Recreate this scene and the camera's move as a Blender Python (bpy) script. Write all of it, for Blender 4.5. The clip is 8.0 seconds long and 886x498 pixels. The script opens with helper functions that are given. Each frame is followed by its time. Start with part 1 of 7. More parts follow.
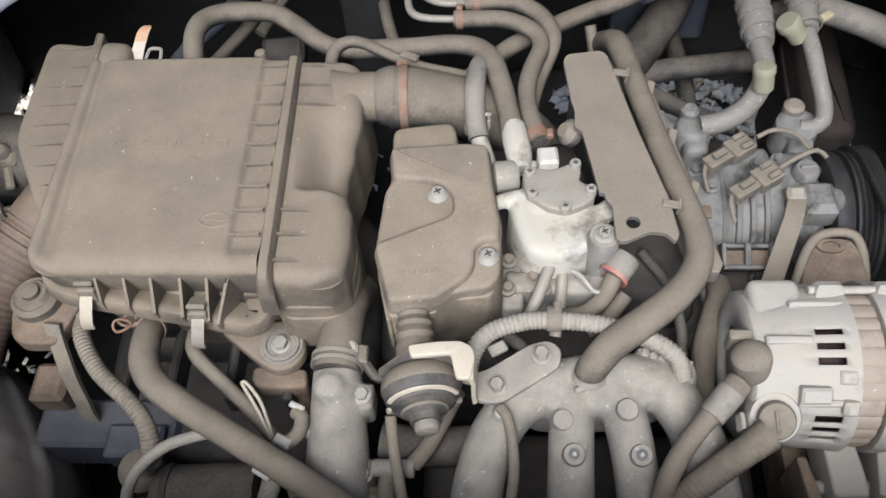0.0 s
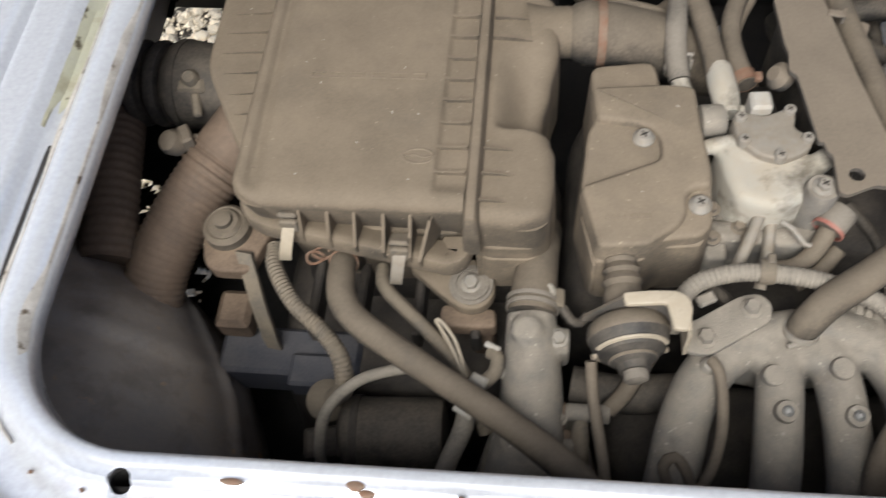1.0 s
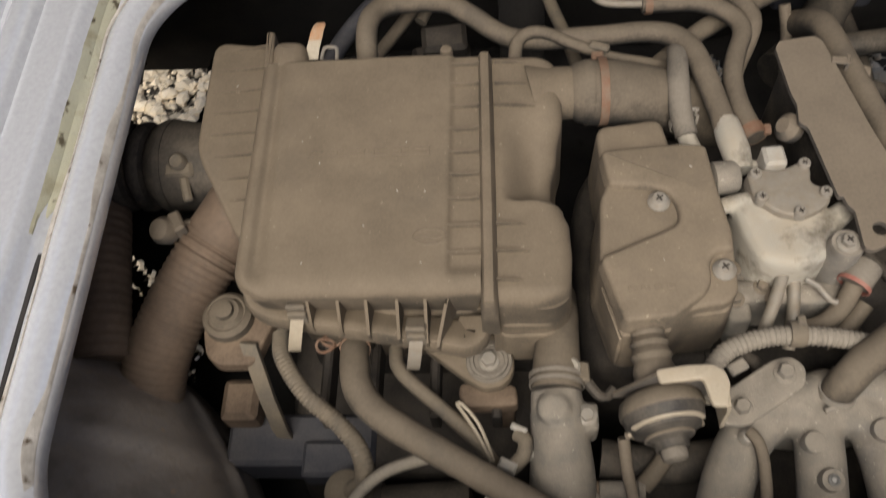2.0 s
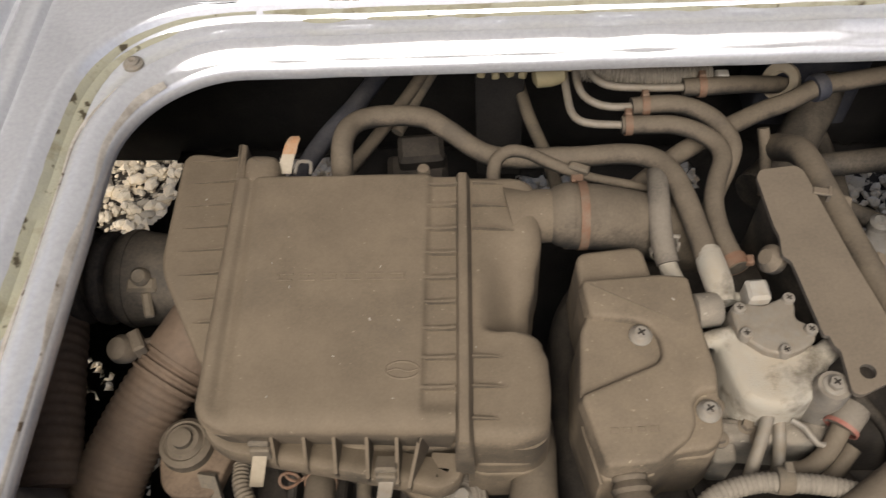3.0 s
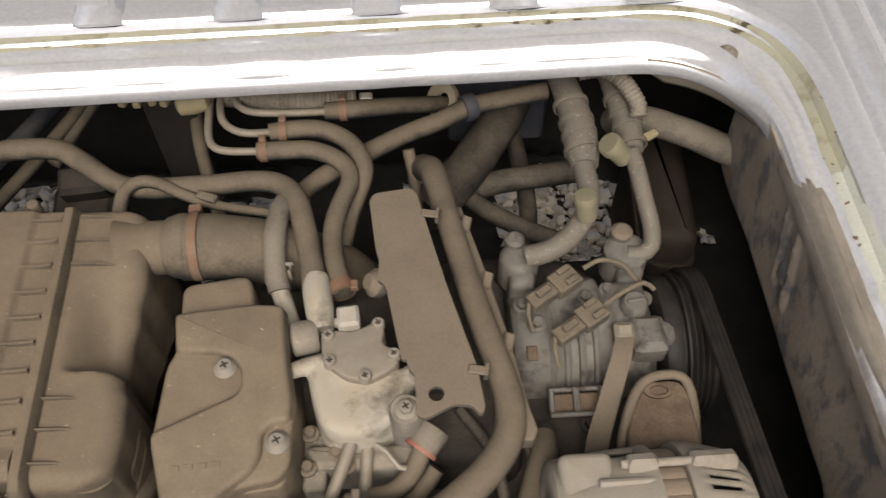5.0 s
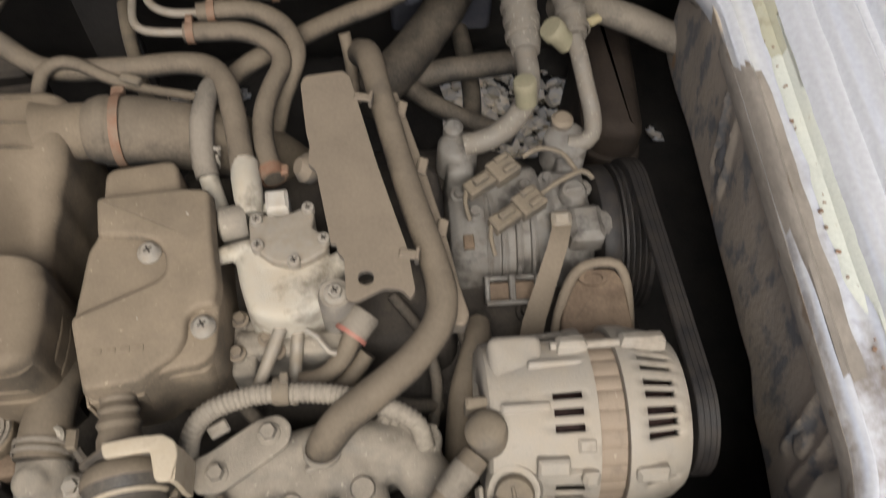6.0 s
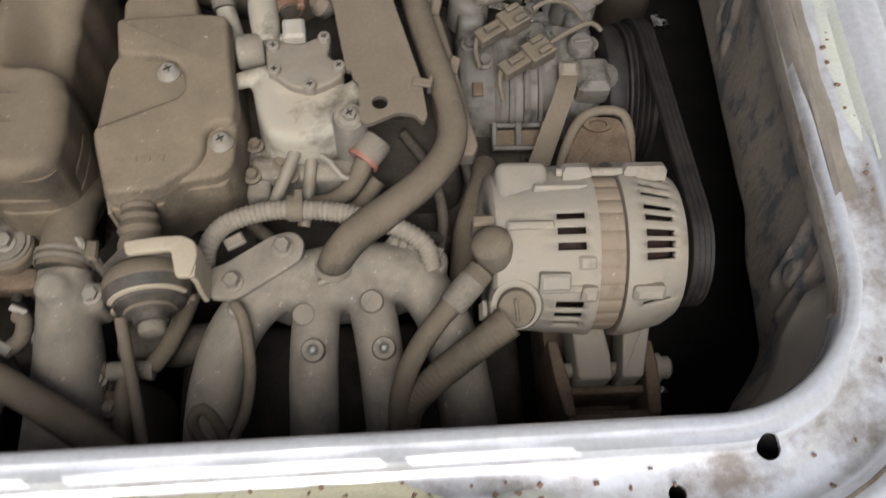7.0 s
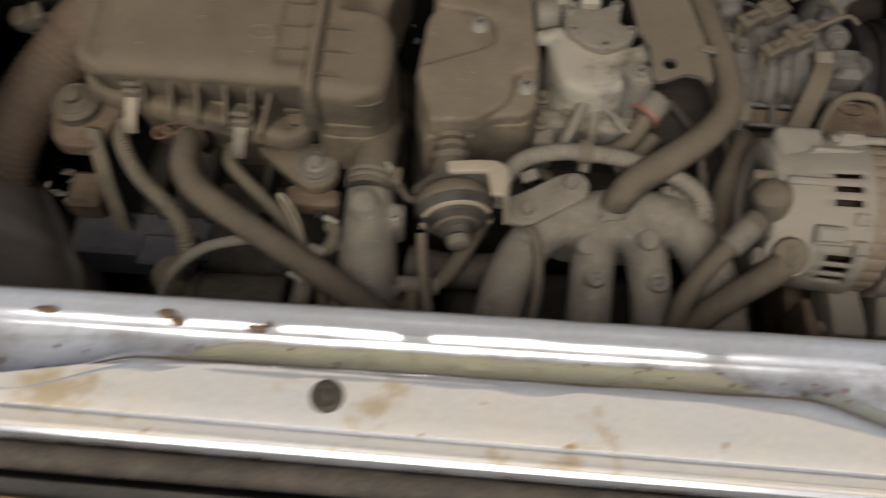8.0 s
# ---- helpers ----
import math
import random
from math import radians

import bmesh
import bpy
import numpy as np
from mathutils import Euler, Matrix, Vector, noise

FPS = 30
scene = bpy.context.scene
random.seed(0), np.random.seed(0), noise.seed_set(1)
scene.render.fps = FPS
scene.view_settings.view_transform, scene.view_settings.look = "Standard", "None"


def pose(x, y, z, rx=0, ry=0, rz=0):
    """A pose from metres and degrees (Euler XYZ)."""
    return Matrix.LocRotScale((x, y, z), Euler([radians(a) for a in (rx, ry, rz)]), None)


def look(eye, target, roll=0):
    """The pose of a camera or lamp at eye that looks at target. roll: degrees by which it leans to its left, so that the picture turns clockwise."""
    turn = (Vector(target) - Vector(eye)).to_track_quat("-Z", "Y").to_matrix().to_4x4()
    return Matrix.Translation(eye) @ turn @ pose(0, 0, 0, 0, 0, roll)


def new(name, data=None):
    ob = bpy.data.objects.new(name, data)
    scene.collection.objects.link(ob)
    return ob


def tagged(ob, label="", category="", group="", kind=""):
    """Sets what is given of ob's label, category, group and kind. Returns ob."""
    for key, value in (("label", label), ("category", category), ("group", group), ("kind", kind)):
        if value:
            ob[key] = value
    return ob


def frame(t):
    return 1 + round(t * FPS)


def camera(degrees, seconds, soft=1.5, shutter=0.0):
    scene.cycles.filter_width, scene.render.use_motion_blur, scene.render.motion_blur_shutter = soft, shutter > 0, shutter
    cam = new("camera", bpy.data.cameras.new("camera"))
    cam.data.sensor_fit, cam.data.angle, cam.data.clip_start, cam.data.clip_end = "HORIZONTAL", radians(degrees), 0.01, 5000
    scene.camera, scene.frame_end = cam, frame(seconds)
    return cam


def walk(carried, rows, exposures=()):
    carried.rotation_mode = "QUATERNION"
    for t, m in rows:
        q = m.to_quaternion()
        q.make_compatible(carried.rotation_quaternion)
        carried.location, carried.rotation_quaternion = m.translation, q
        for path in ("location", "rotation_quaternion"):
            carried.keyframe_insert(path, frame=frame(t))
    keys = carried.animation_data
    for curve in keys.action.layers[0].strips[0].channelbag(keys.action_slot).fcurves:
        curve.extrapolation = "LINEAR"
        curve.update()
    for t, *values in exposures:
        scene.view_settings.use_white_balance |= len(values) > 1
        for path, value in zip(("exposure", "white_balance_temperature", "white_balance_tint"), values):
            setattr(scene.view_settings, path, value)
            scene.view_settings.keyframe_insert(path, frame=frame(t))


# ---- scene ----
cam = camera(54.2, 8.0, soft=1.25, shutter=0.5)
PATH = [
    (0, (0.0482, -0.3782, 1.1438), (-0.0531, 0.6223, -0.4090), -4.96),
    (0.5, (0.0092, -0.3645, 1.1412), (-0.1165, 0.5599, -0.4563), -5.52),
    (1, (-0.0607, -0.3725, 1.1446), (-0.2905, 0.4952, -0.4731), -10.38),
    (1.2, (-0.0664, -0.3687, 1.1464), (-0.3146, 0.4773, -0.4801), -12.47),
    (2.3, (-0.1152, -0.2976, 1.1479), (-0.2254, 0.6749, -0.4220), -7.10),
    (2.5, (-0.1202, -0.2842, 1.1505), (-0.2108, 0.7331, -0.3920), -5.38),
    (3, (-0.1061, -0.2674, 1.1498), (-0.1961, 0.7605, -0.3857), -4.67),
    (3.5, (-0.0457, -0.2574, 1.1478), (-0.0798, 0.7847, -0.3804), -2.80),
    (4, (0.0295, -0.2494, 1.1487), (0.0325, 0.7790, -0.3892), -1.67),
    (4.5, (0.0938, -0.2491, 1.1497), (0.1303, 0.7890, -0.3812), -0.72),
    (4.7, (0.1199, -0.2514, 1.1514), (0.1640, 0.7890, -0.3777), -0.66),
    (5.8, (0.1750, -0.2622, 1.1346), (0.2741, 0.6682, -0.4613), 2.32),
    (6, (0.1727, -0.2680, 1.1273), (0.2912, 0.6075, -0.4981), 3.76),
    (6.5, (0.1655, -0.3063, 1.1123), (0.3065, 0.4859, -0.5535), 5.95),
    (7, (0.1551, -0.3500, 1.1097), (0.2881, 0.4144, -0.5697), 7.62),
    (7.5, (0.1137, -0.3932, 1.1156), (0.1885, 0.4008, -0.5537), 6.60),
    (8, (0.0126, -0.4509, 1.1319), (-0.0476, 0.3867, -0.5166), 0.65),
]
walk(cam, [(t, look(eye, target, roll)) for t, eye, target, roll in PATH], [(0.0, 0.80, 5350, 7), (0.5, 0.80, 5350, 6), (1.0, 0.40, 5850, 6), (2.5, -0.02, 6400, 9), (4.5, -0.02, 6650, 9), (6.0, 0.24, 6250, 8), (6.5, 0.36, 6150, 8), (7.0, 0.02, 6050, 7), (7.5, -0.36, 6100, 7), (8.0, -0.74, 6400, 7)])

# ---- sky and sun ----
SUN_EL, SUN_AZ = 55.0, 186.0
world = bpy.data.worlds.new("sky")
scene.world = world
world.use_nodes = True
wn = world.node_tree
sky = wn.nodes.new("ShaderNodeTexSky")
sky.sky_type, sky.sun_disc = "NISHITA", False
sky.sun_elevation, sky.sun_rotation = radians(SUN_EL), radians(SUN_AZ)
sky.dust_density, sky.air_density = 7.0, 0.6
wn.links.new(sky.outputs[0], wn.nodes["Background"].inputs[0])
wn.nodes["Background"].inputs[1].default_value = 0.12
sun = new("sun", bpy.data.lights.new("sun", "SUN"))
sun.data.energy, sun.data.angle, sun.data.color = 2.9, radians(42), (1.0, 0.94, 0.84)
az, el = radians(SUN_AZ), radians(SUN_EL)
sun.matrix_world = look((math.sin(az) * math.cos(el) * 5, math.cos(az) * math.cos(el) * 5, math.sin(el) * 5), (0, 0, 0))


# ---- materials ----
# engine-bay colours are darkened here, so the rim stands out as brighter lit
BAY_DIM = 0.80


def material(name, base, over=None, cover=0.5, rough=0.6, metal=0.0, scale=30.0, fine=400.0, bump=0.3, settle_shade=0.0, island=0.0, speck=None, gloss=0.32, top=0.78, grime=None, wide=0.22, stain=None, pale=False, stretch=None):
    """A procedural surface: a base colour under a second one (dust, rust, stain) laid on in patches, with fine grain
    and relief.
    How much more of the second colour lies on upward faces, as settled dust and as shading from top to side."""
    if not pale:
        base = tuple(c * BAY_DIM for c in base)
        over = over and tuple(c * BAY_DIM for c in over)
    m = bpy.data.materials.new(name)
    m.use_nodes = True
    nt = m.node_tree
    N, L = nt.nodes, nt.links
    b = N["Principled BSDF"]
    co = place = N.new("ShaderNodeTexCoord").outputs["Object"]
    if stretch:
        vm = N.new("ShaderNodeMapping")
        vm.inputs["Rotation"].default_value = stretch[1]
        vm.inputs["Scale"].default_value = stretch[0]
        L.new(co, vm.inputs["Vector"])
        co = vm.outputs[0]

    def noise_tex(s, detail, rgh):
        t = N.new("ShaderNodeTexNoise")
        t.inputs["Scale"].default_value, t.inputs["Detail"].default_value, t.inputs["Roughness"].default_value = s, detail, rgh
        L.new(co, t.inputs["Vector"])
        return t.outputs["Fac"]

    def math_node(op, a, c):
        n = N.new("ShaderNodeMath")
        n.operation = op
        for i, v in enumerate((a, c)):
            if isinstance(v, (int, float)):
                n.inputs[i].default_value = v
            else:
                L.new(v, n.inputs[i])
        return n.outputs[0]

    def ramp(v, lo, hi):
        n = N.new("ShaderNodeMapRange")
        n.inputs["From Min"].default_value, n.inputs["From Max"].default_value = lo, hi
        L.new(v, n.inputs["Value"])
        return n.outputs[0]

    def mix(f, a, c):
        n = N.new("ShaderNodeMix")
        n.data_type = "RGBA"
        for sock, v in ((n.inputs[0], f), (n.inputs[6], a), (n.inputs[7], c)):
            if isinstance(v, (int, float)):
                sock.default_value = v
            elif isinstance(v, tuple):
                sock.default_value = (*v, 1)
            else:
                L.new(v, sock)
        return n.outputs[2]

    big, small = noise_tex(scale, 6, 0.6), noise_tex(fine, 3, 0.6)
    col = base
    roughness = rough
    if over:
        f = math_node("ADD", math_node("MULTIPLY", big, 0.75), math_node("MULTIPLY", small, 0.25))
        if settle_shade:
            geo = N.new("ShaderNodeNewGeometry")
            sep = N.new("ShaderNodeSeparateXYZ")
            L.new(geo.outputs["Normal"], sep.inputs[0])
            f = math_node("ADD", f, math_node("MULTIPLY", sep.outputs[2], settle_shade))
        edge = 1.0 - cover + settle_shade * 0.5
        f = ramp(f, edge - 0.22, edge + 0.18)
        col = mix(f, base, over)
        n = N.new("ShaderNodeMapRange")
        L.new(f, n.inputs["Value"])
        n.inputs["To Min"].default_value, n.inputs["To Max"].default_value = rough, top
        roughness = n.outputs[0]
    if island:
        geo2 = N.new("ShaderNodeNewGeometry")
        obi = N.new("ShaderNodeObjectInfo")
        r = math_node("FRACT", math_node("ADD", geo2.outputs["Random Per Island"], obi.outputs["Random"]), 0.0)
        col = mix(math_node("MULTIPLY", r, island), col, tuple(c * 0.16 for c in base))
    grain = ramp(small, 0.3, 0.7)
    hsv = N.new("ShaderNodeHueSaturation")
    if isinstance(col, tuple):
        hsv.inputs["Color"].default_value = (*col, 1)
    else:
        L.new(col, hsv.inputs["Color"])
    v = math_node("ADD", math_node("MULTIPLY", grain, 0.16), math_node("MULTIPLY", ramp(big, 0.25, 0.75), wide))
    L.new(math_node("ADD", v, 0.92 - wide / 2), hsv.inputs["Value"])
    out = hsv.outputs[0]
    if grime:
        g = noise_tex(grime[1], 5, 0.62)
        out = mix(math_node("MULTIPLY", ramp(g, grime[2], grime[2] + (grime[4] if len(grime) > 4 else 0.16)), grime[3]), out, grime[0])
    if speck:
        vor = N.new("ShaderNodeTexNoise")
        vor.inputs["Scale"].default_value, vor.inputs["Detail"].default_value = speck[1], 4
        L.new(co, vor.inputs["Vector"])
        out = mix(ramp(vor.outputs["Fac"], speck[2], speck[2] + 0.05), out, speck[0])
    if stain:
        # a stain that keeps to the low gutter on the rear and one side
        axes = N.new("ShaderNodeSeparateXYZ")
        L.new(place, axes.inputs[0])
        g = ramp(noise_tex(stain[1], 8, 0.7), stain[2], stain[2] + 0.2)
        where = math_node("MULTIPLY", ramp(math_node("SUBTRACT", math_node("MULTIPLY", axes.outputs[0], 0.35), axes.outputs[1]), stain[4], stain[5]), ramp(axes.outputs[2], 0.651, 0.647))
        out = mix(math_node("MULTIPLY", math_node("MULTIPLY", g, where), stain[3]), out, stain[0])
    L.new(out, b.inputs["Base Color"])
    if isinstance(roughness, float):
        b.inputs["Roughness"].default_value = roughness
    else:
        L.new(roughness, b.inputs["Roughness"])
    b.inputs["Metallic"].default_value = metal
    b.inputs["Specular IOR Level"].default_value = 0.5 if gloss is None else gloss
    if bump:
        bp = N.new("ShaderNodeBump")
        bp.inputs["Strength"].default_value, bp.inputs["Distance"].default_value = bump, 0.0012
        L.new(math_node("ADD", math_node("MULTIPLY", big, 0.7), math_node("MULTIPLY", small, 0.5)), bp.inputs["Height"])
        L.new(bp.outputs[0], b.inputs["Normal"])
    return m


DUST = (0.200, 0.158, 0.111)
M_BOX = material("dusty_plastic", (0.066, 0.060, 0.053), DUST, 0.72, 0.5, scale=26, fine=520, settle_shade=0.40, bump=0.16, speck=((0.26, 0.212, 0.155), 300, 0.69), grime=((0.125, 0.103, 0.079), 22, 0.54, 0.45, 0.25), wide=0.34)
M_COVER = material("dusty_cover_plastic", (0.06, 0.056, 0.051), (0.228, 0.181, 0.128), 0.72, 0.45, scale=28, fine=520, settle_shade=0.42, bump=0.16, speck=((0.29, 0.237, 0.17), 300, 0.69), grime=((0.125, 0.103, 0.079), 24, 0.54, 0.45, 0.25), wide=0.34)
M_HOSE = material("dusty_rubber", (0.045, 0.042, 0.038), (0.172, 0.139, 0.102), 0.66, 0.6, scale=40, settle_shade=0.48, bump=0.3, grime=((0.075, 0.064, 0.052), 22, 0.56, 0.6), wide=0.34)
M_HOSE_PALE = material("pale_dusty_rubber", (0.094, 0.086, 0.078), (0.234, 0.203, 0.164), 0.62, 0.7, scale=40, settle_shade=0.2, bump=0.25)
M_SHIELD = material("dusty_steel_sheet", (0.117, 0.109, 0.101), (0.207, 0.168, 0.125), 0.68, 0.5, metal=0.0, scale=28, settle_shade=0.5, bump=0.15)
M_CAST = material("dusty_cast_aluminium", (0.235, 0.220, 0.200), (0.300, 0.262, 0.212), 0.56, 0.5, metal=0.08, scale=60, fine=900, settle_shade=0.3, bump=0.9, wide=0.36, speck=((0.36, 0.325, 0.27), 220, 0.66), grime=((0.115, 0.098, 0.080), 34, 0.55, 0.6, 0.2))
M_ALT = material("pale_cast_aluminium", (0.40, 0.37, 0.325), (0.335, 0.292, 0.235), 0.5, 0.5, metal=0.06, scale=50, fine=800, settle_shade=0.15, bump=0.5, wide=0.3, grime=((0.15, 0.125, 0.10), 30, 0.57, 0.7))
M_WHITE_CAST = material("whitish_oxidised_aluminium", (0.60, 0.57, 0.50), (0.41, 0.355, 0.275), 0.5, 0.55, metal=0.05, scale=38, fine=900, settle_shade=0.15, bump=0.8, wide=0.4, grime=((0.085, 0.068, 0.048), 30, 0.51, 0.8))
M_STEEL = material("dusty_zinc_steel", (0.36, 0.335, 0.295), (0.27, 0.225, 0.170), 0.44, 0.45, metal=0.15, scale=160, bump=0.15)
M_STUD = material("bright_steel", (0.30, 0.29, 0.27), None, rough=0.5, metal=0.6, bump=0.0)
M_CREAM = material("cream_enamel", (0.484, 0.413, 0.312), (0.296, 0.234, 0.156), 0.3, 0.45, scale=80, bump=0.1)
M_ORANGE = material("orange_faded_steel", (0.56, 0.25, 0.10), (0.42, 0.32, 0.22), 0.48, 0.5, scale=120, bump=0.1)
M_CLAMP = material("rusty_clamp_steel", (0.27, 0.135, 0.08), (0.22, 0.17, 0.125), 0.5, 0.6, metal=0.2, scale=90, bump=0.3)
M_RUST = material("rusty_brown_steel", (0.10, 0.07, 0.05), (0.20, 0.145, 0.10), 0.5, 0.8, scale=35, settle_shade=0.2, bump=0.5, wide=0.4)
M_BLACK = material("black_rubber", (0.032, 0.030, 0.028), (0.120, 0.100, 0.078), 0.50, 0.6, scale=50, settle_shade=0.25, bump=0.3)
M_BELT = material("worn_belt_rubber", (0.016, 0.015, 0.016), (0.044, 0.036, 0.029), 0.4, 0.6, scale=70, bump=0.2)
M_DARK = material("grimy_dark_iron", (0.034, 0.030, 0.027), (0.085, 0.070, 0.055), 0.40, 0.7, scale=45, settle_shade=0.2, bump=0.6)
M_SATIN = material("satin_black_diaphragm", (0.026, 0.025, 0.026), (0.115, 0.099, 0.080), 0.50, 0.4, scale=60, settle_shade=0.12, bump=0.15)
M_BLUE = material("dark_bluish_plastic", (0.055, 0.058, 0.075), (0.12, 0.112, 0.11), 0.4, 0.6, scale=30, settle_shade=0.2, bump=0.2)
M_PIPE = material("pale_aluminium_pipe", (0.359, 0.328, 0.281), (0.257, 0.211, 0.156), 0.5, 0.45, metal=0.2, scale=120, bump=0.2)
M_ACLINE = material("dusty_aluminium_line", (0.225, 0.208, 0.182), (0.185, 0.158, 0.126), 0.5, 0.5, metal=0.06, speck=((0.25, 0.225, 0.185), 260, 0.62), scale=70, bump=0.4, wide=0.3, grime=((0.09, 0.08, 0.07), 40, 0.57, 0.6))
M_COMP = material("blotched_corroded_aluminium", (0.262, 0.250, 0.232), (0.125, 0.107, 0.087), 0.48, 0.5, metal=0.06, scale=70, fine=800, bump=0.6, wide=0.4, grime=((0.045, 0.040, 0.036), 45, 0.51, 0.85))
M_STATOR = material("tan_lamination_steel", (0.33, 0.260, 0.195), (0.25, 0.200, 0.150), 0.5, 0.6, scale=60, fine=900, bump=0.4, wide=0.3, grime=((0.13, 0.10, 0.08), 60, 0.55, 0.6), speck=((0.42, 0.37, 0.30), 90, 0.66))
M_COPPER = material("dark_copper_winding", (0.06, 0.024, 0.019), (0.015, 0.011, 0.010), 0.5, 0.5, metal=0.3, scale=300, bump=0.5)
M_CONN = material("dusty_grey_connector", (0.117, 0.109, 0.098), (0.195, 0.160, 0.117), 0.6, 0.6, scale=60, settle_shade=0.2, bump=0.15)
M_WHITE = material("white_plastic", (0.52, 0.49, 0.44), (0.36, 0.31, 0.24), 0.45, 0.5, scale=90, bump=0.1)
M_LIME = material("faded_green_plastic_cap", (0.27, 0.255, 0.17), (0.25, 0.22, 0.15), 0.5, 0.55, scale=90, bump=0.1)
M_RED = material("faded_red_plastic", (0.40, 0.13, 0.10), (0.34, 0.21, 0.16), 0.45, 0.5, scale=90, bump=0.1)
M_YELLOW = material("yellowed_plastic_clip", (0.42, 0.37, 0.22), (0.30, 0.24, 0.14), 0.45, 0.55, scale=70, bump=0.2)
M_COND = material("grey_corrugated_plastic", (0.160, 0.146, 0.126), (0.285, 0.250, 0.202), 0.66, 0.6, scale=50, settle_shade=0.2, bump=0.1)
M_PAINT = material("worn_silver_grey_paint", (0.765, 0.782, 0.83), (0.71, 0.722, 0.75), 0.42, 0.11, metal=0.46, scale=9, fine=250, bump=0.02, speck=((0.17, 0.12, 0.08), 55, 0.765), gloss=0.9, top=0.12, wide=0.06, grime=((0.40, 0.36, 0.31), 9, 0.62, 0.25, 0.1), pale=True, stain=((0.20, 0.145, 0.095), 22, 0.43, 0.75, 0.06, 0.26))
M_PAINT_SILL = material("stained_pale_grey_paint", (0.78, 0.76, 0.74), (0.66, 0.58, 0.47), 0.42, 0.3, scale=11, fine=250, bump=0.08, speck=((0.40, 0.25, 0.11), 60, 0.68), gloss=0.6, top=0.5, wide=0.25, grime=((0.50, 0.37, 0.20), 26, 0.575, 0.75, 0.10), pale=True)
M_GUTTER_LINE = material("brown_gutter_line", (0.20, 0.155, 0.11), (0.34, 0.29, 0.23), 0.45, 0.8, scale=45, fine=300, bump=0.8, wide=0.4)
M_LIPBAND = material("brown_lip_band", (0.36, 0.325, 0.28), (0.47, 0.445, 0.41), 0.5, 0.6, scale=40, fine=260, bump=0.6, wide=0.5, speck=((0.10, 0.075, 0.05), 60, 0.60), pale=True)
M_DIRT = material("caked_brown_dirt", (0.165, 0.145, 0.123), (0.225, 0.200, 0.172), 0.5, 0.45, scale=26, fine=240, bump=0.6, wide=0.35, speck=((0.13, 0.10, 0.075), 48, 0.63), gloss=0.5, pale=True, stretch=((1.0, 0.55, 1.0), (0.0, 0.0, 0.2)))
M_SKIRT = material("dusty_painted_skirt", (0.44, 0.40, 0.345), (0.34, 0.29, 0.225), 0.5, 0.45, scale=12, fine=200, bump=0.2, wide=0.3)
M_SEAL = material("yellowed_seam_sealant", (0.40, 0.395, 0.315), (0.31, 0.295, 0.205), 0.45, 0.7, scale=30, bump=0.9, wide=0.3, speck=((0.075, 0.062, 0.038), 60, 0.62), grime=((0.19, 0.165, 0.095), 34, 0.53, 0.75), pale=True)
M_SEAL_PALE = material("pale_seam_sealant", (0.50, 0.52, 0.475), (0.45, 0.455, 0.395), 0.42, 0.6, scale=30, bump=0.6, wide=0.2, speck=((0.22, 0.16, 0.08), 60, 0.68), pale=True)
M_SEAL_CREAM = material("cream_seam_sealant", (0.60, 0.58, 0.43), (0.50, 0.46, 0.31), 0.45, 0.6, scale=34, bump=0.8, wide=0.3, speck=((0.14, 0.10, 0.05), 70, 0.65), grime=((0.33, 0.27, 0.16), 40, 0.56, 0.7), pale=True)
M_GRIME = material("grimy_painted_side_panel", (0.40, 0.350, 0.295), (0.30, 0.250, 0.195), 0.52, 0.45, scale=24, fine=260, bump=1.3, wide=0.6, speck=((0.33, 0.21, 0.12), 40, 0.69), grime=((0.135, 0.140, 0.150), 55, 0.50, 0.85, 0.10), stretch=((1.0, 0.75, 0.40), (0.6, 0.0, 0.0)), pale=True)
M_ARCH = material("brown_grimy_inner_fender", (0.38, 0.365, 0.36), (0.34, 0.275, 0.21), 0.50, 0.34, scale=9, fine=200, bump=0.7, wide=0.5, speck=((0.45, 0.30, 0.19), 42, 0.67), grime=((0.150, 0.126, 0.108), 20, 0.50, 0.6, 0.14), gloss=0.5)
M_DUCT = material("brown_dusty_duct_plastic", (0.115, 0.086, 0.066), (0.19, 0.135, 0.095), 0.50, 0.6, scale=14, fine=180, bump=0.5, wide=0.35, grime=((0.10, 0.085, 0.07), 22, 0.55, 0.6))
M_TANK = material("dark_rusted_housing", (0.030, 0.023, 0.019), (0.062, 0.044, 0.032), 0.4, 0.8, scale=22, bump=0.6, wide=0.4)
# near-black puts the shade deep in the bay into the colour
M_UNDER = material("near_black_depth", (0.024, 0.0225, 0.0225), (0.042, 0.037, 0.033), 0.4, 0.85, scale=20, bump=0.6)
M_LINER = material("grey_unseen_lining", (0.34, 0.34, 0.35), (0.28, 0.276, 0.27), 0.5, 0.8, scale=12, bump=0.2, pale=True)
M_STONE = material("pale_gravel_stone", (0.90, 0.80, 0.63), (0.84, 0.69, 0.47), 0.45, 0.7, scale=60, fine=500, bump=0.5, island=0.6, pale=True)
# ground colour made dark, as the shade in the gaps between stones
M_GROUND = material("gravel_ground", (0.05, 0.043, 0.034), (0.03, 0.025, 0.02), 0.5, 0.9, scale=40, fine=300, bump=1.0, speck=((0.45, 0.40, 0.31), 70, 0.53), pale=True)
M_BUMPER = material("weathered_grey_bumper", (0.07, 0.068, 0.065), (0.13, 0.12, 0.10), 0.45, 0.55, scale=30, bump=0.3)


# ---- building helpers ----
BASE = {}


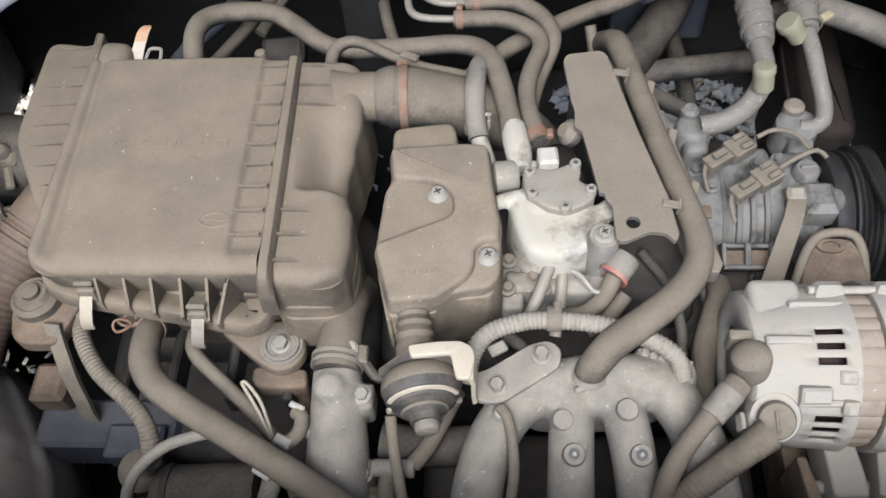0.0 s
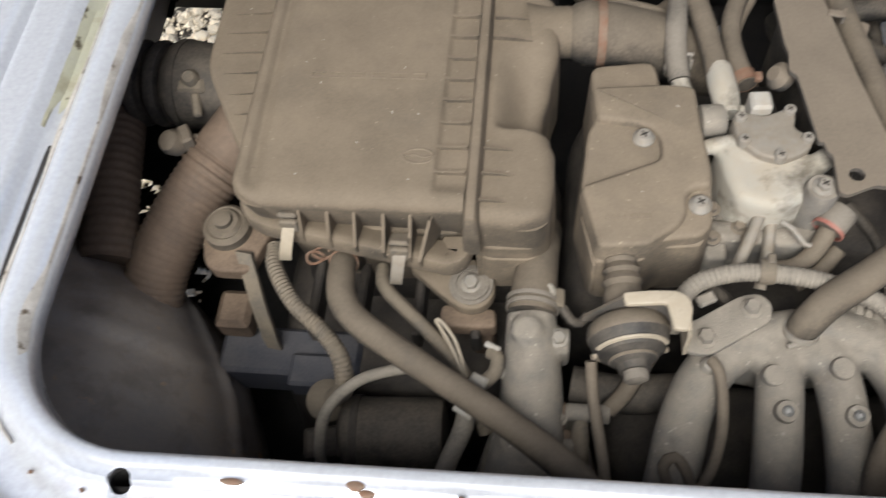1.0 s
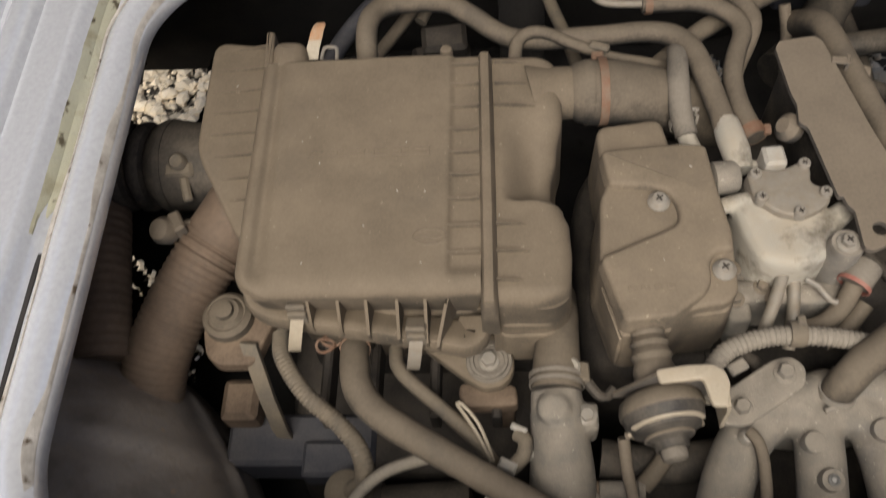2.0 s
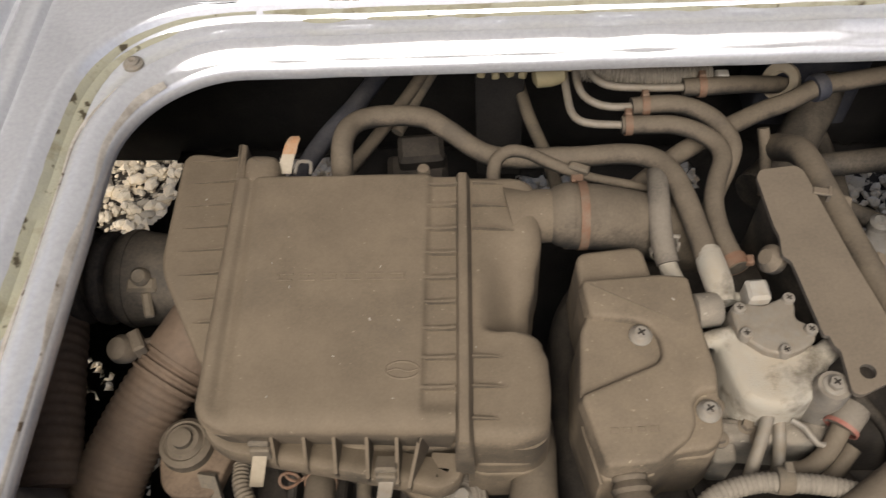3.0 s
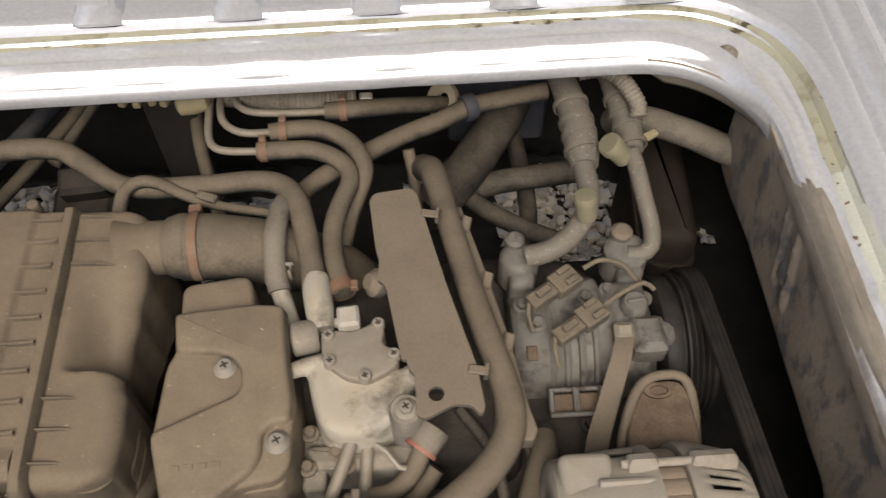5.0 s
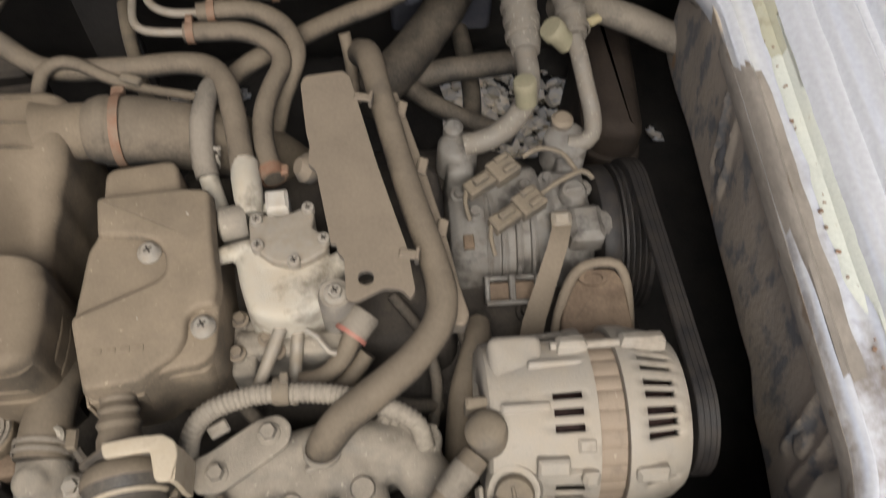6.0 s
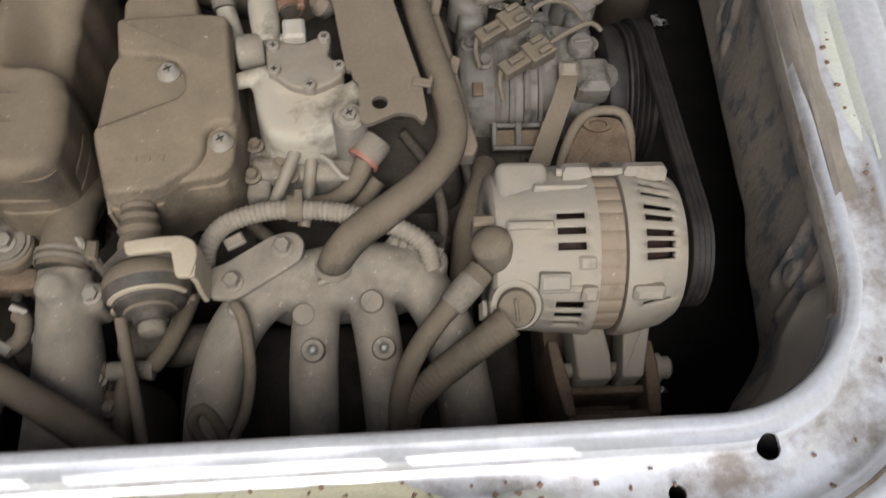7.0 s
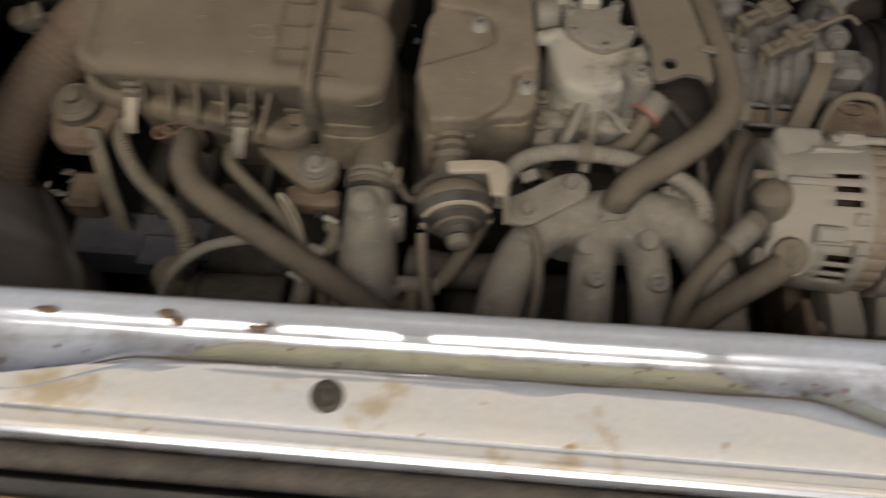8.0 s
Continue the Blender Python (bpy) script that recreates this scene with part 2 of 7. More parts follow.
def thing(name, base, label, category, group="", kind=""):
    """An Empty at the base of a thing, under which its parts go."""
    e = new(name)
    e.empty_display_size = 0.02
    e.location = base
    BASE[e.name] = Vector(base)
    return tagged(e, label, category, group, kind)


def part(name, bm, mat, parent=None, label="", smooth=40):
    """Links a bmesh, built in the world's coordinates, as one mesh object under a thing or under a part."""
    bmesh.ops.recalc_face_normals(bm, faces=bm.faces)
    me = bpy.data.meshes.new(name)
    bm.to_mesh(me)
    bm.free()
    me.materials.append(mat)
    me.shade_smooth()
    me.set_sharp_from_angle(angle=radians(smooth))
    ob = new(name, me)
    if parent is not None:
        ob.parent = parent
        if parent.name in BASE:
            ob.matrix_parent_inverse = Matrix.Translation(-BASE[parent.name])
    if label:
        ob["label"] = label
    return ob


def rounded(poly, r, n=4):
    """The outline with its corners rounded."""
    out = []
    k = len(poly)
    for i in range(k):
        p, a, c = Vector(poly[i]), Vector(poly[i - 1]), Vector(poly[(i + 1) % k])
        d1, d2 = (a - p), (c - p)
        e = min(r, d1.length * 0.45, d2.length * 0.45)
        s, t = p + d1.normalized() * e, p + d2.normalized() * e
        for j in range(n + 1):
            u = j / n
            out.append(tuple(s * (1 - u) ** 2 + p * 2 * u * (1 - u) + t * u * u))
    return out


def shrink(poly, d):
    """The outline moved inwards by d (outwards: minus)."""
    k = len(poly)
    area = sum(poly[i - 1][0] * poly[i][1] - poly[i][0] * poly[i - 1][1] for i in range(k))
    sgn = 1 if area > 0 else -1
    out = []
    for i in range(k):
        a, p, c = Vector(poly[i - 1]), Vector(poly[i]), Vector(poly[(i + 1) % k])
        t = (c - a)
        t = t.normalized() if t.length > 1e-9 else Vector((1, 0))
        out.append((p.x - sgn * t.y * d, p.y + sgn * t.x * d))
    return out


def loft(bm, rings, closed=True, cap=True):
    """Skins rings of equal length."""
    vs = [[bm.verts.new(p) for p in r] for r in rings]
    n = len(vs[0])
    for a, b in zip(vs, vs[1:]):
        for i in range(n if closed else n - 1):
            j = (i + 1) % n
            bm.faces.new((a[i], a[j], b[j], b[i]))
    if cap and closed:
        bm.faces.new(vs[0][::-1])
        bm.faces.new(vs[-1])
    return vs


def slab(bm, poly, z0, z1, bev=0.003, r=0.006, draft=0.0, m=None, dome=0.0):
    """A moulded block over an outline, with rounded corners and top edge. draft: how much wider it is at its foot."""
    base = rounded(poly, r)
    rings = [[(x, y, z0) for x, y in shrink(base, -draft)], [(x, y, z1 - bev) for x, y in base]]
    for a in (30, 60, 90):
        rings.append([(x, y, z1 - bev + bev * math.sin(radians(a))) for x, y in shrink(base, bev * (1 - math.cos(radians(a))))])
    if dome:
        rings.append([(x, y, z1 + dome) for x, y in shrink(base, bev + dome * 4)])
    if m is not None:
        rings = [[m @ Vector(p) for p in ring] for ring in rings]
    loft(bm, rings)


def rect(x0, y0, x1, y1):
    return [(x0, y0), (x1, y0), (x1, y1), (x0, y1)]


def block(bm, size, m, bev=0.0015):
    """A box with softened edges, centred on m."""
    sx, sy, sz = (v / 2 for v in size)
    bev = min(bev, sx * 0.6, sy * 0.6, sz * 0.6)
    base = rounded(rect(-sx, -sy, sx, sy), bev, 2)
    rings = [[(x, y, -sz) for x, y in shrink(base, bev)], [(x, y, -sz + bev) for x, y in base], [(x, y, sz - bev) for x, y in base], [(x, y, sz) for x, y in shrink(base, bev)]]
    loft(bm, [[m @ Vector(p) for p in ring] for ring in rings])


def along(p, d, spin=0.0):
    """A pose at p whose z axis points along d."""
    return Matrix.Translation(p) @ Vector(d).to_track_quat("Z", "Y").to_matrix().to_4x4() @ pose(0, 0, 0, 0, 0, spin)


def lathe(bm, prof, m, seg=28, cap=True):
    """A turned shape: rows of radius and height along m's z axis."""
    rings = [[m @ Vector((r * math.cos(2 * math.pi * i / seg), r * math.sin(2 * math.pi * i / seg), h)) for i in range(seg)] for r, h in prof]
    loft(bm, rings, cap=cap)


def smooth_line(pts, step=0.004):
    """A soft curve through the points, as close steps."""
    pts = [Vector(p) for p in pts]
    ext = [pts[0] * 2 - pts[1], *pts, pts[-1] * 2 - pts[-2]]
    out = []
    for i in range(1, len(ext) - 2):
        a, b, c, d = ext[i - 1:i + 3]
        n = max(2, int((c - b).length / step))
        for j in range(n):
            u = j / n
            out.append((0.5 * ((2 * b) + (c - a) * u + (2 * a - 5 * b + 4 * c - d) * u * u + (3 * b - a - 3 * c + d) * u ** 3), (i - 1) + u))
    out.append((pts[-1], len(pts) - 1.0))
    return out


def tube(bm, pts, r, seg=14, step=0.005, wave=None, flat=1.0, lump=0.03):
    """A hose along the points. r: one radius, or one a point. wave: (pitch, depth) of its corrugation."""
    if wave:
        step = wave[0] / 5
    line = smooth_line(pts, step)
    rad = [r] * len(pts) if isinstance(r, (int, float)) else list(r)
    side, rings, run = None, [], 0.0
    for i, (p, u) in enumerate(line):
        q, o = line[min(i + 1, len(line) - 1)][0], line[max(i - 1, 0)][0]
        d = (q - o).normalized()
        if side is None:
            side = d.orthogonal().normalized()
        side = (side - d * side.dot(d)).normalized()
        up = d.cross(side)
        k = min(int(u), len(rad) - 2) if len(rad) > 1 else 0
        rr = rad[k] * (1 - (u - k)) + rad[k + 1] * (u - k)
        run += (p - o).length if i else 0
        if wave:
            rr += wave[1] * (0.5 + 0.5 * math.cos(run / 2 / wave[0] * 4 * math.pi)) - wave[1] * 0.5
        else:
            rr *= 1 + lump * noise.noise(p * 45)
        rings.append([p + (side * math.cos(2 * math.pi * j / seg) + up * math.sin(2 * math.pi * j / seg) * flat) * rr for j in range(seg)])
    ends = [line[0][0], line[-1][0]]
    loft(bm, rings, cap=True)
    return ends


def hexhead(bm, p, d=(0, 0, 1), r=0.006, h=0.005, washer=1.45, cross=False, spin=10):
    """A flanged hexagon bolt head."""
    m = along(p, d, spin)
    lathe(bm, [(r * washer, -0.001), (r * washer, 0.0009), (r * washer * 0.9, 0.0014), (r * 0.9, 0.0015)], m, 20)
    ring = lambda s, z: [m @ Vector((r * s * math.cos(k * math.pi / 3), r * s * math.sin(k * math.pi / 3), z)) for k in range(6)]  # noqa: E731
    loft(bm, [ring(1, 0.001), ring(1, h - 0.0006), ring(0.88, h)])
    if cross:
        lathe(bm, [(r * 0.55, h - 0.0004), (r * 0.5, h + 0.0005), (r * 0.2, h + 0.0001)], m, 12)


def bolt(parent, p, d=(0, 0, 1), r=0.006, h=0.005, washer=1.45, cross=False, mat=None, spin=10):
    bm = bmesh.new()
    hexhead(bm, p, d, r, h, washer, cross, spin)
    head = part("bolt", bm, mat or M_STEEL, parent)
    if cross:
        m = along(p, d, spin + 20)
        # dark bars laid on the head stand for the shaded cross recess
        bm = bmesh.new()
        for a in (0, 90):
            block(bm, (r * 1.1, r * 0.26, 0.0008), m @ pose(0, 0, h + 0.0004, 0, 0, a), 0.0002)
        part("cross_slot", bm, M_DARK, head, "dark raised bars for the shade in a cross slot")
    return head


def band(bm, p, d, r, w, t=0.0012, seg=32):
    """A hose clamp's band round an axis."""
    lathe(bm, [(r, -w / 2), (r + t, -w / 2), (r + t, w / 2), (r, w / 2)], along(p, d), seg, cap=False)


def hose(name, pts, r, mat, label, category="hose", group="engine hoses", **kw):
    bm = bmesh.new()
    tube(bm, pts, r, **kw)
    ob = part(name, bm, mat)
    return tagged(ob, label, category, group)


def fused(ob, voxel=0.002, smooth=6):
    """Melts the overlapping forms of a casting into one skin."""
    a = ob.modifiers.new("melt", "REMESH")
    a.mode, a.voxel_size, a.use_smooth_shade = "VOXEL", voxel, True
    b = ob.modifiers.new("soften", "SMOOTH")
    b.iterations, b.factor = smooth, 0.5
    return ob


# ---- the cargo floor with its hatch opening ----
CX, CY, HX, HY, RC = 0.016, 0.0057, 0.414, 0.2531, 0.092


def frange(a, b, n):
    return [a + (b - a) * i / (n - 1) for i in range(n)]


def hatch_path(step=0.006):
    """Points and outward normals round the opening, counter-clockwise."""
    out = []
    for k, (sx, sy) in enumerate(((1, -1), (1, 1), (-1, 1), (-1, -1))):
        c = Vector((CX + sx * (HX - RC), CY + sy * (HY - RC)))
        for j in range(17):
            a = radians(-90 + 90 * k + 90 * j / 16)
            n = Vector((math.cos(a), math.sin(a)))
            out.append((c + n * RC, n))
        nx = [(1, 1), (-1, 1), (-1, -1), (1, -1)][k]
        d = Vector((CX + nx[0] * (HX - RC), CY + nx[1] * (HY - RC))) + n * RC
        p = out[-1][0]
        m = int((d - p).length / step)
        for j in range(1, m):
            out.append((p.lerp(d, j / m), n))
    return [(Vector((p.x, p.y + skew(p))), n) for p, n in out]


def skew(p):
    """The opening stands a little askew to the engine."""
    return SLANT * (p.x - CX)


SLANT = 0.0165


def near_lip(x):
    return CY - HY + SLANT * (x - CX)


def step01(x, a, b):
    u = min(1, max(0, (x - a) / (b - a)))
    return u * u * (3 - 2 * u)


def gutter_width(p, n):
    w = 0.041 * n.x ** 2 + (0.057 if n.y > 0 else 0.043) * n.y ** 2
    if p.y < CY:
        w += 0.019 * step01(abs(p.x - CX), 0.185, 0.26) * step01(-(p.y - CY), 0.15, 0.22) * (1 - 0.55 * n.x ** 2)
    if n.y > 0:
        w += 0.012 * (4 * n.x ** 2 * n.y ** 2)
    return w


PATHP = hatch_path()
NOTCH = [0.088 * k - 0.058 for k in range(-2, 4)]


def lip_bump(p, n):
    if n.y > -0.99:
        return 0.0
    return max(step01(0.044 - abs(p.x - c), 0.0, 0.030) for c in NOTCH)


SHELF = {0.002: 0.6415, 0.007: 0.6436, 0.012: 0.6486, 0.018: 0.6543, 0.023: 0.6556, 0.0265: 0.6515}


def rim_rings(shift):
    """Rings from the opening's edge outwards: the rolled lip, the gutter and the step up to the floor."""
    rings = []
    for d, z, lip in ((0.0005, 0.630, 1), (0.0, 0.637, 1), (0.002, 0.643, 1), (0.007, 0.6485, 1), (0.012, 0.652, 1), (0.018, 0.6535, 1), (0.023, 0.652, 1), (0.0265, 0.6485, 1), (0.030, 0.6465, 1),
                      (-0.012, 0.6462, 0), (-0.006, 0.6475, 0), (-0.002, 0.6535, 0), (0.001, 0.6595, 0), (0.004, 0.6634, 0), (0.0075, 0.6650, 0), (0.011, 0.6646, 0), (0.016, 0.6637, 0)):
        ring = []
        for p, n in PATHP:
            w = gutter_width(p, n)
            narrow = 0.8 if n.y < -0.5 else 1.0
            flat = step01(-n.y, 0.2, 0.8)
            e = d * narrow * (1 - 0.55 * step01(n.x, 0.5, 0.95)) if lip else w + d
            zz = z + (flat * {0.0: 0.0070, 0.002: 0.0083, 0.007: 0.0056, 0.012: 0.0024, 0.018: -0.0004, 0.023: 0.0002}.get(d, 0.0) if lip else 0.0)
            if lip and d in SHELF:
                far = step01(n.y, 0.3, 0.85)
                wave = 0.0011 * noise.noise(Vector((p.x * 24, p.y * 24, 8))) if 0.005 < d < 0.015 else 0.0
                zz += far * (SHELF[d] - z + wave)
            if lip and 0.001 < d < 0.02:
                zz += 0.0006 * lip_bump(p, n) * (1 if d > 0.005 else 0.5) - 0.0004
                if n.y < -0.9 and d >= 0.012:
                    zz -= 0.001
            if shift and lip and d < 0.02:
                e += 0.0022
            zz += 0.0006 * noise.noise(Vector((p.x * 30, p.y * 30, d * 60)))
            q = p + n * max(e, 0.001)
            ring.append((q.x, q.y, zz - shift))
        rings.append(ring)
    return rings


FX0, FX1, FY0, FY1, FZ = -0.66, 0.66, -0.343, 0.545, 0.6640
OUT = {"bl": (FX0, FY0), "br": (FX1, FY0), "tr": (FX1, FY1), "tl": (FX0, FY1)}


def to_edge(q, n):
    ts = []
    if abs(n.x) > 1e-6:
        ts.append(((FX1 if n.x > 0 else FX0) - q[0]) / n.x)
    if abs(n.y) > 1e-6:
        ts.append(((FY1 if n.y > 0 else FY0) - q[1]) / n.y)
    t = min(ts)
    return (q[0] + n.x * t, q[1] + n.y * t)


def floor_sheet():
    bm = bmesh.new()
    top, bottom = rim_rings(0.0), rim_rings(0.0025)
    edge = [to_edge(q, n) for q, (p, n) in zip(top[-1], PATHP)]
    for c in OUT.values():
        i = min(range(len(edge)), key=lambda k: (edge[k][0] - c[0]) ** 2 + (edge[k][1] - c[1]) ** 2)
        edge[i] = c
    drop = [(x, y, FZ - (0.004 if y < FY0 + 0.001 else 0)) for x, y in edge]
    mid = []
    for q, (x, y, z) in zip(top[-1], drop):
        d = Vector((x - q[0], y - q[1]))
        e = max(0.0, 1 - 0.008 / max(d.length, 0.009))
        mid.append((q[0] + d.x * e, q[1] + d.y * e, FZ))
    rings = bottom[::-1] + top + [mid, drop, [(x, y, FZ - 0.030) for x, y, z in drop]]
    under = [(x * 0.999, y * 0.999, FZ - 0.028) for x, y, z in mid]
    rings = [under, *rings]
    loft(bm, rings, cap=False)
    return bm


floor = tagged(part("floor", floor_sheet(), M_PAINT, smooth=60), "silver-grey painted steel cargo floor with a worn hatch opening", "floor", kind="structure")


def cut_holes(ob, holes):
    """Round holes through the sheet."""
    bm = bmesh.new()
    for x, y, r in holes:
        lathe(bm, [(r, -0.05), (r, 0.05)], Matrix.Translation((x, y, 0.65)), 24)
    me = bpy.data.meshes.new("cutter")
    bm.to_mesh(me)
    bm.free()
    tool = new("cutter", me)
    b = ob.modifiers.new("holes", "BOOLEAN")
    b.object, b.operation, b.solver = tool, "DIFFERENCE", "EXACT"
    solid = bpy.data.meshes.new_from_object(ob.evaluated_get(bpy.context.evaluated_depsgraph_get()))
    ob.modifiers.clear()
    ob.data = solid
    bpy.data.objects.remove(tool)


HOLES = [(0.363, -0.2625, 0.0070), (0.309, -0.285, 0.0050), (-0.307, -0.272, 0.0075)]
cut_holes(floor, HOLES)
# cups added below the holes, near-black so that the holes look shaded
for x, y, r in HOLES:
    bm = bmesh.new()
    lathe(bm, [(r + 0.0015, 0.0), (r + 0.0022, 0.0), (r + 0.0022, -0.035), (0.001, -0.035), (0.001, -0.033), (r + 0.0015, -0.033)], Matrix.Translation((x, y, 0.642)), 20, cap=False)
    part("drain_cup", bm, M_UNDER, floor, "near-black cup added under a gutter hole to keep it dark")

# the seam sealant in the gutter, one run along each side
def sealant(lo, hi, mat, inset=-0.0005):
    bm = bmesh.new()
    rows = [(p, n) for p, n in PATHP]
    pick = rows[lo:hi] if lo < hi else rows[lo:] + rows[:hi]
    rings = []
    for p, n in pick:
        w = gutter_width(p, n) + inset
        a = 0.016 if n.y < -0.5 else 0.013 - 0.0055 * step01(n.y, 0.3, 1.0) - 0.001 * step01(n.x, 0.5, 0.95)
        k = len(rings)
        a *= 0.25 + 0.75 * step01(min(k, len(pick) - 1 - k), 0, 7)
        wob = 0.0026 * noise.noise(Vector((p.x * 40, p.y * 40, 0)))
        sec = [(w - a + wob, 0.6462), (w - a * 0.8 + wob, 0.6484), (w - a * 0.4, 0.6496), (w - 0.002, 0.6545), (w + 0.001, 0.657), (w + 0.001, 0.645)]
        rings.append([((p + n * e).x, (p + n * e).y, z + 0.0004 * noise.noise(Vector((p.x * 90, p.y * 90, e * 200)))) for e, z in sec])
    loft(bm, rings)
    return part("sealant", bm, mat, floor, "yellowed brushed seam sealant")


side_at = [min(range(len(PATHP)), key=lambda k: (PATHP[k][0] - Vector(c)).length) for c in ((0.20, CY - HY), (CX + HX, -0.09), (CX + HX, 0.10), (-0.30, CY + HY), (CX - HX, 0.12), (CX - HX, -0.03), (-0.16, CY - HY))]
sealant(side_at[1], side_at[2] + 12, M_SEAL_PALE)
sealant(side_at[2], side_at[3], M_SEAL)
sealant(side_at[3], side_at[5], M_SEAL)
sealant(side_at[6], side_at[0], M_SEAL_CREAM)
sealant(side_at[0], side_at[0] + 26, M_SEAL_PALE)

# a bare black gap where the sealant has come away
bm = bmesh.new()
rows = [(p, n) for p, n in PATHP if n.x < -0.99 and -0.16 < p.y < -0.03]
loft(bm, [[((p + n * e).x, (p + n * e).y, z) for e, z in ((0.031, 0.6460), (0.032, 0.6475), (0.038, 0.6476), (0.040, 0.6540), (0.041, 0.645))] for p, n in rows])
part("bare_gap", bm, M_UNDER, floor, "black bare gap without sealant")

# dusty pressed skirts under the rim in the far and near corners
def skirt(pick, depth, flare):
    bm = bmesh.new()
    rings = []
    for p, n in PATHP:
        if pick(p, n):
            end = min(1.0, 0.25 + 0.75 * step01(n.x * abs(n.y), 0.0, 0.3))
            col = []
            for k in range(9):
                v = k / 8
                e = 0.004 + flare * v * v + 0.002 * noise.noise(Vector((p.x * 18, p.y * 18, v * 2)))
                q = p + n * e
                col.append((q.x, q.y, 0.6425 - depth * end * v))
            rings.append(col)
    loft(bm, rings, closed=False, cap=False)
    return add_sheet(part("corner_skirt", bm, M_SKIRT, floor, "dusty painted inner corner below the rim", smooth=60))


def add_sheet(ob):
    s = ob.modifiers.new("thickness", "SOLIDIFY")
    s.thickness, s.offset = 0.002, 0
    return ob


skirt(lambda p, n: n.x > 0.02 and n.y > 0.02, 0.034, 0.012)
skirt(lambda p, n: n.x > 0.02 and n.y < -0.02, 0.085, -0.006)


# an uneven brown band on the inner slope of the lip and a line along the valley behind it
for e0, e1, z0, z1, lab in ((0.0024, 0.0088, 0.6436, 0.6502, "uneven brown band on the inner slope of the lip"), (0.0275, 0.0325, 0.6484, 0.6472, "uneven grey-brown line in the valley behind the lip")):
    bm = bmesh.new()
    run = []
    for p, n in PATHP:
        if n.x < -0.6:
            w = max(0.25, min(1.0, 0.5 + 0.9 * noise.noise(Vector((p.x * 16, p.y * 16, e0 * 900)))))
            e2, z2 = e0 + (e1 - e0) * w, z0 + (z1 - z0) * w
            run.append([((p + n * e).x, (p + n * e).y, z) for e, z in ((e0, z0 - 0.0004), (e0 + 0.0004, z0 + 0.0008), (e2, z2 + 0.0008), (e2 + 0.0004, z2 - 0.0006))])
    loft(bm, run)
    part("grime_line", bm, M_LIPBAND, floor, lab)

# a brown dirt band over the narrow lip and the valley beside the side panel
bm = bmesh.new()
run = []
for p, n in PATHP:
    if n.x > 0.97 and p.y > -0.16:
        k = (1 - step01(p.y, 0.10, 0.16)) * (1 - step01(-p.y, 0.085, 0.15))
        out = 0.0146 + k * (0.0070 + 0.0035 * noise.noise(Vector((p.x * 30, p.y * 30, 3))) + 0.008 * step01(-p.y, 0.05, 0.15))
        start = 0.0042 * step01(-p.y, -0.02, 0.10)
        low = 0.0018 * (1 - k)
        sec = [(0.0008 + start, 0.6432 + start - low), (0.0034 + start * 0.5, 0.6495 - low), (0.0056, 0.6527 - low), (0.0081, 0.6540 - low), (0.0104, 0.6527 - low), (0.0121, 0.6490 - low), (0.0140, 0.6472 - low), (out, 0.6470 - low), (out + 0.0005, 0.6455 - low), (0.0140, 0.6455 - low), (0.0081, 0.6515 - low), (0.0034, 0.6470 - low)]
        run.append([((p + n * e).x, (p + n * e).y, z) for e, z in sec])
loft(bm, run)
loft(bm, [[((p + n * e).x, (p + n * e).y, z) for e, z in ((-0.0009, 0.6295), (-0.0014, 0.6370), (0.0004, 0.6425), (0.0012, 0.6420), (0.0012, 0.6300))] for p, n in PATHP if n.x > 0.9 and -0.19 < p.y < 0.16])
part("dirt_band", bm, M_DIRT, floor, "brown dirt caked over the narrow lip and valley")
# a brown line and grit along the gutter
bm = bmesh.new()
turn = side_at[4]
rows = [(p, n) for p, n in PATHP[turn:] + PATHP[:turn] if n.y < -0.3]
loft(bm, [[((p + n * (gutter_width(p, n) + e)).x, (p + n * (gutter_width(p, n) + e)).y, z) for e, z in ((0.0005, 0.6575), (0.0008, 0.6605), (0.0030, 0.6618), (0.0040, 0.6610), (0.0035, 0.657))] for p, n in rows])
part("dirt_line", bm, M_GUTTER_LINE, floor, "brown line along the gutter edge")
rnd = random.Random(12)
bm = bmesh.new()
for k in range(70):
    p, n = rnd.choice([r for r in PATHP if r[1].y < -0.2 or (r[1].x > 0.5 and r[0].y < 0.2)])
    q = p + n * rnd.uniform(0.027, gutter_width(p, n) - 0.004)
    block(bm, (rnd.uniform(0.001, 0.004), rnd.uniform(0.001, 0.003), rnd.uniform(0.001, 0.002)), pose(q.x, q.y, 0.6482, rnd.uniform(-30, 30), rnd.uniform(-30, 30), rnd.uniform(0, 360)), 0.0003)
tagged(part("gutter_grit", bm, M_CLAMP), "rusty flakes and grit lying in the hatch gutter", "grit", kind="stuff")

# rust where the paint has worn off the near lip
for x, y, rx, ry in ((-0.165, -0.0145, 0.0055, 0.0028), (-0.158, -0.0185, 0.005, 0.002), (-0.110, -0.020, 0.006, 0.0018), (-0.104, -0.0175, 0.002, 0.001), (-0.238, -0.0165, 0.007, 0.002)):
    y += near_lip(x)
    bm = bmesh.new()
    ring = lambda s, z: [(x + rx * s * math.cos(a) * (1 + 0.3 * noise.noise(Vector((x * 90, a, 0)))), y + ry * s * math.sin(a) * (1 + 0.3 * noise.noise(Vector((x * 90, a, 5)))), z) for a in frange(0, 2 * math.pi * 15 / 16, 16)]  # noqa: E731
    loft(bm, [ring(1.0, 0.6500), ring(1.0, 0.6545), ring(0.6, 0.6550)])
    part("rust_patch", bm, M_CLAMP, floor, "orange rust patch on the worn lip")

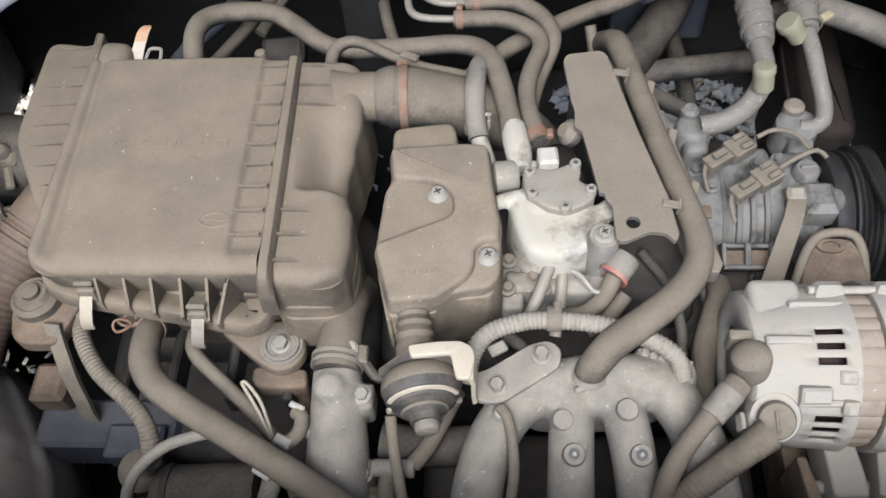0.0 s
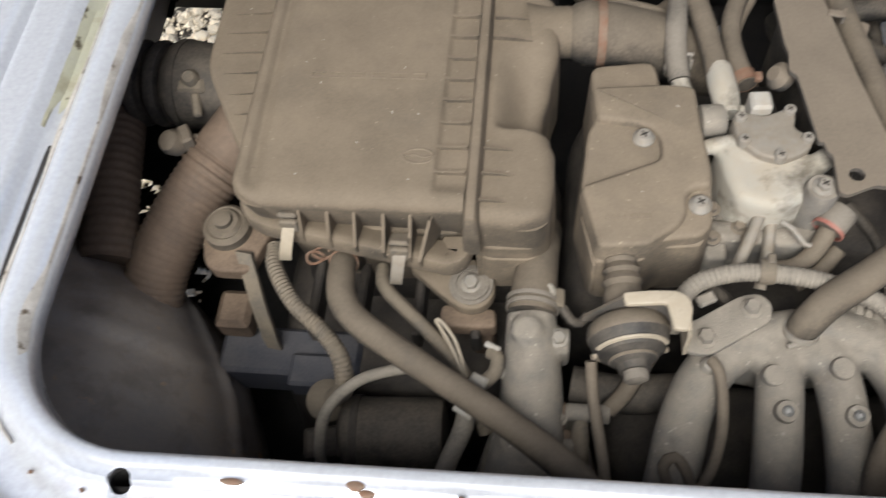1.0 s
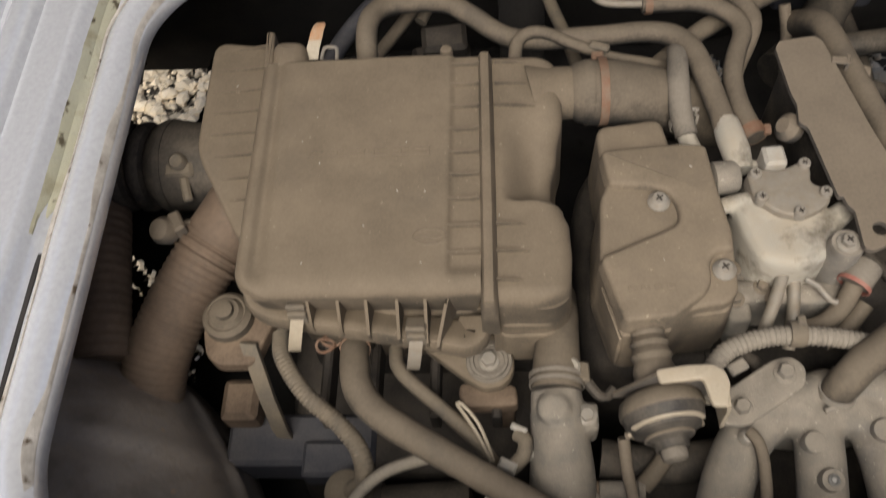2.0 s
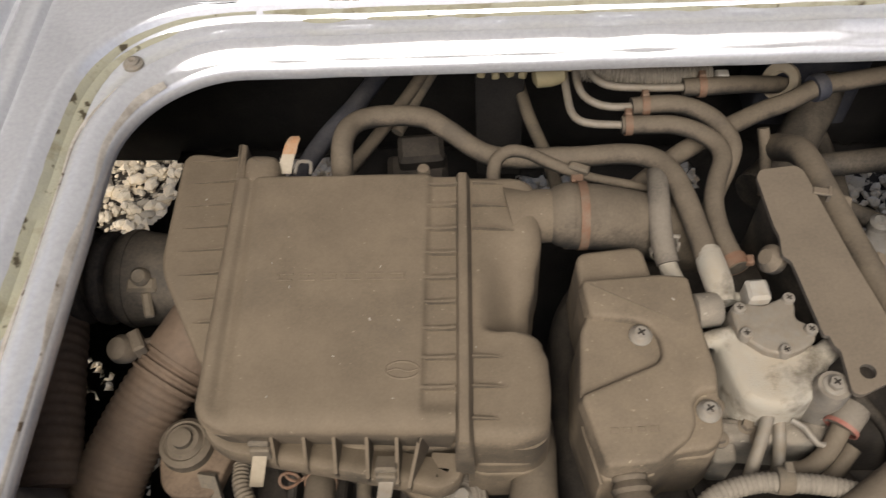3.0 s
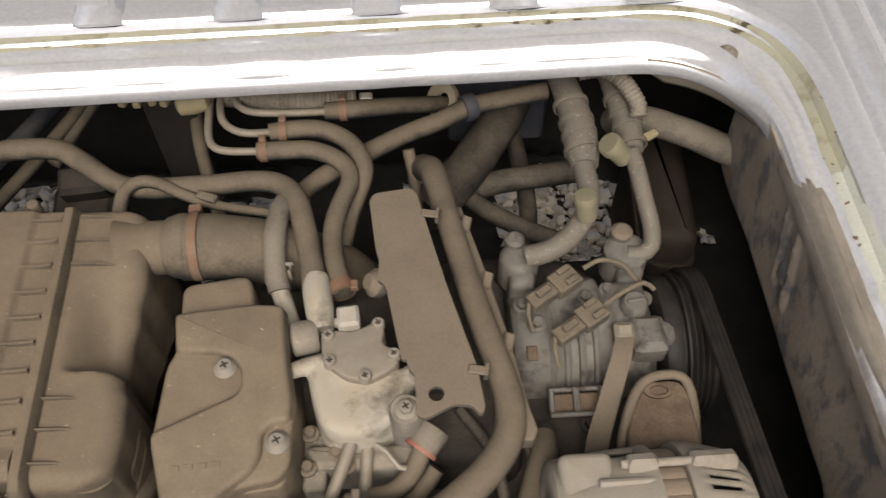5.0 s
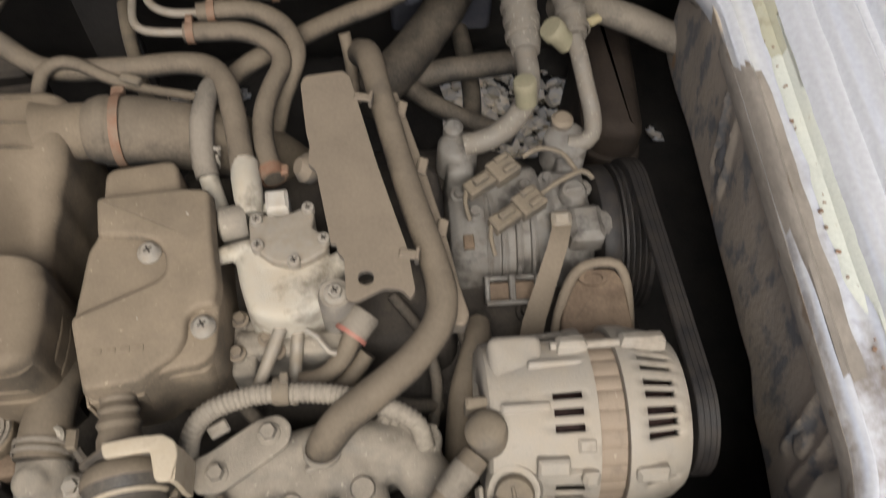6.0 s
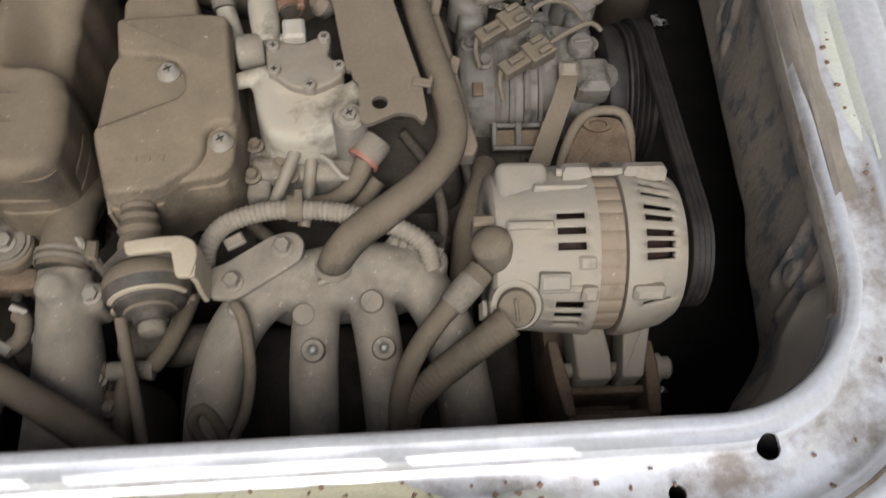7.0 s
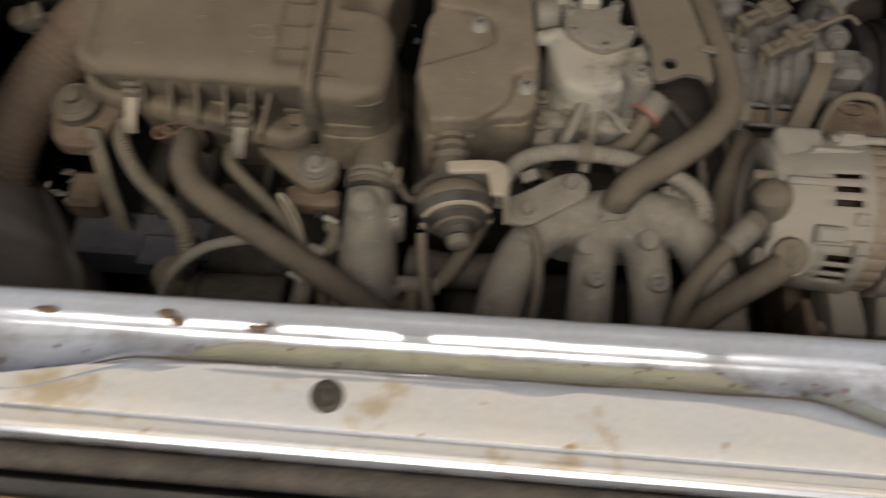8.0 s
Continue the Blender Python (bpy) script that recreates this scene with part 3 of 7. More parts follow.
# stamped ribs across the floor
for k in range(-2, 5):
    bm = bmesh.new()
    x = -0.1065 + 0.1155 * k
    a, b = 0.0235, 0.0150
    sec = lambda y, s, h: [(x - a * s, y, FZ - 0.002), (x - b * s, y, FZ + h), (x + b * s, y, FZ + h), (x + a * s, y, FZ - 0.002)]  # noqa: E731
    loft(bm, [sec(0.3115, 1.0, -0.001), sec(0.327, 0.95, 0.011), sec(0.336, 0.9, 0.014), sec(0.515, 0.9, 0.014), sec(0.53, 0.95, -0.001)])
    bmesh.ops.bevel(bm, geom=[e for e in bm.edges], offset=0.003, segments=2, affect="EDGES")
    part("rib", bm, M_PAINT, floor, smooth=50)
for x0, x1, h in ((-0.503, -0.478, 0.007), (-0.64, -0.512, 0.010), (0.494, 0.524, 0.006), (0.535, 0.64, 0.010)):
    bm = bmesh.new()
    slab(bm, rect(x0, -0.30, x1, 0.53), FZ - 0.002, FZ + h, 0.0058, 0.008, 0.003)
    part("rib", bm, M_PAINT, floor, smooth=50)

# the sill: stained paint on the strip behind the hatch, its plug, seams and the bumper below
bm = bmesh.new()
slab(bm, [(-0.62, -0.341), (0.62, -0.341), (0.62, -0.335), (0.56, -0.331), (-0.56, -0.331), (-0.62, -0.335)], FZ - 0.001, FZ + 0.0022, 0.002, 0.002)
part("sill_bead", bm, M_PAINT_SILL, floor, "stained pale bead along the sill")
bm = bmesh.new()
slab(bm, [(-0.6, -0.329), (0.6, -0.329), (0.6, -0.322), (0.3, -0.3185), (0.2, -0.300), (0.15, -0.2965), (-0.12, -0.2965), (-0.2, -0.303), (-0.28, -0.3185), (-0.6, -0.322)], FZ - 0.001, FZ + 0.0008, 0.0006, 0.002)
part("sill_paint", bm, M_PAINT_SILL, floor, "stained pale grey paint with rust marks")
bm = bmesh.new()
lathe(bm, [(0.0095, -0.002), (0.0095, 0.0012), (0.0085, 0.002), (0.0062, 0.002), (0.0055, 0.0006), (0.004, 0.0006), (0.0035, 0.0016), (0.001, 0.0018)], Matrix.Translation((-0.0613, -0.311, FZ + 0.001)), 24)
tagged(part("hole_plug", bm, M_BLACK), "black rubber plug pressed into the sill", "plug")
for x, y in ((-0.398, 0.2575), (0.413, 0.2665)):
    bm = bmesh.new()
    lathe(bm, [(0.0085, -0.002), (0.0085, 0.001), (0.006, 0.0022), (0.0055, 0.004), (0.003, 0.0052), (0.0012, 0.0040)], Matrix.Translation((x, y, 0.6475)), 20)
    tagged(part("gutter_screw", bm, M_STEEL), "dull zinc screw in the hatch gutter", "screw", "gutter screws")
bm = bmesh.new()
tube(bm, [(-0.62, -0.352, 0.640), (-0.3, -0.352, 0.640), (0.0, -0.352, 0.640), (0.3, -0.352, 0.640), (0.62, -0.352, 0.640)], 0.008, seg=10, step=0.02)
tagged(part("weatherstrip", bm, M_BLACK), "black rubber weatherstrip below the sill edge", "weatherstrip", kind="structure")
bumper = thing("rear_bumper", (0, -0.42, 0.40), "weathered grey plastic rear bumper with an orange strip", "bumper")
bm = bmesh.new()
loft(bm, [[(x, y, z) for y, z in ((-0.352, 0.42), (-0.352, 0.592), (-0.358, 0.600), (-0.43, 0.604), (-0.452, 0.598), (-0.465, 0.575), (-0.468, 0.42))] for x in (-0.68, -0.3, 0.0, 0.3, 0.68)])
part("bumper_shell", bm, M_BUMPER, bumper)
bm = bmesh.new()
block(bm, (0.5, 0.005, 0.004), pose(-0.33, -0.372, 0.6045), 0.0015)
part("orange_strip", bm, M_ORANGE, bumper, "dull orange strip")

# ---- bay walls under the floor ----
def sheet(name, rows, mat, label, category="wall", thick=0.004, rough=0.003, kind="structure", smooth=60):
    """A pressed panel through rows of points, a little dented."""
    bm = bmesh.new()
    loft(bm, [[Vector(p) + Vector((noise.noise(Vector(p) * 14), noise.noise(Vector(p) * 14 + Vector((5, 0, 0))), noise.noise(Vector(p) * 14 + Vector((0, 7, 0))))) * rough for p in r] for r in rows], closed=False, cap=False)
    ob = part(name, bm, mat, smooth=smooth)
    s = ob.modifiers.new("thickness", "SOLIDIFY")
    s.thickness, s.offset = thick, 0
    return tagged(ob, label, category, kind=kind)


def grid_rows(fn, us, vs):
    return [[fn(u, v) for v in vs] for u in us]


def right_panel(u, v):
    # u along y from far to near, v from the rim downwards; the far end is folded outwards
    y = 0.268 - 0.490 * max(0.0, u - 0.04) / 0.96
    z = 0.6425 - (0.138 + 0.007 * noise.noise(Vector((y * 9, 3, 1))) + 0.02 * step01(-y, 0.04, 0.09)) * v
    x = 0.4335 + 0.016 * v + 0.0035 * noise.noise(Vector((y * 7, z * 9, 5))) + 0.05 * max(0.0, 0.04 - u) / 0.04
    # upright swages in pairs, each with an oval embossing between them
    for yc in (-0.118, -0.144, 0.116, 0.090):
        lean = (z - 0.57) * 0.10
        x -= 0.0045 * math.exp(-((y - yc - lean) / 0.0040) ** 2) * step01(z, 0.525, 0.545) * step01(0.640 - z, 0.0, 0.02)
    for yc, zc in ((0.103, 0.562), (-0.130, 0.571)):
        e = math.hypot((y - yc) / 0.0065, (z - zc) / 0.012)
        x -= 0.0035 * step01(1.35 - e, 0.0, 0.5)
    near = step01(-y, 0.15, 0.225)
    return (x - 0.045 * near * (0.35 + 0.65 * v), y, z)


wall_right = sheet("wall_right", grid_rows(right_panel, frange(0, 1, 190), frange(0, 1, 50)), M_GRIME, "grimy grey inner side panel with scuffed paint", rough=0.0025)

def arch(u, v):
    # a bulging inner wheel housing with a rolled edge and two pressed creases
    a, b = math.pi * (-0.15 + 1.0 * u), 0.5 * math.pi * v
    c = max(0.0, math.cos(b)) ** 0.75
    x, y, z = -0.545 + 0.240 * math.sin(a) * c, -0.290 + 0.300 * math.cos(a) * c, 0.36 + 0.240 * math.sin(b)
    crease = math.exp(-((y + 0.125 + 0.06 * (x + 0.4)) / 0.006) ** 2) - 0.7 * math.exp(-((y + 0.140 + 0.06 * (x + 0.4)) / 0.007) ** 2)
    seam = math.exp(-((v - 0.16) / 0.022) ** 2)
    return (x + 0.004 * seam * math.sin(a), y, z + 0.0045 * crease * (v > 0.1) + 0.004 * seam)


sheet("wheel_housing", grid_rows(arch, frange(0, 1, 110), frange(-0.35, 1, 70)), M_ARCH, "brown grimy rounded inner wheel housing", "wheel housing", rough=0.005)
sheet("wall_left", grid_rows(lambda u, v: (-0.60 - 0.03 * v, 0.53 - 0.81 * u, 0.655 - 0.41 * v), frange(0, 1, 20), frange(0, 1, 8)), M_ARCH, "brown grimy inner side panel")
# three added walls in near-black keep the depths of the bay dark
sheet("wall_front", grid_rows(lambda u, v: (-0.64 + 1.26 * u, 0.505, 0.655 - 0.425 * v), frange(0, 1, 24), frange(0, 1, 8)), M_UNDER, "near-black wall added to close the far side of the engine bay")
sheet("wall_rear", grid_rows(lambda u, v: (-0.64 + 1.26 * u, -0.275 - 0.01 * v, 0.640 - 0.40 * v), frange(0, 1, 24), frange(0, 1, 8)), M_UNDER, "near-black wall added to close the rear of the engine bay")
sheet("wall_side", grid_rows(lambda u, v: (0.60, 0.53 - 0.81 * u, 0.655 - 0.41 * v), frange(0, 1, 12), frange(0, 1, 6)), M_UNDER, "near-black unseen wall added to close the outer side")
# ---- an added near-black sheet that closes the bay from below, for its shaded depth ----
GAPS = ((-0.572, 0.445, 0.058, 0.088), (-0.352, 0.466, 0.058, 0.024), (-0.044, 0.436, 0.055, 0.012), (0.150, 0.442, 0.022, 0.030), (0.335, 0.402, 0.090, 0.078),
        (0.432, -0.124, 0.013, 0.007), (0.512, 0.352, 0.011, 0.008), (0.489, -0.172, 0.030, 0.014))
LACE = ((-0.098, 0.312, 0.022, 0.040), (-0.585, 0.155, 0.055, 0.030), (-0.490, 0.040, 0.030, 0.065), (-0.452, -0.035, 0.030, 0.035))


def undertray():
    bm = bmesh.new()
    nx, ny, st = 230, 143, 0.0063
    vs = {}
    for i in range(nx + 1):
        for j in range(ny + 1):
            x, y = -0.725 + i * st, -0.40 + j * st
            w = Vector((noise.noise(Vector((x * 60, y * 60, 1))), noise.noise(Vector((x * 60, y * 60, 9))), 0)) * 0.010
            vs[i, j] = bm.verts.new((x + w.x, y + w.y, 0.25 + 0.012 * noise.noise(Vector((x * 6, y * 6, 3)))))
    for i in range(nx):
        for j in range(ny):
            x, y = -0.725 + (i + 0.5) * st, -0.40 + (j + 0.5) * st
            if any(((x - a) / c) ** 2 + ((y - b) / d) ** 2 < 1 for a, b, c, d in GAPS) or any(((x - a) / c) ** 2 + ((y - b) / d) ** 2 < 1 and noise.noise(Vector((x * 75, y * 75, 4))) > 0.22 for a, b, c, d in LACE):
                continue
            bm.faces.new((vs[i, j], vs[i + 1, j], vs[i + 1, j + 1], vs[i, j + 1]))
    bmesh.ops.delete(bm, geom=[v for v in bm.verts if not v.link_faces], context="VERTS")
    return bm


tray = tagged(part("undertray", undertray(), M_UNDER), "near-black sheet added for the shaded depth below, with ragged openings to the ground", "undertray", kind="structure")
sol = tray.modifiers.new("thickness", "SOLIDIFY")
sol.thickness = 0.003

# ---- unseen load space added over the floor to shape light and reflections: side walls with window openings, front wall and roof, open at the rear ----
for name, size, at in (("wall_load_left", (0.03, 0.92, 0.29), (-0.675, 0.10, 0.785)), ("wall_load_right", (0.03, 0.92, 0.29), (0.675, 0.10, 0.785)), ("wall_pillar_left", (0.03, 0.10, 0.91), (-0.675, -0.31, 1.385)), ("wall_pillar_right", (0.03, 0.10, 0.91), (0.675, -0.31, 1.385)), ("wall_load_front", (1.38, 0.03, 1.20), (0, 0.575, 1.24)), ("ceiling", (1.38, 0.92, 0.03), (0, 0.13, 1.855))):
    bm = bmesh.new()
    block(bm, size, pose(*at), 0.005)
    tagged(part(name, bm, M_LINER), "plain grey unseen lining, added to shape the light on the floor", "ceiling" if name == "ceiling" else "wall", kind="structure")
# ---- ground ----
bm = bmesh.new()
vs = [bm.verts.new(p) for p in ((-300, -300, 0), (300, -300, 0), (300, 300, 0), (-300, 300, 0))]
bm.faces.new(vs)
tagged(part("ground", bm, M_GROUND), "gravel yard ground, darkened for the shade between its stones", "ground", kind="structure")


def gravel(n):
    """Loose stones as one joined mesh."""
    bm = bmesh.new()
    bmesh.ops.create_icosphere(bm, subdivisions=1, radius=1)
    v0 = np.array([v.co[:] for v in bm.verts])
    f0 = np.array([[v.index for v in f.verts] for f in bm.faces])
    bm.free()
    rng = np.random.default_rng(4)
    V, F = [], []
    for i in range(n):
        s = 0.0034 + 0.0095 * rng.random() ** 2.2
        k = rng.standard_normal((3, 3))
        a = v0 * (1 + 0.10 * np.sin(v0 @ k * 1.6).sum(axis=1, keepdims=True) + 0.02 * rng.standard_normal((len(v0), 1)))
        a = a * (s * np.array([1 + 0.5 * rng.random(), 0.8 + 0.3 * rng.random(), 0.55 + 0.3 * rng.random()]))
        t, q = rng.random() * 6.283, (rng.random() - 0.5) * 1.4
        rz = np.array([[np.cos(t), -np.sin(t), 0], [np.sin(t), np.cos(t), 0], [0, 0, 1]])
        rx = np.array([[1, 0, 0], [0, np.cos(q), -np.sin(q)], [0, np.sin(q), np.cos(q)]])
        p = np.array([-0.12 + 0.42 * rng.standard_normal(), 0.45 + 0.24 * rng.standard_normal(), 0.002 + 0.012 * rng.random()])
        V.append(a @ (rz @ rx).T + p)
        F.append(f0 + i * len(v0))
    me = bpy.data.meshes.new("gravel")
    me.from_pydata(np.concatenate(V).tolist(), [], np.concatenate(F).tolist())
    me.materials.append(M_STONE)
    return tagged(new("gravel", me), "pale loose angular gravel stones on the ground", "gravel", kind="stuff")


gravel(22000)


# ---- the engine's dark mass ----
engine = thing("engine_block", (0.1, 0.05, 0.20), "grimy dark iron engine block low in the bay", "engine")
bm = bmesh.new()
slab(bm, [(-0.05, -0.06), (0.30, -0.06), (0.33, 0.0), (0.33, 0.16), (0.28, 0.20), (0.0, 0.20), (-0.05, 0.12)], 0.20, 0.47, 0.02, 0.03, 0.01)
slab(bm, [(0.0, -0.02), (0.22, -0.02), (0.22, 0.15), (0.0, 0.15)], 0.45, 0.515, 0.012, 0.02, 0.01)
part("crankcase", bm, M_DARK, engine)
for x, y, z, r in ((0.225, -0.045, 0.478, 0.008), (0.245, 0.015, 0.474, 0.007), (0.262, -0.030, 0.474, 0.009), (0.02, 0.155, 0.516, 0.007), (0.20, 0.165, 0.474, 0.007), (0.285, 0.02, 0.474, 0.006), (0.06, -0.045, 0.474, 0.007)):
    bolt(engine, (x, y, z), (0.1, -0.1, 1), r, 0.007, 1.5, mat=M_DARK)
bm = bmesh.new()
slab(bm, [(-0.01, -0.23), (0.27, -0.23), (0.27, -0.10), (-0.01, -0.10)], 0.22, 0.42, 0.015, 0.02, 0.01)
part("cylinder_head", bm, M_DARK, engine)
gearbox = thing("gearbox", (-0.18, -0.04, 0.20), "grimy dark gearbox casing beside the engine", "gearbox")
bm = bmesh.new()
slab(bm, [(-0.30, -0.13), (-0.06, -0.13), (-0.05, 0.10), (-0.10, 0.16), (-0.28, 0.14), (-0.31, 0.0)], 0.20, 0.425, 0.02, 0.03, 0.02)
lathe(bm, [(0.05, -0.10), (0.06, -0.09), (0.06, 0.09), (0.05, 0.10)], along((-0.18, 0.02, 0.43), (1, 0, 0)), 28)
part("casing", bm, M_DARK, gearbox)
for x in (-0.26, -0.22, -0.17, -0.12):
    bm = bmesh.new()
    block(bm, (0.008, 0.20, 0.03), pose(x, 0.0, 0.47), 0.002)
    part("casting_rib", bm, M_DARK, gearbox)
bm = bmesh.new()
block(bm, (0.13, 0.045, 0.05), pose(-0.29, -0.10, 0.405), 0.004)
block(bm, (0.05, 0.03, 0.03), pose(-0.26, -0.12, 0.425), 0.003)
part("side_cover", bm, M_BLUE, gearbox, "dark bluish plastic side cover")

# starter motor: a dark cylinder low behind the sill
starter = thing("starter_motor", (-0.18, -0.17, 0.38), "dusty dark cylindrical starter motor low in the bay", "starter motor")
bm = bmesh.new()
lathe(bm, [(0.018, -0.052), (0.029, -0.047), (0.031, -0.043), (0.031, 0.030), (0.029, 0.036), (0.012, 0.040)], along((-0.178, -0.172, 0.44), (1, 0.06, 0)), 36)
part("motor_body", bm, M_BLACK, starter)
bm = bmesh.new()
band(bm, (-0.214, -0.174, 0.44), (1, 0.06, 0), 0.0312, 0.006, 0.0015, 36)
part("end_band", bm, M_DARK, starter)
bm = bmesh.new()
lathe(bm, [(0.008, -0.014), (0.017, -0.012), (0.018, 0.006), (0.012, 0.012), (0.004, 0.014)], along((-0.243, -0.150, 0.448), (0.2, -0.3, 1)), 24)
part("solenoid_cap", bm, M_CONN, starter, "dusty grey rubber cap")
bm = bmesh.new()
block(bm, (0.05, 0.026, 0.03), pose(-0.235, -0.182, 0.43, 0, 0, 10), 0.004)
part("end_bracket", bm, M_BLACK, starter)

# ---- air cleaner ----
def moulded(bm, xl, xr, y0, y1, height, foot, edge, corner, depth=0.010, nu=46, nv=60, draft=0.002):
    """A moulded shell over a plan: xl and xr are its sides as functions of y, height its top. edge: the radii of the left, right, far
    and near shoulders; corner: plan radii of the far left, far right, near left and near right corners."""
    ease = lambda i, n: 0.35 * i / n + 0.65 * (0.5 - 0.5 * math.cos(math.pi * i / n))  # noqa: E731
    cut = lambda r, d: r - math.sqrt(max(0.0, r * r - max(0.0, r - d) ** 2)) if r else 0.0  # noqa: E731
    grid = []
    for j in range(nv + 1):
        y = y0 + (y1 - y0) * ease(j, nv)
        a = xl(y) + max(cut(corner[0], y0 - y), cut(corner[2], y - y1))
        b = xr(y) - max(cut(corner[1], y0 - y), cut(corner[3], y - y1))
        row = []
        for i in range(nu + 1):
            x = a + (b - a) * ease(i, nu)
            k = math.sqrt(sum((max(0.0, r - d) / r) ** 2 for r, d in zip(edge, (x - a, b - x, y0 - y, y - y1)) if r))
            row.append(bm.verts.new((x, y, height(x, y) - depth * (1 - math.sqrt(1 - min(1.0, k) ** 2)))))
        grid.append(row)
    for r, s in zip(grid, grid[1:]):
        for i in range(nu):
            bm.faces.new((r[i], r[i + 1], s[i + 1], s[i]))
    loop = grid[0][:-1] + [r[-1] for r in grid[:-1]] + grid[-1][:0:-1] + [r[0] for r in grid[:0:-1]]
    c = Vector(((xl(y0) + xr(y0)) / 2, (y0 + y1) / 2, 0))
    low = []
    for v in loop:
        d = (v.co - c)
        d.z = 0
        q = v.co + d.normalized() * draft
        low.append(bm.verts.new((q.x, q.y, foot)))
    for i in range(len(loop)):
        bm.faces.new((loop[i - 1], loop[i], low[i], low[i - 1]))
    bm.faces.new(low)


def between(knots, y):
    """A soft value at y between knots (y, value) that run downwards."""
    for (a, u), (b, v) in zip(knots, knots[1:]):
        if y >= b:
            return u + (v - u) * step01(a - y, 0.0, a - b)
    return knots[-1][1]


air = thing("air_cleaner", (-0.20, 0.06, 0.49), "dusty tan plastic air cleaner box with ribbed lid", "air cleaner")
ZT = 0.6030
bm = bmesh.new()
slab(bm, [(-0.300, 0.165), (-0.125, 0.160), (-0.122, -0.040), (-0.20, -0.044), (-0.262, -0.040), (-0.296, -0.022)], 0.445, 0.556, 0.004, 0.015, -0.01)
part("lower_tray", bm, M_BOX, air)


def lid_left(y):
    return -0.3103 - 0.006 * y


def lid_height(x, y):
    """The raised middle panel, the sunk channels beside it and the soft ridge along one edge."""
    left = max(step01(x, -0.2955 - 0.03 * (y - 0.06), -0.2845 - 0.03 * (y - 0.06)), 1 - step01(y, -0.046, -0.020))
    right = max(step01(-x, 0.1478, 0.1525), 1 - step01(y, -0.038, -0.024))
    ridge = 1 - step01(x - lid_left(y), 0.0100, 0.0165)
    crown = 0.0012 * noise.noise(Vector((x * 14, y * 14, 2)))
    return ZT - 0.0042 * (1 - right) - 0.0045 * (1 - left) + 0.0038 * ridge * step01(y, -0.050, -0.020) + crown


bm = bmesh.new()
moulded(bm, lid_left, lambda y: -0.1270, 0.1760, -0.0465, lid_height, 0.550, (0.0075, 0.0, 0.006, 0.018), (0.006, 0.0, 0.024, 0.0), 0.0120, 92, 76, -0.009)
lid = part("lid", bm, M_BOX, air, smooth=60)
bm = bmesh.new()
slab(bm, [(-0.3140, 0.2120), (-0.3060, 0.2110), (-0.3035, 0.170), (-0.3115, 0.170)], 0.555, 0.5985, 0.003, 0.003)
slab(bm, [(-0.3070, 0.2010), (-0.2760, 0.1990), (-0.2760, 0.166), (-0.3060, 0.166)], 0.555, 0.6005, 0.009, 0.012)
part("far_catch_block", bm, M_BOX, air, smooth=60)
bm = bmesh.new()
lathe(bm, [(0.0055, -0.03), (0.0055, 0.0), (0.0045, 0.0022), (0.0015, 0.003)], Matrix.Translation((-0.1560, 0.1800, 0.5985)), 18)
part("pin", bm, M_BOX, air)
bm = bmesh.new()
slab(bm, [(-0.2470, 0.1790), (-0.2080, 0.1780), (-0.2080, 0.168), (-0.2470, 0.168)], 0.555, 0.5900, 0.004, 0.004)
part("hose_socket", bm, M_BOX, air)
for y in (0.1627, 0.1418, 0.1194, 0.0967, 0.0745, 0.0535, 0.0314, 0.0079, -0.0150):
    bm = bmesh.new()
    loft(bm, [[(x, y + s, z) for s, z in ((-0.0018, 0.590), (-0.0011, h), (0.0011, h), (0.0018, 0.590))] for x, h in ((-0.1535, 0.6026), (-0.1480, 0.6018), (-0.1340, 0.6020), (-0.1280, 0.6034))])
    part("rib", bm, M_BOX, lid)
    bm = bmesh.new()
    x = lid_left(y) + 0.0195
    loft(bm, [[(x + d, y + s, z) for s, z in ((-0.0016, 0.588), (-0.0008, h), (0.0008, h), (0.0016, 0.588))] for d, h in ((-0.006, 0.5998), (0.0, 0.5985), (0.0075, 0.6005))])
    part("rib", bm, M_BOX, lid)
bm = bmesh.new()
ring = []
for y, x, z in ((0.1765, -0.1242, 0.588), (0.1755, -0.1242, 0.600), (0.1725, -0.1242, 0.6035), (0.12, -0.1233, 0.6045), (0.05, -0.1223, 0.6048), (-0.02, -0.1214, 0.6045), (-0.045, -0.1212, 0.6035), (-0.054, -0.1212, 0.6000), (-0.058, -0.1212, 0.592), (-0.0600, -0.1212, 0.580), (-0.0605, -0.1212, 0.572)):
    ring.append([(x + d, y, z + h) for d, h in ((-0.0064, -0.05 if y > -0.04 else -0.016), (-0.0062, -0.0080), (-0.0044, -0.0030), (-0.0032, -0.0006), (-0.0012, 0.0), (0.0012, 0.0), (0.0032, -0.0006), (0.0044, -0.0035), (0.0064, -0.0100), (0.0066, -0.05 if y > -0.04 else -0.016))])
loft(bm, ring)
part("joint_flange", bm, M_BOX, air)
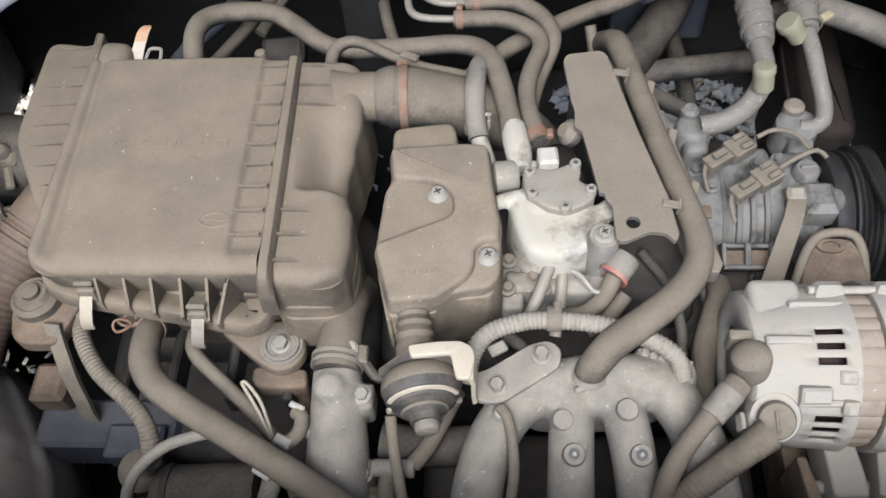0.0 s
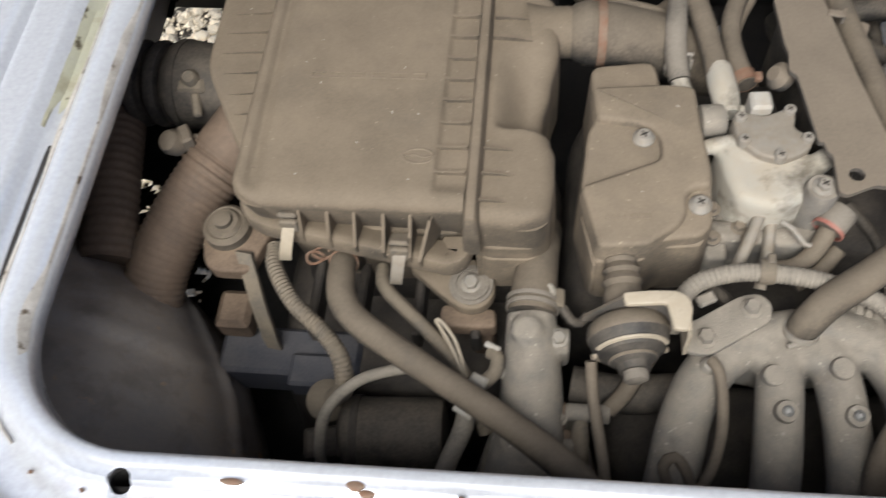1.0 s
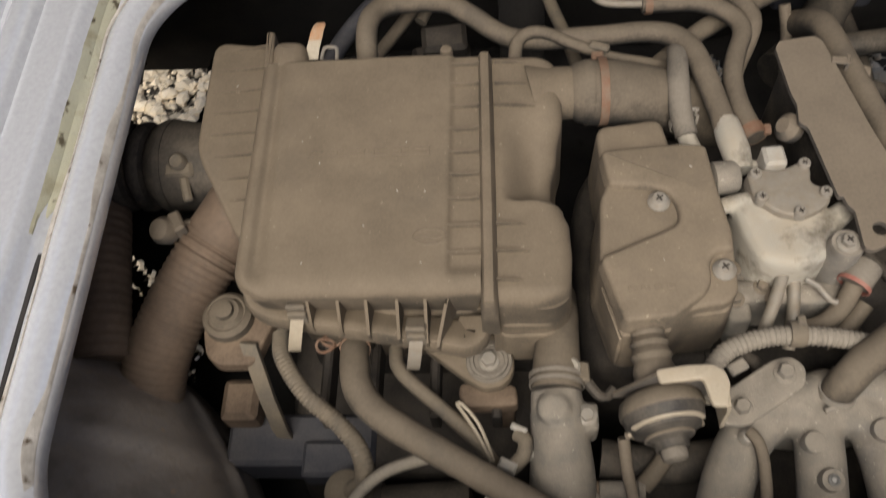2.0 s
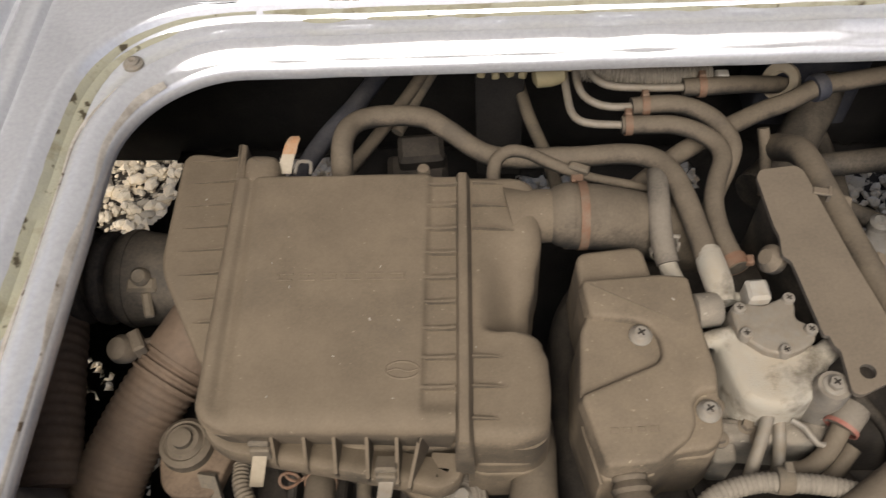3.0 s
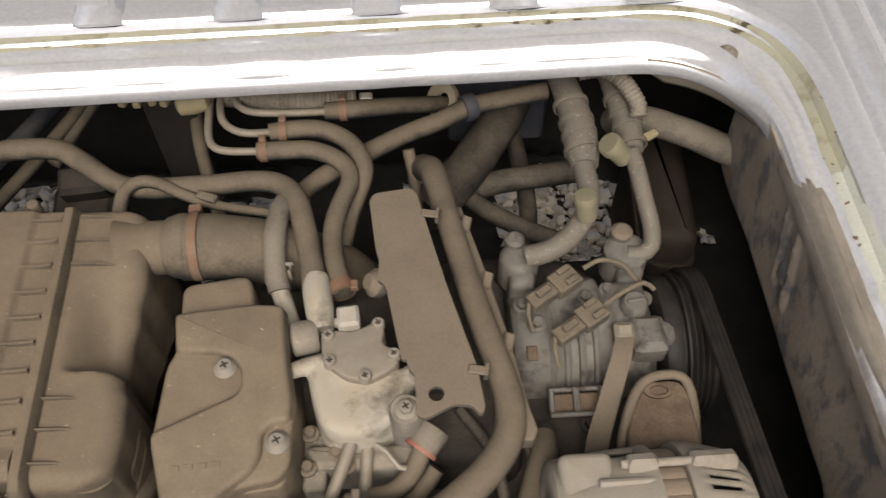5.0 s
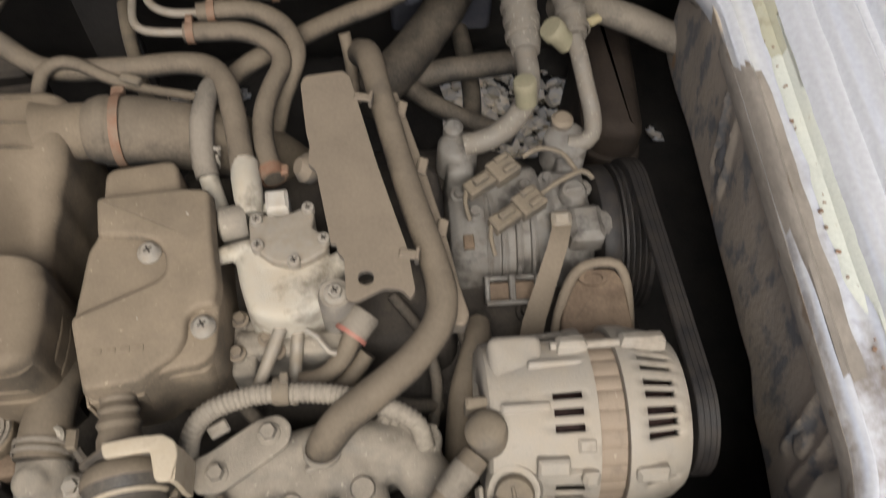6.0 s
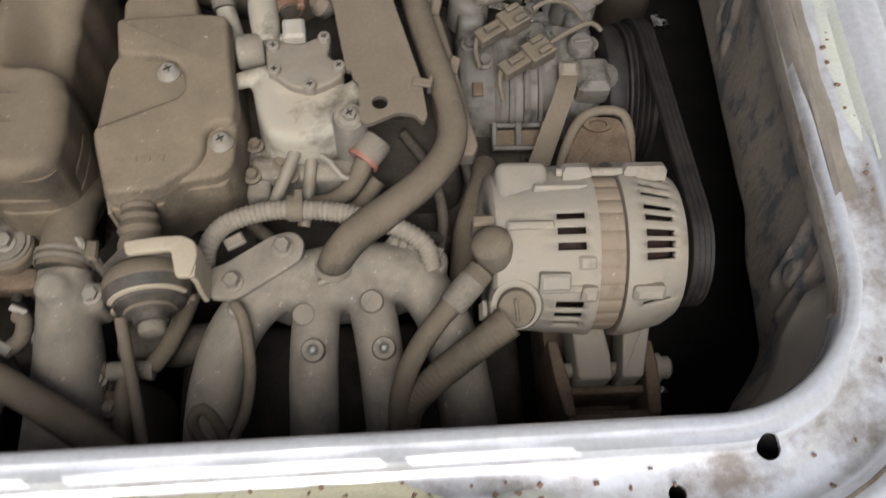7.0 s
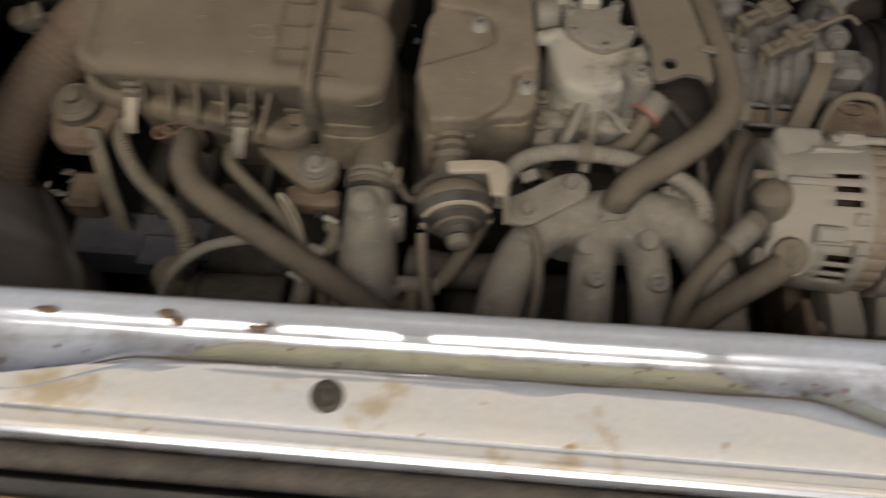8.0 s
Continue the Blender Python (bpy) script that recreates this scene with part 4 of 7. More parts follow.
# the half beyond the ridge, with its ribs
bm = bmesh.new()
slab(bm, [(-0.3655, 0.2165), (-0.2750, 0.2020), (-0.265, 0.060), (-0.265, 0.000), (-0.3145, 0.0075), (-0.3640, 0.0975)], 0.48, 0.5840, 0.0045, 0.016, 0.004)
loft(bm, [[(x + d, y, z) for d, z in ((0.0, 0.578), (0.0006, 0.5845), (0.0020, 0.5925), (0.0042, 0.5975), (0.0075, 0.5990), (0.012, 0.578))] for x, y in ((-0.3150, 0.2000), (-0.3142, 0.150), (-0.3136, 0.060), (-0.3132, 0.012))])
half = part("intake_half", bm, M_BOX, air, smooth=60)
for y, xa, xb in ((0.2031, -0.3620, -0.3150), (0.1797, -0.3618, -0.3140), (0.1559, -0.3605, -0.3130), (0.1336, -0.3595, -0.3120), (0.1110, -0.3580, -0.3110), (0.0886, -0.3520, -0.3100), (0.0665, -0.3430, -0.3090), (0.0457, -0.3330, -0.3080)):
    bm = bmesh.new()
    loft(bm, [[(x, y + s + (x - xa) * 0.04, z) for s, z in ((-0.0015, 0.575), (-0.0008, h), (0.0008, h), (0.0015, 0.575))] for x, h in ((xa, 0.5780), (xa + 0.006, 0.5845), (xb - 0.01, 0.5866), (xb + 0.004, 0.5885))])
    part("rib", bm, M_BOX, half)
# the half beyond the flange: two lobes with a dished hollow between them
EDGE = [(0.190, -0.0745), (0.172, -0.0640), (0.150, -0.0605), (0.120, -0.0615), (0.090, -0.0670), (0.064, -0.0725), (0.043, -0.0735), (0.036, -0.0725), (0.026, -0.0650), (0.012, -0.0610), (-0.010, -0.0603), (-0.030, -0.0615), (-0.060, -0.0660)]


def lobe_height(x, y):
    hollow = step01(0.135 - y, 0.0, 0.085) * (1 - step01(0.0400 - y, 0.0, 0.0085)) * step01(x, -0.1135, -0.0830)
    return 0.5945 - 0.0300 * hollow + 0.0006 * noise.noise(Vector((x * 30, y * 30, 7)))


bm = bmesh.new()
moulded(bm, lambda y: -0.1195, lambda y: between(EDGE, y), 0.1790, -0.0520, lobe_height, 0.495, (0.0, 0.0150, 0.010, 0.0125), (0.0, 0.018, 0.0, 0.014), 0.0140, 50, 110, 0.001)
slab(bm, [(-0.119, 0.028), (-0.075, 0.028), (-0.062, 0.012), (-0.0590, -0.005), (-0.0605, -0.034), (-0.072, -0.0530), (-0.119, -0.0545)], 0.49, 0.5560, 0.003, 0.014)
slab(bm, [(-0.119, 0.028), (-0.075, 0.028), (-0.062, 0.012), (-0.0585, -0.005), (-0.0600, -0.0355), (-0.072, -0.0545), (-0.119, -0.0560)], 0.505, 0.5400, 0.002, 0.014)
outlet_half = part("outlet_half", bm, M_BOX, air, smooth=60)
for y, w in ((0.1676, 0.030), (0.1448, 0.034), (0.1228, 0.033), (0.0113, 0.027), (-0.0118, 0.030), (-0.0356, 0.024)):
    bm = bmesh.new()
    loft(bm, [[(x, y + s, z) for s, z in ((-0.0014, 0.585), (-0.0006, h), (0.0006, h), (0.0014, 0.585))] for x, h in ((-0.1160, 0.5985), (-0.1160 + w * 0.6, 0.5968), (-0.1160 + w, 0.5930))])
    part("rib", bm, M_BOX, outlet_half)
# the ledge below the lid's near edge, with gussets up to it
LEDGE = [(-0.3115, -0.012, 0.5690), (-0.3070, -0.0350, 0.5655), (-0.2920, -0.0465, 0.5640), (-0.2680, -0.0515, 0.5630), (-0.2110, -0.0600, 0.5595), (-0.1550, -0.0690, 0.5565), (-0.1390, -0.0715, 0.5560), (-0.1270, -0.0650, 0.5560), (-0.1220, -0.0480, 0.5560)]
bm = bmesh.new()
rings = []
line = [p for p, u in smooth_line(LEDGE, 0.005)]
for i, p in enumerate(line):
    t = (line[min(i + 1, len(line) - 1)] - line[max(i - 1, 0)])
    n = Vector((-t.y, t.x, 0)).normalized()
    rings.append([(p.x + n.x * o, p.y + n.y * o, p.z + h) for o, h in ((0.024, -0.0060), (0.0085, 0.0020), (0.0030, 0.0040), (0.0, 0.0030), (-0.0018, 0.0), (-0.0018, -0.0125), (0.0005, -0.0150), (0.0060, -0.0160), (0.024, -0.0160))])
loft(bm, rings)
ledge = part("ledge", bm, M_BOX, air)
for x in (-0.2550, -0.2325, -0.2115, -0.1887, -0.1680, -0.1480):
    bm = bmesh.new()
    y1 = -0.0525 - max(0.0, x + 0.262) * 0.155
    a = -0.012 if x > -0.16 else 0.0
    loft(bm, [[(x + s, -0.0400, 0.5960), (x + s + a * 0.4, -0.0480, 0.5850), (x + s + a, y1 - 0.0035, 0.5650), (x + s + a, y1 - 0.002, 0.5540), (x + s, -0.038, 0.5540)] for s in (-0.0012, 0.0012)])
    part("gusset", bm, M_BOX, ledge)
# emblem and the maker's mark, as plain raised shapes
bm = bmesh.new()
ring = []
for i in range(32):
    a = 2 * math.pi * i / 32
    c = Vector((-0.1645 + 0.0120 * math.cos(a), -0.0025 + 0.0066 * math.sin(a), 0.0))
    c.z = lid_height(c.x, c.y)
    o = Vector((math.cos(a), math.sin(a), 0))
    ring.append([c + o * 0.0009, c + Vector((0, 0, 0.0007)), c - o * 0.0009])
loft(bm, [*ring, ring[0]], closed=False, cap=False)
tube(bm, [(-0.1755, -0.0035, lid_height(-0.1755, -0.0035)), (-0.1690, -0.0015, lid_height(-0.169, -0.0015)), (-0.1645, -0.0025, lid_height(-0.1645, -0.0025)), (-0.1600, -0.0035, lid_height(-0.160, -0.0035)), (-0.1535, -0.0015, lid_height(-0.1535, -0.0015))], 0.0007, seg=6, step=0.002)
part("emblem", bm, M_BOX, lid)
for k in range(6):
    bm = bmesh.new()
    x, y = -0.2570 + 0.0170 * k, 0.0748
    z = lid_height(x, y) + 0.0001
    block(bm, (0.0120, 0.0016, 0.0011), pose(x, y + 0.0027, z), 0.0004)
    block(bm, (0.0120, 0.0016, 0.0011), pose(x, y - 0.0027, z), 0.0004)
    block(bm, (0.0018, 0.0060, 0.0010), pose(x + (-0.0045, 0.0, 0.0045)[k % 3], y, z), 0.0004)
    part("mark_bar", bm, M_BOX, lid)


def clip(p, lean, mat_top, mat_strap, length, label):
    """A spring clip: a grey saddle hooked over the lid and a bowed strap below it."""
    m = Matrix.Translation(p)
    bm = bmesh.new()
    block(bm, (0.0150, 0.0150, 0.0045), m @ pose(0, 0.0050, 0.0030, -32, 0, 0), 0.0014)
    block(bm, (0.0145, 0.0050, 0.0130), m @ pose(0, -0.0025, -0.0045, -8, 0, 0), 0.0014)
    c = part("clip", bm, mat_top, air, label)
    bm = bmesh.new()
    w = 0.0050
    rings = []
    for q in (0.0, 0.2, 0.4, 0.6, 0.8, 1.0):
        y, z, x = -0.0040 - 0.0125 * math.sin(q * 2.1), -0.0030 - length * q, lean * q
        rings.append([m @ Vector((x - w, y, z)), m @ Vector((x + w, y, z)), m @ Vector((x + w, y + 0.0018, z + 0.0004)), m @ Vector((x - w, y + 0.0018, z + 0.0004))])
    loft(bm, rings)
    part("strap", bm, mat_strap, c)


clip((-0.2635, -0.0500, 0.5800), -0.010, M_CONN, M_CREAM, 0.038, "grey spring clip with a cream strap")
clip((-0.1755, -0.0650, 0.5710), -0.006, M_CONN, M_PIPE, 0.032, "grey spring clip with a whitish strap")
bm = bmesh.new()
loft(bm, [[(x0, y, z), (x1, y, z), (x1, y + 0.0022, z - 0.0012), (x0, y + 0.0022, z - 0.0012)] for x0, x1, y, z in ((-0.2790, -0.2680, 0.186, 0.588), (-0.2780, -0.2665, 0.192, 0.593), (-0.2750, -0.2640, 0.201, 0.598))])
c = part("clip", bm, M_CREAM, air, "cream spring clip with an orange tip")
bm = bmesh.new()
loft(bm, [[(x0, y, z), (x1, y, z), (x1, y + 0.0024, z - 0.0012), (x0, y + 0.0024, z - 0.0012)] for x0, x1, y, z in ((-0.2752, -0.2638, 0.1990, 0.5980), (-0.2735, -0.2625, 0.2060, 0.6010), (-0.2715, -0.2610, 0.2110, 0.6022), (-0.2690, -0.2625, 0.2140, 0.6020))])
part("tip", bm, M_ORANGE, c)
bm = bmesh.new()
tube(bm, [(-0.2650, 0.186, 0.588), (-0.2630, 0.1965, 0.590), (-0.2570, 0.1975, 0.590), (-0.2520, 0.1955, 0.590), (-0.2515, 0.185, 0.588)], 0.0016, seg=8)
part("catch", bm, M_STEEL, air)

# outlet stub, collar and the rubber intake pipe
intake = thing("intake_pipe", (0.0, 0.15, 0.50), "dusty rubber intake pipe with a rusty orange clamp band", "pipe")
bm = bmesh.new()
tube(bm, [(-0.085, 0.146, 0.572), (-0.068, 0.149, 0.574), (-0.046, 0.150, 0.574)], [0.030, 0.0225, 0.0215], seg=28)
part("stub", bm, M_BOX, intake)
bm = bmesh.new()
lathe(bm, [(0.0215, -0.012), (0.0245, -0.008), (0.0268, 0.0), (0.0272, 0.005), (0.0255, 0.008)], along((-0.041, 0.150, 0.574), (1, 0.02, 0)), 32)
part("collar", bm, M_HOSE, intake)
bm = bmesh.new()
tube(bm, [(-0.040, 0.150, 0.573), (-0.015, 0.1515, 0.569), (0.012, 0.154, 0.558), (0.04, 0.157, 0.542), (0.075, 0.158, 0.515), (0.10, 0.155, 0.48)], 0.0272, seg=28)
part("rubber_sleeve", bm, M_HOSE, intake)
bm = bmesh.new()
band(bm, (-0.0275, 0.1505, 0.573), (1, 0.03, -0.02), 0.0274, 0.007, 0.0012)
cl = part("clamp_band", bm, M_CLAMP, intake, "rusty orange clamp band")
bm = bmesh.new()
block(bm, (0.010, 0.008, 0.007), pose(-0.030, 0.178, 0.585), 0.001)
part("clamp_screw", bm, M_CLAMP, cl)

# ---- engine cover ----
cover = thing("engine_cover", (0.01, 0.02, 0.48), "dusty tan moulded plastic cover box bolted to the engine", "engine cover")
CV = [(-0.035, 0.080), (0.025, 0.083), (0.046, 0.081), (0.050, 0.040), (0.0565, 0.0), (0.0555, -0.042), (0.046, -0.052), (0.021, -0.055), (0.008, -0.065), (-0.028, -0.069), (-0.041, -0.018), (-0.037, 0.038), (-0.031, 0.050)]
bm = bmesh.new()
slab(bm, CV, 0.515, 0.5850, 0.004, 0.007, 0.003)
slab(bm, [(-0.0355, 0.112), (0.017, 0.119), (0.0245, 0.078), (0.022, 0.06), (-0.033, 0.06)], 0.51, 0.577, 0.005, 0.010, 0.003)
slab(bm, [(-0.034, 0.078), (0.025, 0.083), (0.046, 0.081), (0.050, 0.040), (0.0555, 0.004), (0.0545, -0.012), (0.043, -0.013), (0.036, -0.020), (0.036, -0.036), (0.030, -0.047), (0.020, -0.054), (0.008, -0.064), (-0.027, -0.068), (-0.040, -0.020), (-0.039, -0.015), (0.015, 0.009), (0.0195, 0.016), (0.0185, 0.030), (0.012, 0.040), (0.0, 0.044), (-0.030, 0.047)], 0.58, 0.5915, 0.004, 0.005, 0.002)
shell = part("shell", bm, M_COVER, cover)
bm = bmesh.new()
slab(bm, [(-0.036, -0.045), (-0.028, -0.0705), (0.008, -0.0665), (0.008, -0.050)], 0.538, 0.572, 0.002, 0.003)
slab(bm, [(0.012, -0.052), (0.021, -0.0565), (0.048, -0.0535), (0.053, -0.045), (0.053, -0.02), (0.012, -0.02)], 0.505, 0.574, 0.003, 0.004)
slab(bm, [(-0.040, -0.030), (-0.037, -0.030), (-0.027, -0.072), (-0.030, -0.072)], 0.525, 0.57, 0.001, 0.001)
part("skirt", bm, M_COVER, cover)
for x, y, z in ((0.0062, 0.033, 0.5855), (0.0465, -0.026, 0.5855)):
    bm = bmesh.new()
    lathe(bm, [(0.0085, -0.002), (0.0085, 0.0012), (0.0072, 0.0024), (0.0062, 0.0045), (0.0050, 0.0055), (0.0026, 0.0055), (0.0014, 0.0042)], Matrix.Translation((x, y, z)), 24)
    lathe(bm, [(0.0056, 0.0002), (0.0056, 0.0050), (0.0050, 0.0058)], Matrix.Translation((x, y, z)) @ pose(0, 0, 0, 0, 0, 12), 6)
    b = part("bolt", bm, M_STEEL, cover, "pale dusty flanged cover bolt")
    # the cross is raised dark bars, coloured like the shade in a recess
    bm = bmesh.new()
    for a in (30, 120):
        block(bm, (0.0062, 0.0013, 0.0008), pose(x, y, z + 0.0060, 0, 0, a), 0.0002)
    part("cross_slot", bm, M_DARK, b, "dark raised bars for the shade in a cross slot")
bm = bmesh.new()
for dx in (0, 0.009, 0.018, 0.027):
    block(bm, (0.006, 0.004, 0.0008), pose(-0.020 + dx, -0.0425 + dx * 0.05, 0.5917), 0.0003)
part("mark_bar", bm, M_COVER, shell)

# ---- idle valve and throttle body ----
valve = thing("throttle_body", (0.10, 0.02, 0.50), "whitish cast aluminium throttle body with a dusty top plate", "throttle body")
bm = bmesh.new()
slab(bm, [(0.062, 0.038), (0.067, 0.010), (0.075, -0.013), (0.090, -0.020), (0.112, -0.020), (0.134, -0.004), (0.142, 0.018), (0.134, 0.030), (0.120, 0.040), (0.080, 0.046)], 0.50, 0.5790, 0.009, 0.012, 0.003)
slab(bm, [(0.073, 0.062), (0.120, 0.066), (0.126, 0.02), (0.078, 0.015)], 0.50, 0.580, 0.006, 0.01, 0.0)
tube(bm, [(0.118, 0.012, 0.566), (0.133, 0.020, 0.570), (0.146, 0.030, 0.572)], [0.010, 0.0095, 0.0085], seg=14)
tube(bm, [(0.050, 0.034, 0.571), (0.066, 0.038, 0.573), (0.085, 0.04, 0.573)], [0.006, 0.007, 0.008], seg=12)
fused(part("casting", bm, M_WHITE_CAST, valve), 0.0016, 4)
bm = bmesh.new()
slab(bm, [(0.074, 0.058), (0.086, 0.060), (0.097, 0.057), (0.108, 0.062), (0.118, 0.067), (0.122, 0.058), (0.119, 0.046), (0.130, 0.041), (0.132, 0.030), (0.122, 0.022), (0.108, 0.016), (0.092, 0.020), (0.076, 0.034)], 0.574, 0.5865, 0.0025, 0.005)
plate = part("top_plate", bm, M_PIPE, valve)
for x, y in ((0.080, 0.054), (0.117, 0.062), (0.128, 0.036), (0.107, 0.0195), (0.0815, 0.033)):
    bm = bmesh.new()
    lathe(bm, [(0.0048, -0.004), (0.0048, 0.002), (0.0042, 0.0036), (0.0022, 0.0040), (0.0010, 0.0030)], Matrix.Translation((x, y, 0.5862)), 16)
    part("screw", bm, M_STEEL, plate)
    # two dark strips on top draw the shade of a screw recess
    bm = bmesh.new()
    for a in (15, 105):
        block(bm, (0.0048, 0.0010, 0.0006), pose(x, y, 0.5904, 0, 0, a + x * 900), 0.0002)
    part("screw_slot", bm, M_DARK, plate)
bm = bmesh.new()
block(bm, (0.0165, 0.0175, 0.036), pose(0.0950, 0.0675, 0.576, 0, 0, 4), 0.0025)
part("white_connector", bm, M_WHITE, valve, "white plastic connector")
bm = bmesh.new()
tube(bm, [(0.068, 0.112, 0.575), (0.0695, 0.098, 0.576), (0.072, 0.082, 0.576), (0.074, 0.066, 0.574)], [0.0105, 0.0112, 0.0112, 0.009], seg=18)
tube(bm, [(0.072, 0.075, 0.572), (0.09, 0.072, 0.572)], 0.004, seg=10)
part("pale_elbow", bm, M_WHITE_CAST, valve, "whitish cast elbow")
bm = bmesh.new()
lathe(bm, [(0.010, -0.010), (0.0135, -0.008), (0.0135, 0.008), (0.011, 0.011)], along((0.0605, 0.062, 0.571), (1, 0.1, 0)), 24)
part("side_port", bm, M_CAST, valve)
bolt(valve, (0.1353, -0.007, 0.5865), r=0.0052, h=0.006, washer=1.55, cross=True)
bm = bmesh.new()
lathe(bm, [(0.0125, -0.05), (0.0125, -0.004), (0.011, 0.0)], Matrix.Translation((0.1353, -0.007, 0.5865)), 24)
part("bolt_boss", bm, M_CAST, valve)
bm = bmesh.new()
slab(bm, [(0.060, -0.012), (0.15, -0.016), (0.15, -0.032), (0.120, -0.034), (0.06, -0.030)], 0.50, 0.545, 0.005, 0.006)
slab(bm, [(0.057, 0.0), (0.075, 0.0), (0.075, -0.045), (0.057, -0.045)], 0.50, 0.538, 0.004, 0.005)
part("lower_flange", bm, M_CAST, valve)
for x, y in ((0.063, -0.004), (0.083, -0.020), (0.090, -0.030), (0.062, -0.030)):
    bolt(valve, (x, y, 0.5445), r=0.0045, h=0.006, washer=1.5, mat=M_SHIELD)
bm = bmesh.new()
tube(bm, [(0.112, -0.02, 0.556), (0.120, -0.026, 0.556), (0.128, -0.036, 0.552), (0.136, -0.036, 0.550)], 0.0022, seg=8)
part("wire_bracket", bm, M_STEEL, valve)

# two thin rods down from the throttle body
for a, b in (((0.103, 0.004, 0.564), (0.0755, -0.063, 0.545)), ((0.1065, -0.008, 0.553), (0.099, -0.064, 0.528))):
    hose("vacuum_pipe", [a, Vector(a).lerp(Vector(b), 0.5) + Vector((0.001, 0, 0.002)), b], 0.0048, M_PIPE, "dusty tan vacuum pipe below the throttle body", "pipe", "vacuum pipes")

sensor = thing("sensor_connector", (0.15, -0.03, 0.55), "dusty tan round connector with a faded red ring and cables", "connector")
bm = bmesh.new()
lathe(bm, [(0.008, -0.010), (0.0118, -0.0090), (0.0122, 0.006), (0.0112, 0.0085), (0.004, 0.0095)], along((0.1500, -0.0190, 0.562), (0.6, 0.76, 0.25)), 26)
part("cap", bm, M_HOSE_PALE, sensor)
bm = bmesh.new()
band(bm, (0.1440, -0.0268, 0.5595), (0.6, 0.76, 0.25), 0.0114, 0.003, 0.0012, 26)
part("ring", bm, M_RED, sensor)
bm = bmesh.new()
tube(bm, [(0.1455, -0.0250, 0.557), (0.137, -0.039, 0.546), (0.122, -0.050, 0.540), (0.106, -0.052, 0.538)], 0.0072, seg=12)
part("cable", bm, M_HOSE, sensor)
bm = bmesh.new()
tube(bm, [(0.155, -0.036, 0.545), (0.140, -0.052, 0.535), (0.124, -0.060, 0.530)], 0.0065, seg=12)
part("cable", bm, M_HOSE, sensor)

# ---- heat shield plate and fuel rail hose ----
shield = thing("heat_shield", (0.155, 0.09, 0.50), "long dusty tan pressed steel heat shield with a round hole", "heat shield")
SH = [(0.115, 0.176), (0.119, 0.183), (0.148, 0.187), (0.153, 0.182), (0.158, 0.160), (0.172, 0.095), (0.190, 0.024), (0.1935, -0.008), (0.190, -0.014), (0.184, -0.006), (0.172, -0.0045), (0.152, -0.014), (0.146, -0.012), (0.1455, 0.020), (0.1415, 0.024), (0.140, 0.032), (0.1365, 0.032), (0.1265, 0.095), (0.1205, 0.100), (0.1220, 0.118), (0.1195, 0.128)]


def pierced(outline, holes, z0, z1):
    """A flat plate with round holes through it."""
    bm = bmesh.new()
    loops = [outline] + [[(x + r * math.cos(2 * math.pi * k / 24), y + r * math.sin(2 * math.pi * k / 24)) for k in range(24)] for x, y, r in holes]
    for lp in loops:
        vs = [bm.verts.new((x, y, z0)) for x, y in lp]
        for a, b in zip(vs, vs[1:] + vs[:1]):
            bm.edges.new((a, b))
    bmesh.ops.triangle_fill(bm, use_beauty=True, use_dissolve=False, edges=bm.edges[:])
    out = bmesh.ops.extrude_face_region(bm, geom=bm.faces[:])
    bmesh.ops.translate(bm, vec=(0, 0, z1 - z0), verts=[v for v in out["geom"] if isinstance(v, bmesh.types.BMVert)])
    return bm


sp = part("plate", pierced(rounded(SH, 0.003, 3), [(0.160, 0.004, 0.0056)], 0.5855, 0.5900), M_SHIELD, shield)
bev = sp.modifiers.new("soft_edge", "BEVEL")
bev.width, bev.segments, bev.limit_method, bev.angle_limit = 0.0012, 2, "ANGLE", radians(50)
bm = bmesh.new()
slab(bm, [(0.122, 0.172), (0.148, 0.176), (0.180, 0.04), (0.150, 0.040)], 0.50, 0.5825, 0.002, 0.004)
part("under_duct", bm, M_BLACK, shield)


bm = bmesh.new()
lathe(bm, [(0.009, -0.006), (0.0115, -0.003), (0.0115, 0.004), (0.006, 0.010)], along((0.1195, 0.108, 0.572), (-0.6, -0.1, 0.5)), 22)
part("side_knob", bm, M_SHIELD, shield)
for p, ang in (((0.163, 0.160, 0.590), -12), ((0.1905, 0.020, 0.591), -12)):
    bm = bmesh.new()
    block(bm, (0.014, 0.007, 0.003), pose(*p, 0, 0, ang), 0.001)
    block(bm, (0.003, 0.010, 0.010), pose(p[0] + 0.006, p[1], p[2] - 0.003, 0, 0, ang), 0.001)
    part("hose_tab", bm, M_SHIELD, shield)
bm = bmesh.new()
slab(bm, [(0.180, 0.188), (0.1905, 0.189), (0.2045, 0.129), (0.2190, 0.060), (0.2275, 0.006), (0.2320, -0.014), (0.228, -0.022), (0.2130, -0.022), (0.205, 0.0), (0.195, 0.06)], 0.545, 0.560, 0.002, 0.002)
rail = part("rail_plate", bm, M_SHIELD, shield)
for y, x in ((0.168, 0.193), (0.112, 0.206), (0.056, 0.2175)):
    bm = bmesh.new()
    block(bm, (0.008, 0.014, 0.004), pose(x, y, 0.5625, 10, 20, -12), 0.0012)
    part("tab", bm, M_SHIELD, rail)
ch = thing("coolant_hose", (0.18, 0.05, 0.54), "long dusty brown rubber coolant hose bending to the manifold", "hose", "engine hoses")
bm = bmesh.new()
